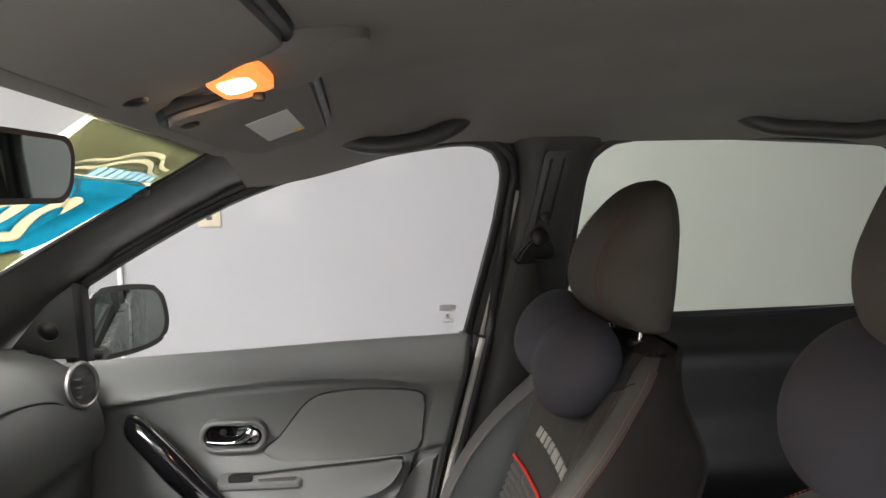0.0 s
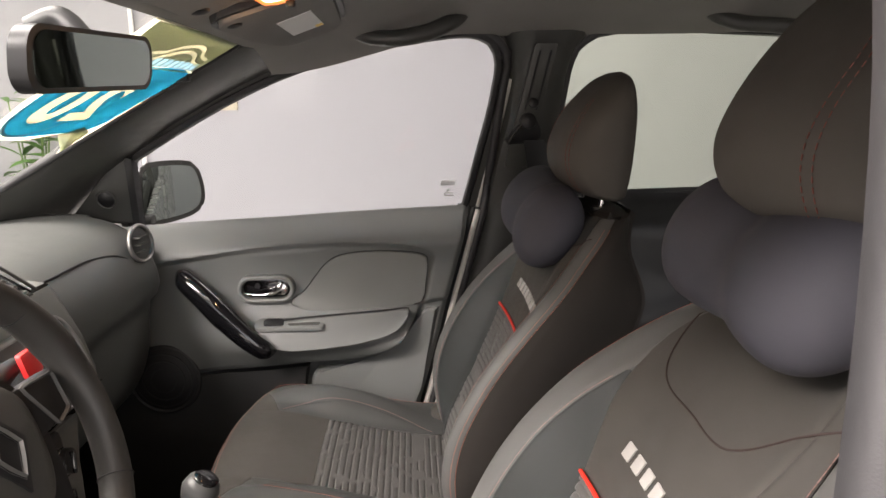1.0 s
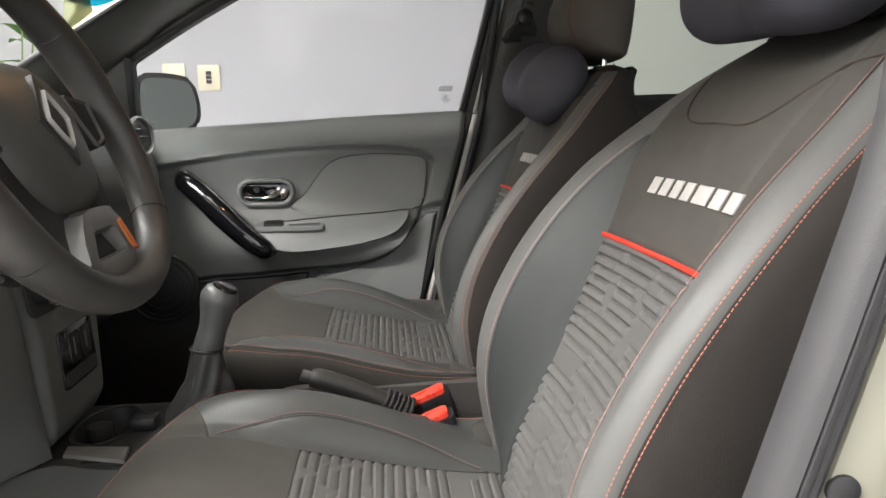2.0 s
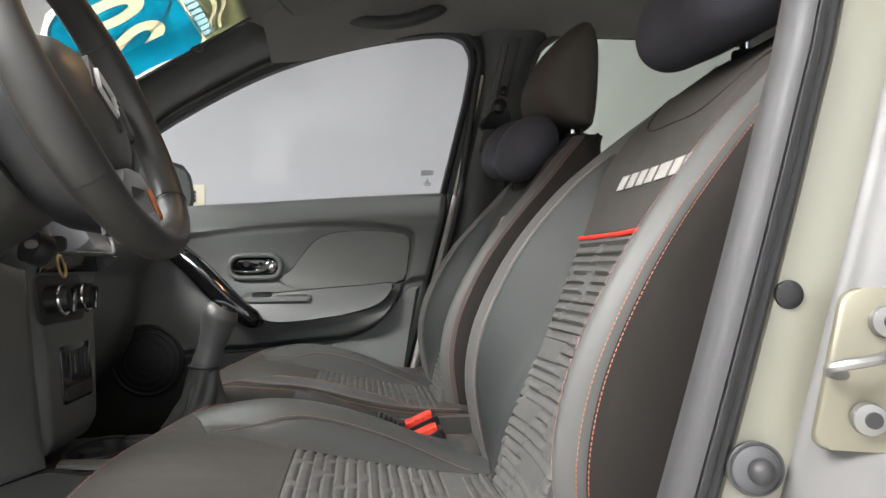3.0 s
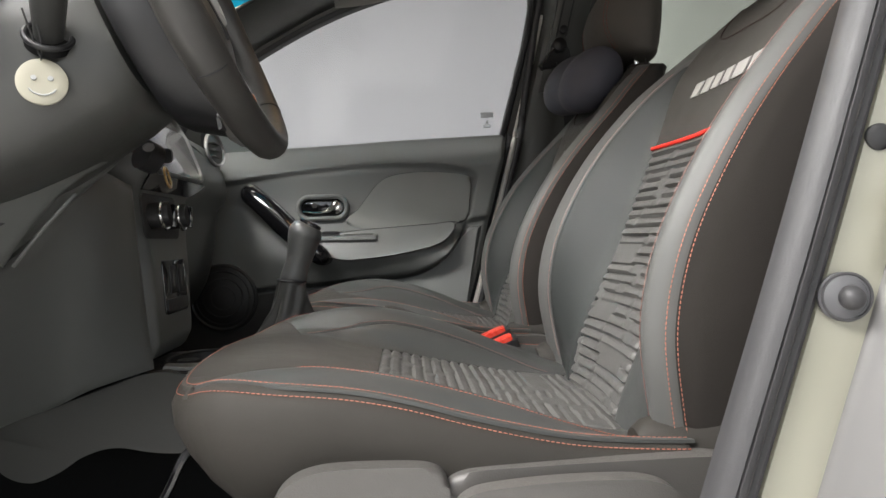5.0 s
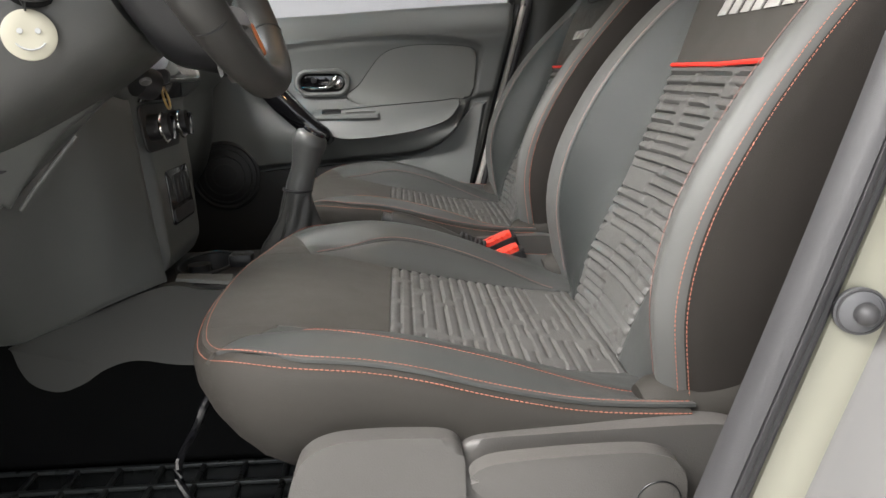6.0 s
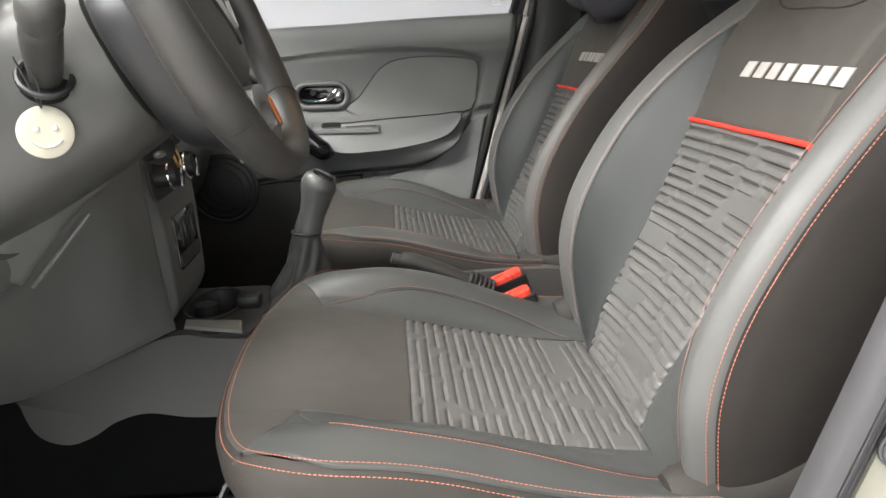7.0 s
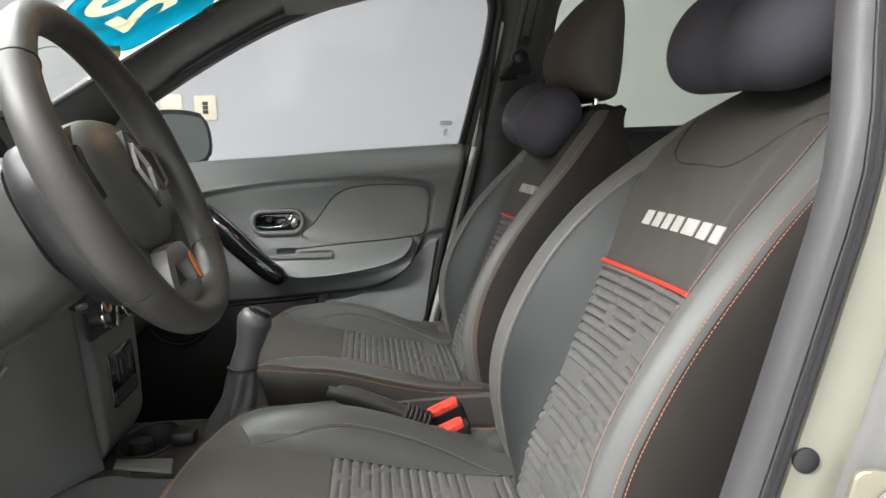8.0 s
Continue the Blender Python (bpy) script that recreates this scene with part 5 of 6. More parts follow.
    for sd in (-1, 1):
        box("seat_rail", (-0.20, sd * 0.19 - 0.02, 0.0), (0.28, sd * 0.19 + 0.02, 0.10), BLACK, seat, bevel=0.004)
    tube("adjuster_bar", [(-0.05, -0.13, 0.25), (-0.18, -0.13, 0.345), (-0.222, -0.13, 0.345), (-0.247, -0.13, 0.305), (-0.268, -0.128, 0.266), (-0.268, -0.130, 0.247), (-0.256, -0.132, 0.226), (-0.236, -0.132, 0.213), (-0.20, -0.13, 0.200), (-0.05, -0.13, 0.19)], 0.0042, GLOSS, seat, "black steel adjuster bar", n=60, sides=8)
    return seat


front_seat("driver_seat", "charcoal fabric and leatherette driver's seat with orange stitching", 0.0, 0.49, True, 0.052, 0.056)
front_seat("passenger_seat", "charcoal fabric and leatherette passenger seat with orange stitching", -0.008, 1.174, False, 0.0)


def neck_pillow(x, y, z, tilt):
    t = thing("neck_pillow", "dark navy velvet neck pillow strapped in front of the headrest", "pillow", (x, y, z), "neck pillows")
    rings = []
    for v in np.concatenate((np.linspace(-0.1545, -0.11, 12), np.linspace(-0.105, 0.105, 43), np.linspace(0.11, 0.1545, 12))):
        a = abs(v)
        r = 0.0625
        if a > 0.085:
            r = 0.0625 * math.sqrt(max(0.0004, 1 - ((a - 0.085) / 0.070) ** 2))
        waist = math.exp(-(v / 0.030) ** 2)
        ring_pts = []
        for q in np.linspace(0, 2 * math.pi, 72, endpoint=False):
            # the gathered waist is deepest in front and on top
            k = r * (1 - waist * (0.04 + 0.13 * max(0.0, math.cos(q - 2.2))) + 0.004 * math.sin(9 * q) * waist)
            ring_pts.append((0.92 * k * math.cos(q) + 0.30 * k * math.sin(q) - 0.008 * float(ease(a / 0.08)), v, tilt * v + 1.05 * k * math.sin(q)))
        rings.append(ring_pts)
    loft("cushion", rings, NAVY, t)
    return t


neck_pillow(0.452, 0.494, 1.253, 0.05)
neck_pillow(0.369, 1.174, 1.190, 0.14)

# ---- dashboard ----
dash = thing("dashboard", "dark grey moulded dashboard with round vent", "dashboard", (0, 0, 0))
PROF = [(-1.06, 1.04), (-0.90, 1.125), (-0.75, 1.150), (-0.64, 1.152), (-0.565, 1.143), (-0.515, 1.122), (-0.480, 1.090), (-0.458, 1.045), (-0.450, 1.005), (-0.455, 0.978), (-0.474, 0.962),
        (-0.480, 0.92), (-0.488, 0.85), (-0.52, 0.76), (-0.60, 0.68), (-0.75, 0.60), (-1.06, 0.60)]
pp = smooth_path([(a, 0, b) for a, b in PROF], 60)


def dash_rings(y0, y1, n, end_round):
    rings = []
    for y in np.linspace(y0, y1, n):
        e = max(0.0, (y - (y1 - 0.06)) / 0.06) if end_round else 0.0
        k = 0.05 * e * e
        rings.append([(p[0] - k * (1 if p[0] > -0.6 else 0.2), y, p[2]) for p in pp])
    return rings


loft("passenger_pad", dash_rings(0.70, 1.545, 40, True), PAD_DARK, dash)
# crease strip along the upper pad
tube("pad_crease", [(-0.497, 0.96, 1.107), (-0.495, 1.10, 1.107), (-0.492, 1.28, 1.103), (-0.480, 1.36, 1.088), (-0.463, 1.42, 1.052)], 0.0025, BLACK, dash, n=30, sides=6)
# round side vent
vent = ring("vent_rim", (-0.462, 1.432, 1.102), (0.96, -0.25, 0.15), 0.039, 0.0045, SATIN, dash, "satin silver vent rim", sx=1.0, sides=36)
disc("vent_throat", (-0.468, 1.434, 1.101), (0.96, -0.25, 0.15), 0.036, 0.006, PAD_DARK, vent)
for k in (-0.016, 0.0, 0.016):
    box("vent_slat", (-0.478, 1.41, 1.100 + k - 0.002), (-0.455, 1.458, 1.100 + k + 0.002), PLASTIC, vent, bevel=0.001)
# driver side pad
loft("driver_pad", dash_rings(0.12, 0.72, 24, False), KNEE, dash)
# instrument hood
hood = []
for x in np.linspace(-0.62, -0.40, 8):
    f = (x + 0.62) / 0.22
    hood.append([(x, 0.45 + 0.175 * math.cos(q), 1.10 + (0.105 - 0.02 * (1 - f)) * max(0, math.sin(q)) ** 0.7) for q in np.linspace(0, math.pi, 24)] +
                [(x, 0.45 + 0.155 * math.cos(q), 1.10 + (0.088 - 0.02 * (1 - f)) * max(0, math.sin(q)) ** 0.7) for q in np.linspace(math.pi, 0, 24)])
loft("instrument_hood", hood, PLASTIC, dash)
disc("instrument_dial", (-0.585, 0.40, 1.145), (1, 0, 0.3), 0.045, 0.008, GLOSS, dash, "dark instrument dial")
disc("instrument_dial", (-0.585, 0.51, 1.145), (1, 0, 0.3), 0.045, 0.008, GLOSS, dash, "dark instrument dial")
for yy in (0.40, 0.51):
    ring("dial_rim", (-0.580, yy, 1.147), (1, 0, 0.3), 0.046, 0.003, CHROME, dash, "chrome dial ring", sides=32)
    tube("needle", [(-0.574, yy, 1.150), (-0.574, yy + 0.02, 1.168)], 0.0015, RED_PLASTIC, dash, "red needle", sides=6)

# centre stack
stack = thing("centre_stack", "dark centre stack with vents, screen frame and knobs", "console", (0, 0, 0))


def stack_fn(U, V):
    z = 0.720 + V * 0.41
    w0 = np.interp(z, [0.70, 0.85, 1.0, 1.13], [0.690, 0.690, 0.668, 0.662])
    w1 = np.interp(z, [0.70, 0.76, 0.88, 0.95, 1.0, 1.13], [0.876, 0.886, 0.902, 0.93, 0.98, 1.00])
    w1 = w1 - 0.030 * (1 - np.clip((z - 0.720) / 0.035, 0, 1)) ** 2
    y = w0 + U * (w1 - w0)
    x = np.interp(z, [0.70, 0.74, 0.85, 0.95, 0.985, 1.05, 1.13], [-0.378, -0.366, -0.372, -0.382, -0.362, -0.385, -0.43])
    e = np.abs(U - 0.5) * 2
    x = x - 0.05 * np.clip((e - 0.80) / 0.2, 0, 1) ** 2
    return np.stack([x, y, z], axis=2)


patch("stack_face", stack_fn, 40, 80, KNEE, stack, out=(1, 0, 0), tuck=0.002, back=0.10)
sx = lambda z: float(np.interp(z, [0.70, 0.74, 0.85, 0.95, 0.985, 1.05, 1.13], [-0.378, -0.366, -0.372, -0.382, -0.362, -0.385, -0.43]))
sput = lambda a, b, c: (sx(b) + c, a, b)
frame_ring("screen_frame", dense(rounded(0.70, 0.985, 0.93, 1.092, 0.02), 60), 0.006, 0.0, 0.008, SATIN, stack, "satin silver screen frame", put=sput)
prism("screen", rounded(0.70, 0.985, 0.93, 1.065, 0.010), sput, 0.004, GLOSS, stack, "dark glossy screen", bevel=0.001)
# twin vents in a black hooded housing that slopes down beside the pad
vput = lambda a, b, c: (-0.428 - 0.30 * (b - 1.12) + c, a, b)
housing = prism("vent_housing", [(0.600, 1.106), (0.600, 1.180), (0.640, 1.199), (0.815, 1.199), (0.845, 1.190), (0.922, 1.136), (0.925, 1.124), (0.905, 1.116), (0.830, 1.106)], lambda a, b, c: vput(a, b, c - 0.11), 0.11, GLOSS, stack, "glossy black twin vent housing", bevel=0.005)
tube("housing_lip", [vput(0.60, 1.186, 0.002), vput(0.645, 1.203, 0.002), vput(0.815, 1.203, 0.002), vput(0.85, 1.192, 0.002), vput(0.928, 1.134, 0.002)], 0.0028, KNEE, housing, "grey raised lip", n=30, sides=8)
for shift in (-0.105, 0.0):
    prism("vent_opening", [(0.768 + shift, 1.186), (0.826 + shift, 1.186), (0.902 + shift, 1.134), (0.842 + shift, 1.126)], vput, 0.002, INK, housing, "dark vent opening", bevel=0.0005)
    for k in range(4):
        f = 0.13 + 0.25 * k
        la, lb = 0.770 + 0.074 * f + shift, 1.186 - 0.060 * f
        ra, rb = 0.826 + 0.074 * f + shift, 1.186 - 0.050 * f
        prism("vent_slat", [(la, lb), (ra, rb), (ra + 0.004, rb - 0.0045), (la + 0.005, lb - 0.0050)], lambda a, b, c: vput(a, b, c + 0.001), 0.010, PLASTIC, housing, bevel=0.001)
    prism("vent_tab", rounded(0.806 + shift, 1.153, 0.828 + shift, 1.161, 0.002), lambda a, b, c: vput(a, b, c + 0.008), 0.008, DULL_SILVER, housing, "silver vent tab", bevel=0.001)
    tube("vent_edge", [vput(0.762 + shift, 1.184, 0.005), vput(0.838 + shift, 1.121, 0.005)], 0.0022, SATIN, housing, "bright vent edge", n=6, sides=8)
prism("radio_surround", [(0.692, 0.956), (0.900, 0.956), (0.935, 0.966), (0.955, 0.980), (0.900, 0.982), (0.692, 0.982)], sput, 0.004, GLOSS, stack, "glossy black lower surround", bevel=0.001)
prism("knob_panel", rounded(0.692, 0.888, 0.842, 0.952, 0.014), sput, 0.003, INK, stack, "black knob recess", bevel=0.001)
for y0 in (0.722, 0.802):
    ring("knob_rim", (sx(0.920) + 0.022, y0, 0.920), (1, 0, 0.1), 0.0185, 0.0028, CHROME, stack, "chrome knob ring", sides=28)
    disc("climate_knob", (sx(0.920) + 0.002, y0, 0.920), (1, 0, 0.1), 0.0185, 0.030, BLACK, stack, "black climate knob", dome=0.002)
    box("knob_grip", (sx(0.920) + 0.030, y0 - 0.003, 0.904), (sx(0.920) + 0.038, y0 + 0.003, 0.936), GLOSS, stack, "raised knob grip", bevel=0.002)
prism("switch_panel", rounded(0.745, 0.777, 0.850, 0.856, 0.006), sput, 0.0022, GLOSS, stack, "black socket panel", bevel=0.001)
for y0 in (0.772, 0.808):
    prism("socket_cover", rounded(y0, 0.806, y0 + 0.028, 0.848, 0.003), sput, 0.0036, BLACK, stack, bevel=0.001)
    prism("socket_mark", rounded(y0 + 0.012, 0.815, y0 + 0.0155, 0.840, 0.001), sput, 0.0044, DULL_SILVER, stack, "pale socket mark", bevel=0)
prism("coin_slot", rounded(0.750, 0.781, 0.845, 0.799, 0.004), sput, 0.0045, INK, stack, "dark storage slot", bevel=0)


# knee panel: sweeps from the stack's edge round to the column
def knee_fn(U, V):
    a = np.array([-0.366, 0.690, 0.708]); b = np.array([-0.375, 0.668, 0.960])
    m0 = np.array([-0.430, 0.640, 0.690]); m1 = np.array([-0.385, 0.560, 0.965])
    c = np.array([-0.555, 0.612, 0.648]); d = np.array([-0.440, 0.450, 0.860])
    e = np.array([-0.56, 0.30, 0.80]); g = np.array([-0.47, 0.16, 0.93])
    keys0, keys1 = np.stack([a, m0, c, e]), np.stack([b, m1, d, g])
    pos = [0, 0.28, 0.62, 1.0]
    lo = np.stack([spline(list(zip(pos, keys0[:, k])))(U) for k in range(3)], axis=2)
    hi = np.stack([spline(list(zip(pos, keys1[:, k])))(U) for k in range(3)], axis=2)
    P = lo + (hi - lo) * V[..., None]
    bulge = 0.022 * np.sin(V * math.pi) * np.sin(np.clip(U, 0, 1) * math.pi)
    P[..., 0] += bulge * 0.7
    P[..., 1] -= bulge * 0.7
    return P


patch("knee_panel", knee_fn, 60, 40, KNEE, dash, "dark lower dash panel", out=(1, -1, 0), tuck=0.006, wide=0.02, back=0.03)


# hood over the knee panel, under the column, with a scooped recess
def lip_fn(U, V):
    lo0, lo1 = np.array([-0.345, 0.520, 0.972]), np.array([-0.455, 0.450, 0.850])
    lo2 = np.array([-0.50, 0.30, 0.80])
    pos = [0, 0.5, 1]
    lo = np.stack([spline(list(zip(pos, (lo0[k], lo1[k], lo2[k]))))(U) for k in range(3)], axis=2)
    hi0, hi1, hi2 = np.array([-0.36, 0.52, 1.02]), np.array([-0.43, 0.40, 0.965]), np.array([-0.46, 0.22, 0.93])
    hi = np.stack([spline(list(zip(pos, (hi0[k], hi1[k], hi2[k]))))(U) for k in range(3)], axis=2)
    P = lo + (hi - lo) * V[..., None]
    P[..., 0] += 0.03 * np.sin(V * math.pi)
    return P


patch("column_lip", lip_fn, 40, 24, KNEE, dash, out=(1, -1, 0), tuck=0.004, wide=0.015, back=0.03)


def handle_fn(U, V):
    pos = [0, 0.35, 0.75, 1]
    A = [(-0.340, 0.470, 0.966), (-0.380, 0.455, 0.935), (-0.428, 0.452, 0.880), (-0.450, 0.462, 0.857)]
    B = [(-0.350, 0.420, 0.985), (-0.395, 0.405, 0.955), (-0.445, 0.410, 0.905), (-0.462, 0.428, 0.880)]
    a = np.stack([spline(list(zip(pos, [p[k] for p in A])))(U) for k in range(3)], axis=2)
    b = np.stack([spline(list(zip(pos, [p[k] for p in B])))(U) for k in range(3)], axis=2)
    P = a + (b - a) * V[..., None]
    P[..., 0] += 0.018
    P[..., 1] -= 0.016
    return P


patch("bonnet_release", handle_fn, 30, 12, KNEE, dash, "grey scooped release handle", out=(1, -1, 0), tuck=0.005, wide=0.007, back=0.035)
tube("handle_ridge", [(-0.352, 0.436, 0.934), (-0.366, 0.430, 0.917), (-0.390, 0.428, 0.890), (-0.418, 0.438, 0.862)], 0.0020, KNEE, dash, "rounded ridge of the release handle", n=24, sides=10)
# Flat dark disc paints the shade inside the finger opening.
disc("handle_recess_shade", (-0.418, 0.402, 0.912), (0.75, -0.6, -0.1), 0.017, 0.002, INK, dash, "dark disc for the shade in the finger opening", flat=0.6)


# console side and tunnel
console = thing("centre_console", "dark grey floor console with cup holder", "console", (0, 0, 0))
side_out = curve_outline([(-0.556, 0.640), (-0.552, 0.649), (-0.45, 0.682), (-0.365, 0.706), (-0.30, 0.698), (-0.10, 0.685), (0.0, 0.62), (-0.20, 0.612), (-0.33, 0.612), (-0.395, 0.622), (-0.437, 0.612), (-0.47, 0.592), (-0.505, 0.582), (-0.54, 0.598)], 84)
prism("side_panel", side_out, lambda a, b, c: (a, 0.652 - c - 0.014 * ease((0.715 - b) / 0.10) + 0.045 * ease((b - 0.655) / 0.045), b), 0.02, PLASTIC, console, "dark grey console side", bevel=0.005)
box("tunnel", (-0.9, 0.83, 0.34), (0.45, 1.00, 0.60), CARPET, console, "black carpeted tunnel", bevel=0.02)
WELL = [(-0.342 + 0.043 * math.cos(q), 0.805 + 0.070 * math.sin(q)) for q in np.linspace(0, 2 * math.pi, 40, endpoint=False)]


def console_top():
    """The console's top plate with an open cup well let into it."""
    bm = bmesh.new()
    lift = lambda a: 0.703 - 0.05 * float(ease((a + 0.02) / 0.15))
    x0, x1, y0, y1 = -0.405, -0.262, 0.684, 0.884
    loops = [[], [], [], []]
    for a, b in WELL:
        da, db = a + 0.342, b - 0.805
        k = min(((x1 if da > 0 else x0) + 0.342) / da if abs(da) > 1e-6 else 99, ((y1 if db > 0 else y0) - 0.805) / db if abs(db) > 1e-6 else 99)
        ea, eb = -0.342 + da * k, 0.805 + db * k
        for lst, p in zip(loops, ((ea, eb, 0.660), (ea, eb, 0.703), (a, b, 0.703), (-0.342 + 0.82 * da, 0.805 + 0.82 * db, 0.643))):
            lst.append(bm.verts.new(p))
    for lo, hi in zip(loops, loops[1:]):
        for i in range(len(lo)):
            j = (i + 1) % len(lo)
            bm.faces.new((lo[i], lo[j], hi[j], hi[i]))
    bm.faces.new(loops[3])
    rows = []
    for a in np.linspace(x1, 0.30, 30):
        near, far = np.interp(a, [x1, -0.20, 0.30], [y0, 0.700, 0.715]), np.interp(a, [x1, -0.16, 0.30], [y1, 0.93, 0.95])
        rows.append([bm.verts.new((a, near, lift(a) - 0.05)), bm.verts.new((a, near, lift(a))), bm.verts.new((a, far, lift(a))), bm.verts.new((a, far, lift(a) - 0.05))])
    for p, q in zip(rows, rows[1:]):
        for k in range(3):
            bm.faces.new((p[k], q[k], q[k + 1], p[k + 1]))
    return bm


part("console_top", console_top(), CONSOLE, console, "dark grey console top with a cup well")
tube("cup_rim", [(a, b, 0.7045) for a, b in WELL + WELL[:1]], 0.0028, CONSOLE, console, "raised cup well rim", sides=8)
tube("coin_cup", [(-0.358, 0.814, 0.640), (-0.358, 0.814, 0.690), (-0.358, 0.814, 0.7005)], 0.017, CONSOLE, console, "small round insert in the cup well", sides=18)
box("console_plug", (-0.304, 0.776, 0.700), (-0.268, 0.808, 0.722), BLACK, console, "black socket cap", bevel=0.006)
prism("console_ledge", [(-0.366, 0.729), (-0.283, 0.717), (-0.276, 0.676), (-0.361, 0.702)], lambda a, b, c: (a, b, 0.7045 + c), 0.0060, LEDGE, console, "console ledge, lightened as a lit strip", bevel=0.004)

gear = thing("gear_lever", "dark grey gear lever with chrome-capped knob and leatherette boot", "gear lever", (-0.187, 0.775, 0.70))
gp = smooth_path([(-0.003, 0, 0.115), (0.005, 0, 0.14), (0.013, 0.0, 0.165), (0.018, 0, 0.185), (0.024, 0.0, 0.198), (0.028, 0, 0.206)], 26)
knob = loft("knob", tube_rings(gp, np.interp(np.linspace(0, 1, 26), [0, 0.1, 0.35, 0.6, 0.8, 0.93, 1], [0.019, 0.020, 0.0185, 0.022, 0.026, 0.022, 0.008]), 20, up=(1, 0, 0)), KNOB, gear)
disc("knob_cap", (0.027, 0, 0.201), (0.45, 0, 0.9), 0.017, 0.005, GLOSS, knob, "glossy shift pattern cap", dome=0.002, flat=1.0)
for k in (-0.006, 0.0, 0.006):
    tube("shift_mark", [(0.022 + 0.001, k, 0.2095), (0.036, k, 0.2025)], 0.0008, SATIN, knob, "pale shift pattern line", sides=4)
boot = []
for h in np.linspace(0.0, 0.122, 30):
    f = h / 0.122
    r = float(np.interp(f, [0, 0.12, 0.4, 0.75, 1], [0.058, 0.052, 0.036, 0.024, 0.0195]))
    ring_b = []
    for q in np.linspace(0, 2 * math.pi, 64, endpoint=False):
        fold = (1 - f) ** 0.6 * (0.19 * math.sin(4 * q + 3.2 * f) + 0.15 * math.sin(7 * q - 9 * f + 1.0)) + 0.05 * math.sin(26 * f + 2 * q) * f * (1 - f)
        ring_b.append((-0.012 + 0.009 * f + r * (1 + fold) * math.cos(q), 0.9 * r * (1 + fold) * math.sin(q), h))
    boot.append(ring_b)
ring("collar", (-0.003, 0, 0.119), (0.1, 0, 1), 0.0205, 0.0022, BLACK, gear, "dark collar ring", sides=28)
loft("boot", boot, BOOT, gear, "folded leatherette boot")

brake = thing("handbrake", "dark plastic handbrake lever with ribbed gaiter", "handbrake", (0.06, 0.795, 0.64))
bp = smooth_path([(-0.114, -0.002, 0.124), (-0.093, 0, 0.118), (-0.050, 0, 0.100), (-0.010, 0.0, 0.080)], 24)
loft("lever", tube_rings(bp, np.interp(np.linspace(0, 1, 24), [0, 0.06, 0.3, 1], [0.012, 0.0145, 0.0150, 0.0150]), 16), WHEEL_LEATHER, brake)
tube("release_button", [(-0.127, -0.003, 0.129), (-0.110, -0.002, 0.123)], 0.0085, KNOB, brake, "grey release button", sides=12)
for k in range(6):
    c = np.array([-0.012 + 0.0062 * k, 0.0, 0.083 - 0.0040 * k])
    ring("gaiter_ring", c, (0.84, 0, -0.54), 0.017 + 0.001 * k, 0.0030, RUBBER, brake, sides=20)
tube("gaiter_core", [(-0.014, 0, 0.084), (0.024, 0, 0.060)], 0.016, RUBBER, brake, sides=14)


def buckle(x, y, z):
    t = thing("belt_buckle", "black seat belt buckle with orange-red release button", "buckle", (x, y, z), "belt buckles")
    prism("case", rounded(-0.042, -0.020, 0.036, 0.020, 0.007), lambda a, b, c: (a - 0.35 * c, b, c + 0.42 * a - 0.045), 0.055, BLACK, t, bevel=0.005)
    prism("release_button", rounded(-0.037, -0.0155, 0.026, 0.0155, 0.005), lambda a, b, c: (a - 0.014 - 0.35 * c, b, c + 0.42 * a + 0.008), 0.010, BUCKLE_RED, t, "orange-red release button", bevel=0.003)
    tube("stalk", [(0.0, 0, -0.04), (0.06, 0, -0.16)], 0.012, BLACK, t, sides=8)
    return t


buckle(0.124, 0.736, 0.703)
buckle(0.126, 0.822, 0.704)

# ---- steering wheel and column ----
TILT_W = 0.41
WC = np.array([-0.218, 0.432, 1.119])
WN = np.array([math.cos(TILT_W), 0, math.sin(TILT_W)])
WU = np.array([-math.sin(TILT_W), 0, math.cos(TILT_W)])
WY = np.array([0.0, 1.0, 0.0])
wheel = thing("steering_wheel", "black leather steering wheel with silver and orange spokes", "steering wheel", tuple(WC))
wp = lambda r, a, d=0.0: r * (math.cos(a) * WY + math.sin(a) * WU) + d * WN
R0 = 0.157
rim = []
NS = 96
for i in range(NS):
    a = 2 * math.pi * i / NS
    rr = R0 * (1 - 0.035 * max(0, -math.sin(a)) ** 6)
    th = 0.0150 + 0.0025 * max(0, math.cos(2 * a - 0.9)) ** 4
    rim.append([wp(rr + th * math.cos(q), a) + WN * th * 1.15 * math.sin(q) for q in np.linspace(0, 2 * math.pi, 14, endpoint=False)])
rim.append(rim[0])
loft("rim", rim, WHEEL_LEATHER, wheel, "black leather rim", caps=False)
for a in (radians(38), radians(142), radians(-38), radians(-142)):
    nrm = Vector(-math.sin(a) * WY + math.cos(a) * WU)
    ring("rim_seam", wp(R0, a), nrm, 0.0172, 0.0008, BLACK, wheel, "stitched leather seam", sides=24, section=6)
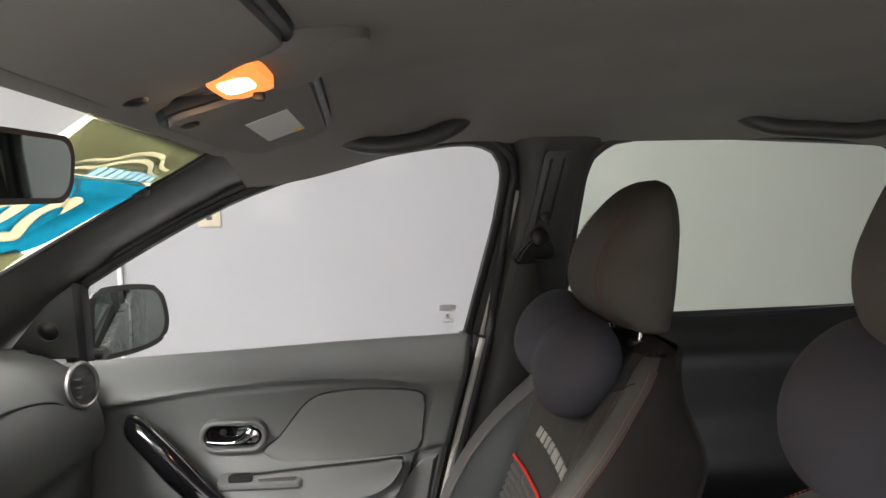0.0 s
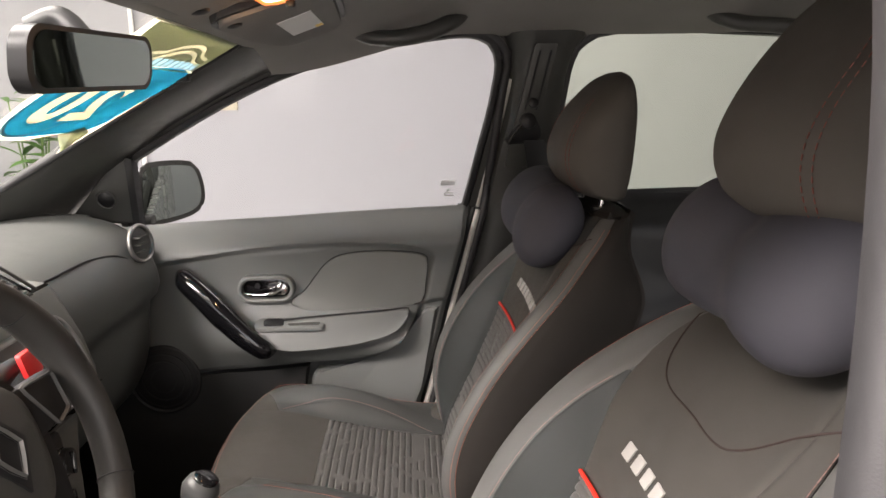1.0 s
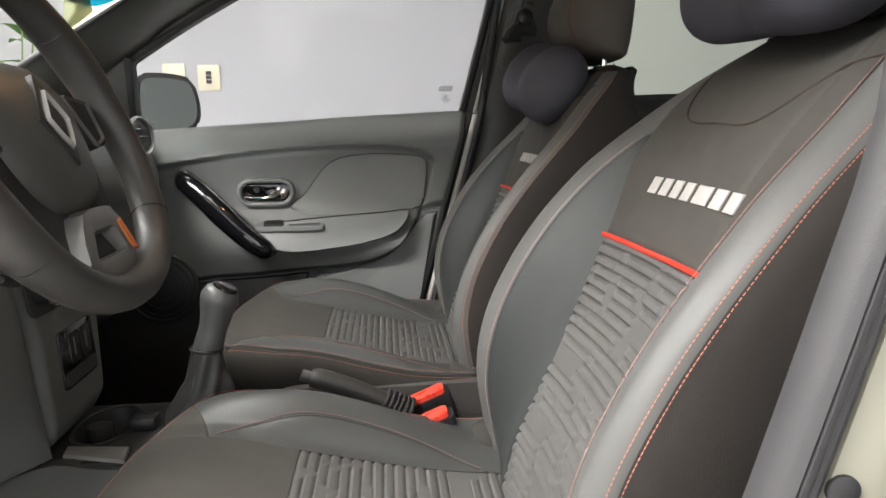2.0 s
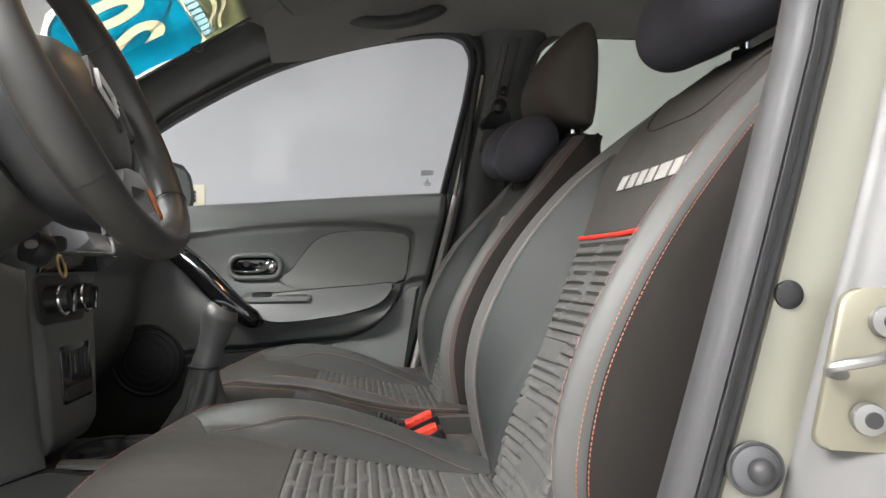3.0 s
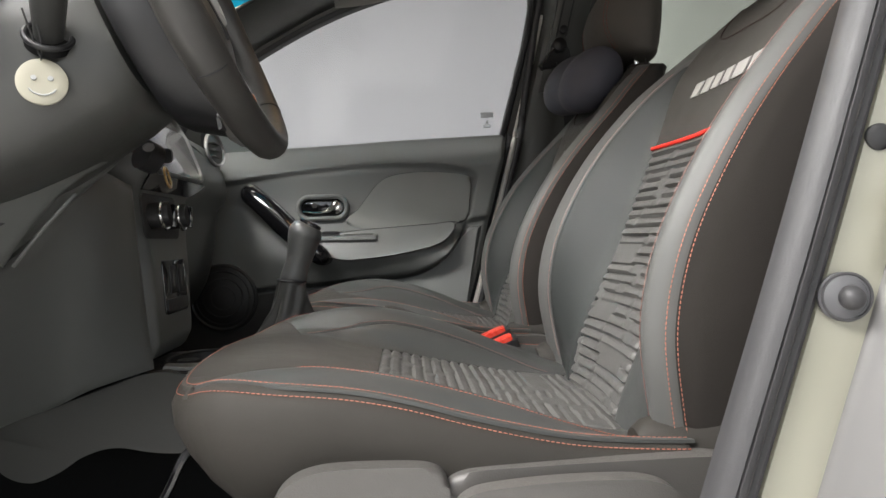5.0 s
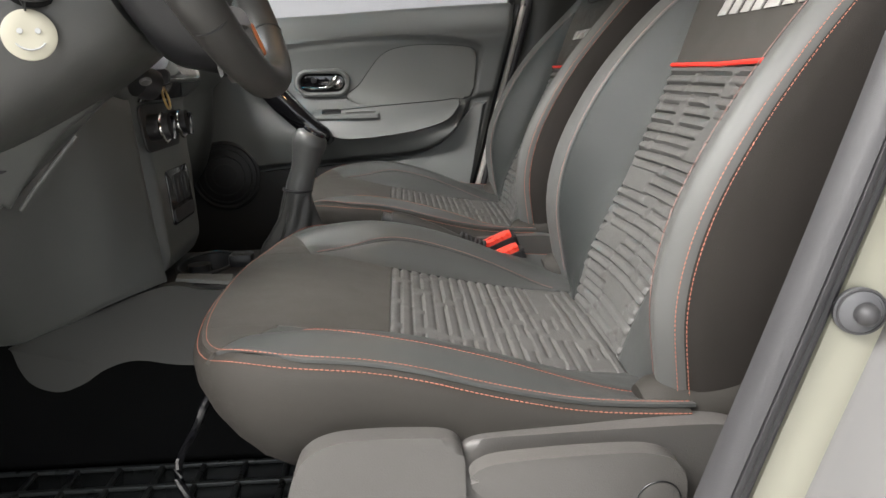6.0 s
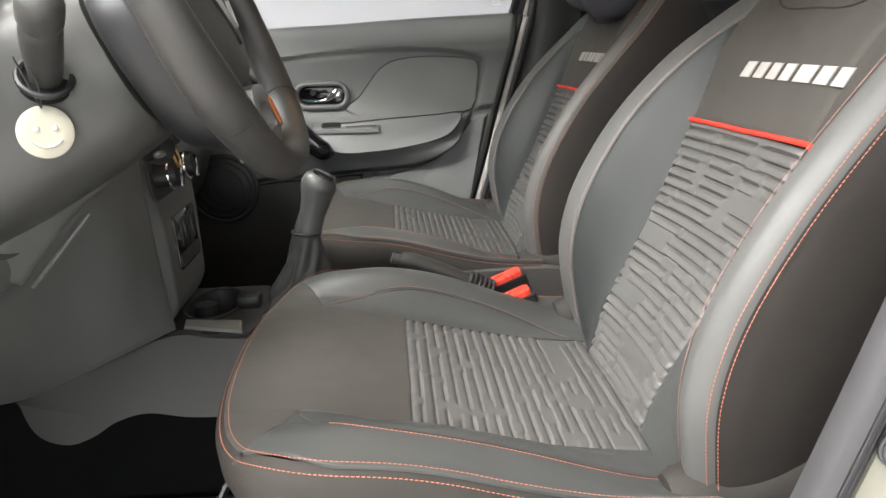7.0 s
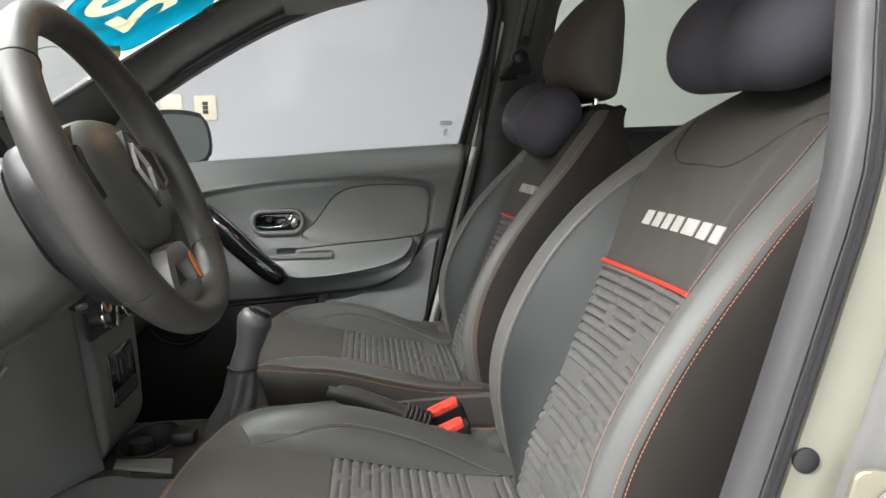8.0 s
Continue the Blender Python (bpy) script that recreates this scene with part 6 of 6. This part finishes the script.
# hub pad
pad = curve_outline([(-0.078, 0.030), (-0.05, 0.060), (0.0, 0.068), (0.05, 0.060), (0.078, 0.030), (0.070, -0.03), (0.045, -0.066), (0.0, -0.075), (-0.045, -0.066), (-0.070, -0.03)], 60)
wput = lambda a, b, c: tuple(a * WY + b * WU + (c - 0.056) * WN)
pad = [(a * 0.98, b * 0.98 - 0.004) for a, b in pad]
hub = loft("hub_pad", [[wput(a * k, (b + 0.004) * k - 0.004, c) for a, b in pad] for k, c in ((0.96, 0.0), (1.0, 0.012), (1.0, 0.036), (0.985, 0.043), (0.95, 0.049), (0.88, 0.055), (0.76, 0.060), (0.58, 0.064), (0.36, 0.0665), (0.15, 0.0675), (0.03, 0.0677))], PLASTIC, wheel, "grained hub pad")
frame_ring("badge", [(0.0, 0.022), (0.007, 0.011), (0.014, 0.0), (0.007, -0.011), (0.0, -0.022), (-0.007, -0.011), (-0.014, 0.0), (-0.007, 0.011)], 0.006, 0.066, 0.072, SATIN, hub, "plain chrome lozenge badge", put=wput)
prism("badge_base", [(0.0, 0.040), (0.028, 0.0), (0.0, -0.040), (-0.028, 0.0)], lambda a, b, c: wput(a, b, c + 0.055), 0.0135, BLACK, hub, "black badge base", bevel=0.001)
for sd in (-1, 1):
    prism("upper_spoke", [(sd * 0.062, 0.034), (sd * 0.139, 0.031), (sd * 0.137, -0.016), (sd * 0.066, -0.018)], lambda a, b, c: tuple(a * WY + b * WU + (c - 0.026 + 0.03 * (0.15 - abs(a))) * WN), 0.018, BLACK, wheel, "black spoke", bevel=0.004)
    # Driver's side outline is blackened to stand for the shade behind the rim.
    frame_ring("spoke_outline", dense([(sd * 0.082, 0.030), (sd * 0.132, 0.026), (sd * 0.128, -0.010), (sd * 0.104, -0.016)], 40), 0.004, 0.0165, 0.021, DULL_SILVER if sd > 0 else BLACK, wheel, "spoke outline, blacked out on the driver's side", put=lambda a, b, c: tuple(a * WY + b * WU + (c - 0.026 + 0.03 * (0.15 - abs(a))) * WN))
lowput = lambda a, b, c: tuple(a * WY + b * WU + (c - 0.016 + 0.12 * (b + 0.14)) * WN)
LOOP = [(-0.020, -0.097), (0.020, -0.097), (0.031, -0.116), (-0.031, -0.116)]
frame_ring("lower_spoke", dense(LOOP, 48), 0.023, -0.012, 0.015, SATIN, wheel, "satin silver lower spoke", put=lowput)
prism("spoke_backing", [(-0.034, -0.084), (0.034, -0.084), (0.056, -0.132), (-0.056, -0.132)], lambda a, b, c: lowput(a, b, c - 0.014), 0.004, INK, wheel, "dark spoke backing", bevel=0.001)
prism("spoke_accent", [(0.027, -0.092), (0.036, -0.090), (0.053, -0.122), (0.039, -0.120)], lambda a, b, c: lowput(a, b, c + 0.007), 0.0095, ORANGE_TRIM, wheel, "orange spoke accent", bevel=0.003)

BACK = curve_outline([(-0.086, 0.040), (-0.062, 0.056), (0.0, 0.061), (0.062, 0.056), (0.086, 0.040), (0.098, 0.0), (0.084, -0.055), (0.052, -0.098), (0.0, -0.110), (-0.052, -0.098), (-0.084, -0.055), (-0.098, 0.0)], 60)
can = [[tuple(a * k * WY + b * k * (low if b < 0 else 1.0) * WU + d * WN) for a, b in BACK] for d, k, low in
       ((-0.070, 0.80, 1.0), (-0.069, 0.92, 1.0), (-0.063, 0.98, 1.0), (-0.050, 1.0, 1.06), (-0.028, 1.0, 1.20), (-0.012, 0.94, 1.30), (-0.010, 0.85, 1.32))]
loft("hub_back", can, BLACK, wheel, "dark rounded back of the hub")

column = thing("steering_column", "dark grey plastic steering column shroud", "steering column", tuple(WC))
cr = []
for d, hw, up, dn in ((-0.074, 0.080, 0.044, 0.062), (-0.076, 0.092, 0.052, 0.074), (-0.086, 0.098, 0.058, 0.082), (-0.11, 0.104, 0.068, 0.088), (-0.16, 0.112, 0.072, 0.096), (-0.22, 0.120, 0.074, 0.104), (-0.30, 0.128, 0.074, 0.11)):
    rr = []
    for q in np.linspace(0, 2 * math.pi, 48, endpoint=False):
        c, s = math.cos(q), math.sin(q)
        e = 0.62
        y = 0.86 * hw * math.copysign(abs(c) ** e, c)
        u = (up if s > 0 else dn) * math.copysign(abs(s) ** e, s)
        rr.append(tuple(y * WY + u * WU + d * WN))
    cr.append(rr)
loft("shroud", cr, PLASTIC, column)
C = lambda x, y, z: (x - WC[0], y - WC[1], z - WC[2])
for q in ((-0.315, 0.402, 0.990), (-0.290, 0.470, 0.985)):
    disc("shroud_screw", C(*q), (0.3, -0.4, -0.8), 0.006, 0.003, SATIN, column, "small screw head")
SD = Vector((0.029, -0.054, 0.054)).normalized()
ring("stalk_socket", C(-0.327, 0.337, 1.066), SD, 0.019, 0.0028, BLACK, column, "dark stalk socket", sides=30)
disc("socket_floor", tuple(Vector(C(-0.327, 0.337, 1.066)) - SD * 0.010), SD, 0.019, 0.009, CARPET, column)
stalk = loft("indicator_stalk", tube_rings(smooth_path([C(-0.333, 0.350, 1.055), C(-0.321, 0.326, 1.077), C(-0.312, 0.308, 1.093), C(-0.305, 0.295, 1.106)], 20), np.interp(np.linspace(0, 1, 20), [0, .3, .6, .9, 1], [.0105, .0125, .0145, .0150, .0135]), 20), BOOT, column, "dark indicator stalk")
loft("stalk_cap", tube_rings(smooth_path([C(-0.306, 0.297, 1.104), C(-0.299, 0.285, 1.116), C(-0.294, 0.275, 1.126)], 16), np.interp(np.linspace(0, 1, 16), [0, .15, .6, .85, .95, 1], [.0142, .0158, .0162, .0145, .010, .004]), 20), PLASTIC, stalk, "dark grey rounded end cap")
loft("wiper_stalk", tube_rings(smooth_path([C(-0.335, 0.52, 1.085), C(-0.33, 0.58, 1.10), C(-0.322, 0.66, 1.115)], 14), np.interp(np.linspace(0, 1, 14), [0, .5, .8, 1], [.009, .010, .013, .009]), 12), BLACK, column, "black wiper stalk")
disc("ignition_barrel", C(-0.318, 0.530, 0.985), (0.5, 0.7, -0.3), 0.018, 0.020, BLACK, column, "black ignition lock")

key = thing("ignition_key", "brass key ring hanging from the ignition lock", "key", (-0.312, 0.60, 0.975))
ring("key_ring", (0, 0, -0.012), (0.93, 0.10, 0.2), 0.013, 0.0016, material("brass_ring", (0.62, 0.42, 0.18), 0.3, metal=1.0, bump=0), key, "thin brass ring", sides=24, section=6)
prism("key_bow", rounded(-0.012, -0.008, 0.012, 0.010, 0.005), lambda a, b, c: (a, -0.02 + c, b + 0.012), 0.006, BLACK, key, bevel=0.002)
tube("key_blade", [(0, -0.018, 0.014), (-0.004, -0.06, 0.012)], 0.003, CHROME, key, sides=6)

red_tag = thing("red_tag", "small red tag on the wiper stalk", "tag", (-0.318, 0.655, 1.118))
prism("tag_body", rounded(-0.016, -0.014, 0.016, 0.014, 0.004), lambda a, b, c: (0.012 + c - 0.3 * b, a, b), 0.006, RED_PLASTIC, red_tag, bevel=0.002)

tag = thing("hanging_tag", "round cream tag with a printed smile, on a dark string", "tag", (-0.331, 0.331, 1.024))
tn = Vector((0.42, -0.90, 0.1)).normalized()
face = disc("tag_disc", (0, 0, 0), tn, 0.0205, 0.003, TAGCOL, tag, "round cream disc", sides=36)
tr = tn.to_track_quat("Z", "Y").to_matrix()
TP = lambda a, b, c=0.0036: tuple(tr @ Vector((a, b, c)))
for a in (-0.0065, 0.0065):
    disc("eye_dot", TP(a, 0.003, 0.003), tn, 0.0023, 0.0012, GREYINK, face, "grey printed dot", sides=16)
tube("smile_line", [TP(0.0125 * math.sin(q), -0.0005 - 0.0115 * math.cos(q)) for q in np.linspace(-1.0, 1.0, 14)], 0.0008, GREYINK, face, "grey printed curve", sides=5)
for s in (-1, 1):
    tube("string", [TP(0.0, 0.0185), (0.002 + 0.003 * s, -0.010, 0.034), (0.004 * s, -0.022, 0.058)], 0.0008, INK, tag, "dark string", n=12, sides=5)

# ---- overhead: lamp, console, visor, mirror ----
over = thing("overhead_console", "dark overhead console with a lit amber dome lamp", "console", (-0.06, CENTRE, 1.53))
prism("console_body", curve_outline([(-0.11, -0.052), (-0.11, 0.052), (-0.03, 0.066), (0.03, 0.078), (0.09, 0.073), (0.14, 0.035), (0.152, 0.0), (0.14, -0.035), (0.09, -0.073), (0.03, -0.078), (-0.03, -0.066)], 77), lambda a, b, c: (a, b, 0.045 + 0.14 * a + 0.24 * max(0.0, a - 0.07) - c), 0.045, HEADLINER, over, bevel=0.014, segments=3)
lamp_out = [(a, b) for a, b in curve_outline([(-0.026, -0.046), (0.016, -0.074), (0.030, -0.062), (0.031, 0.024), (0.022, 0.042), (-0.018, 0.078), (-0.031, 0.064), (-0.032, -0.034)], 64)]
lput = lambda a, b, c: (a + 0.028, b - 0.012, 0.004 + 0.14 * (a + 0.028) - c)
lamp_out = smooth_outline(smooth_outline(smooth_outline([(a * 0.88, b * 0.84) for a, b in lamp_out])))
lens = prism("lamp_lens", lamp_out, lput, 0.012, DOME, over, "amber glowing lens", bevel=0.005)
prism("lamp_bulb", [(a * 0.58 - 0.003, b * 0.52 - 0.008) for a, b in lamp_out], lput, 0.0135, DOME_HOT, lens, "bright bulb", bevel=0.001)
box("lamp_switch", (0.030, 0.024, -0.012), (0.042, 0.036, -0.002), BLACK, over, "small dark lamp switch", bevel=0.003)
disc("microphone_cover", (-0.085, 0.03, -0.008), (0, 0, -1), 0.012, 0.004, BLACK, over)

VIS = dense(curve_outline([(-0.064, -0.236), (-0.02, -0.238), (0.03, -0.224), (0.070, -0.212), (0.079, -0.19), (0.074, -0.05), (0.066, 0.13), (0.056, 0.172), (0.02, 0.186), (-0.025, 0.180), (-0.045, 0.120), (-0.060, 0.02), (-0.064, -0.12)], 104), 90)


def sun_visor(y, sd, label, marked):
    t = thing("sun_visor", label, "sun visor", (-0.06, y, 1.525), "sun visors")
    vput = lambda a, b, c: (a, sd * b, 0.010 + 0.36 * a - 0.02 * b - c)
    prism("visor_body", VIS, vput, 0.020, HEADLINER, t, bevel=0.007, segments=3)
    # A black ring paints in the shade between visor and roof lining.
    frame_ring("visor_gap_shade", VIS, 0.011, 0.0, 0.015, BLACK, t, "black ring in place of the shade round the visor", put=vput)
    if marked:
        card = prism("warning_label", [(-0.010, -0.105), (0.042, -0.105), (0.042, 0.060), (-0.010, 0.060)], vput, 0.0212, WHITE, t, "pale warning label", bevel=0)
        prism("label_stripe", [(0.030, 0.035), (0.042, 0.035), (0.042, 0.060), (0.030, 0.060)], vput, 0.0218, YELLOW, card, "yellow label corner", bevel=0)
    disc("visor_pivot", (-0.055, -0.205 * sd, -0.012), (0, 0, -1), 0.016, 0.012, BLACK, t, dome=0.004)
    tube("visor_rod", [(-0.055, -0.205 * sd, -0.014), (-0.058, -0.10 * sd, -0.014), (-0.058, 0.1 * sd, -0.016)], 0.0045, BLACK, t, sides=8, n=12)
    return t


sun_visor(1.12, 1, "dark grey folded sun visor with a pale warning label", True)
sun_visor(0.546, -1, "dark grey folded sun visor", False)

rear_mirror = thing("interior_mirror", "black-framed interior mirror hanging from the windscreen", "mirror", (-0.20, 0.685, 1.445))
mo2 = rounded(-0.145, -0.032, 0.130, 0.030, 0.024, 10)
mp = lambda a, b, c: (a * 0.05 + c + 0.10 * b, a, b + 0.028 * a)
prism("mirror_case", mo2, lambda a, b, c: mp(a, b, c - 0.015), 0.017, BLACK, rear_mirror, bevel=0.007, segments=3)
prism("mirror_glass", [(a * 0.93, b * 0.84) for a, b in mo2], lambda a, b, c: mp(a, b, c), 0.003, MIRROR_DIM, rear_mirror, "silvered mirror glass", bevel=0)
tube("mirror_arm", [(-0.015, 0.0, 0.02), (-0.045, 0.01, 0.045), (-0.075, 0.01, 0.035)], 0.013, BLACK, rear_mirror, n=12, sides=12)

# ---- windscreen sticker, seen from behind ----
sticker = thing("windscreen_sticker", "large blue, olive and cream dealer sticker on the windscreen", "sticker", (-0.35, 1.12, float(screen_z(-0.35))))


def stick(name, outline, lift, mat, label="", deep=0.0006):
    put = lambda a, b, c: (a + 0.35, b - 1.12, float(screen_z(a)) - float(screen_z(-0.35)) - lift - c)
    return prism(name, outline, put, deep, mat, sticker, label, bevel=0)


def let_in(fields, piece):
    """Cuts the printed piece out of the fields round it, so that daylight passes one foil only."""
    for field in fields:
        m = field.modifiers.new("cut", "BOOLEAN")
        m.operation, m.object, m.solver = "DIFFERENCE", piece, "EXACT"


border = stick("sticker_border", [(-0.188, 0.865), (-0.182, 1.345), (-0.30, 1.338), (-0.590, 1.375), (-0.500, 1.250), (-0.512, 1.10), (-0.500, 1.00), (-0.460, 0.93), (-0.395, 0.895), (-0.30, 0.90)], 0.004, PALE, "cream border")
olive = stick("olive_field", [(-0.200, 0.885), (-0.193, 1.335), (-0.290, 1.328), (-0.288, 0.93)], 0.006, OLIVE, "olive upper field")
blue = stick("blue_field", curve_outline([(-0.298, 0.94), (-0.292, 1.12), (-0.300, 1.325), (-0.40, 1.335), (-0.485, 1.320), (-0.496, 1.15), (-0.490, 1.02), (-0.455, 0.955), (-0.395, 0.915), (-0.34, 0.915)], 60), 0.006, BLUE, "blue lower field")
stick("olive_tip", [(-0.478, 1.26), (-0.500, 1.330), (-0.575, 1.362), (-0.50, 1.20)], 0.0075, OLIVE, "olive tip")
oval = [(-0.395 + 0.092 * math.sin(q), 1.045 + 0.118 * math.cos(q)) for q in np.linspace(0, 2 * math.pi, 48, endpoint=False)]
frame_ring("oval_line", oval, 0.006, 0.0055, 0.0075, material("sticker_pale_blue", (0.10, 0.42, 0.62), 0.5), sticker, "thin pale blue oval", put=lambda a, b, c: (a + 0.35, b - 1.12, float(screen_z(a)) - float(screen_z(-0.35)) - c))
# car outline drawn as a plain pale stroke
carline = smooth_path([(-0.268, 0.99, 0), (-0.255, 1.02, 0), (-0.250, 1.06, 0), (-0.232, 1.10, 0), (-0.222, 1.15, 0), (-0.226, 1.20, 0), (-0.245, 1.25, 0), (-0.252, 1.30, 0)], 40)
for drop in (0.0, -0.022):
    let_in((border, olive), stick("car_silhouette_stroke", [(a + drop * 0.8, b) for a, b, _ in carline] + [(a + drop * 0.8 - 0.005 - 0.004 * math.sin(k / 39 * math.pi), b) for k, (a, b, _) in reversed(list(enumerate(carline)))], 0.0036, PRINT, "pale swoosh", 0.0038))
pale_blue = film("sticker_grey_blue", (0.45, 0.60, 0.66), 0.75)
for k in range(8):
    b0 = 1.07 + 0.030 * k
    let_in((border, olive), stick("name_bar", [(-0.288, b0), (-0.288, b0 + 0.022), (-0.268, b0 + 0.022), (-0.268, b0)], 0.0036, pale_blue, "pale blue bar", 0.0038))
stick("thin_line", [(-0.2935, 0.95), (-0.2935, 1.325), (-0.2905, 1.325), (-0.2905, 0.95)], 0.0085, PALE)


def digits(text, size):
    cu = bpy.data.curves.new("digits", "FONT")
    cu.body, cu.size, cu.extrude, cu.align_x, cu.align_y = text, size, 0.0019, "CENTER", "CENTER"
    cu.offset = 0.006
    ob = bpy.data.objects.new("digits", cu)
    scene.collection.objects.link(ob)
    dg = bpy.context.evaluated_depsgraph_get()
    me = bpy.data.meshes.new_from_object(ob.evaluated_get(dg))
    bpy.data.objects.remove(ob)
    return me


slope = math.sqrt(1 + 0.53**2)
for ch, shift in (("2", -0.052), ("0", 0.052)):
    me = digits(ch, 0.17)
    for v in me.vertices:
        a, b, c = v.co
        # read from ahead of the car: the number runs towards the driver's side
        X = -0.400 + b / slope
        Y = 1.085 - (a + shift) * 1.25
        v.co = (X + 0.35, Y - 1.12, float(screen_z(X)) - float(screen_z(-0.35)) - 0.0056 - c)
    fused = bmesh.new()
    fused.from_mesh(me)
    bmesh.ops.remove_doubles(fused, verts=fused.verts, dist=1e-5)
    bmesh.ops.recalc_face_normals(fused, faces=fused.faces)
    fused.to_mesh(me)
    fused.free()
    me.materials.append(PRINT)
    num = new("printed_digit", me)
    num.parent = sticker
    num["label"] = "cream printed digit " + ch
    let_in((border, blue), num)

# ---- floor ----
mat_f = thing("floor_mat", "glossy black rubber floor mat with raised square ribs", "floor mat", (-0.45, 0.48, 0.346))
prism("mat_base", rounded(-0.42, -0.33, 0.36, 0.333, 0.04), lambda a, b, c: (a, b, c), 0.006, MAT, mat_f, bevel=0.002)
for i in range(11):
    box("mat_rib", (-0.352 + i * 0.069, -0.318, 0.006), (-0.343 + i * 0.069, 0.326, 0.0125), MAT_RIB, mat_f, "raised rib, lightened for its sheen", bevel=0.002)
for j in range(11):
    box("mat_rib", (-0.41, 0.322 - j * 0.061, 0.006), (0.35, 0.331 - j * 0.061, 0.0130), MAT_RIB, mat_f, "raised rib, lightened for its sheen", bevel=0.002)
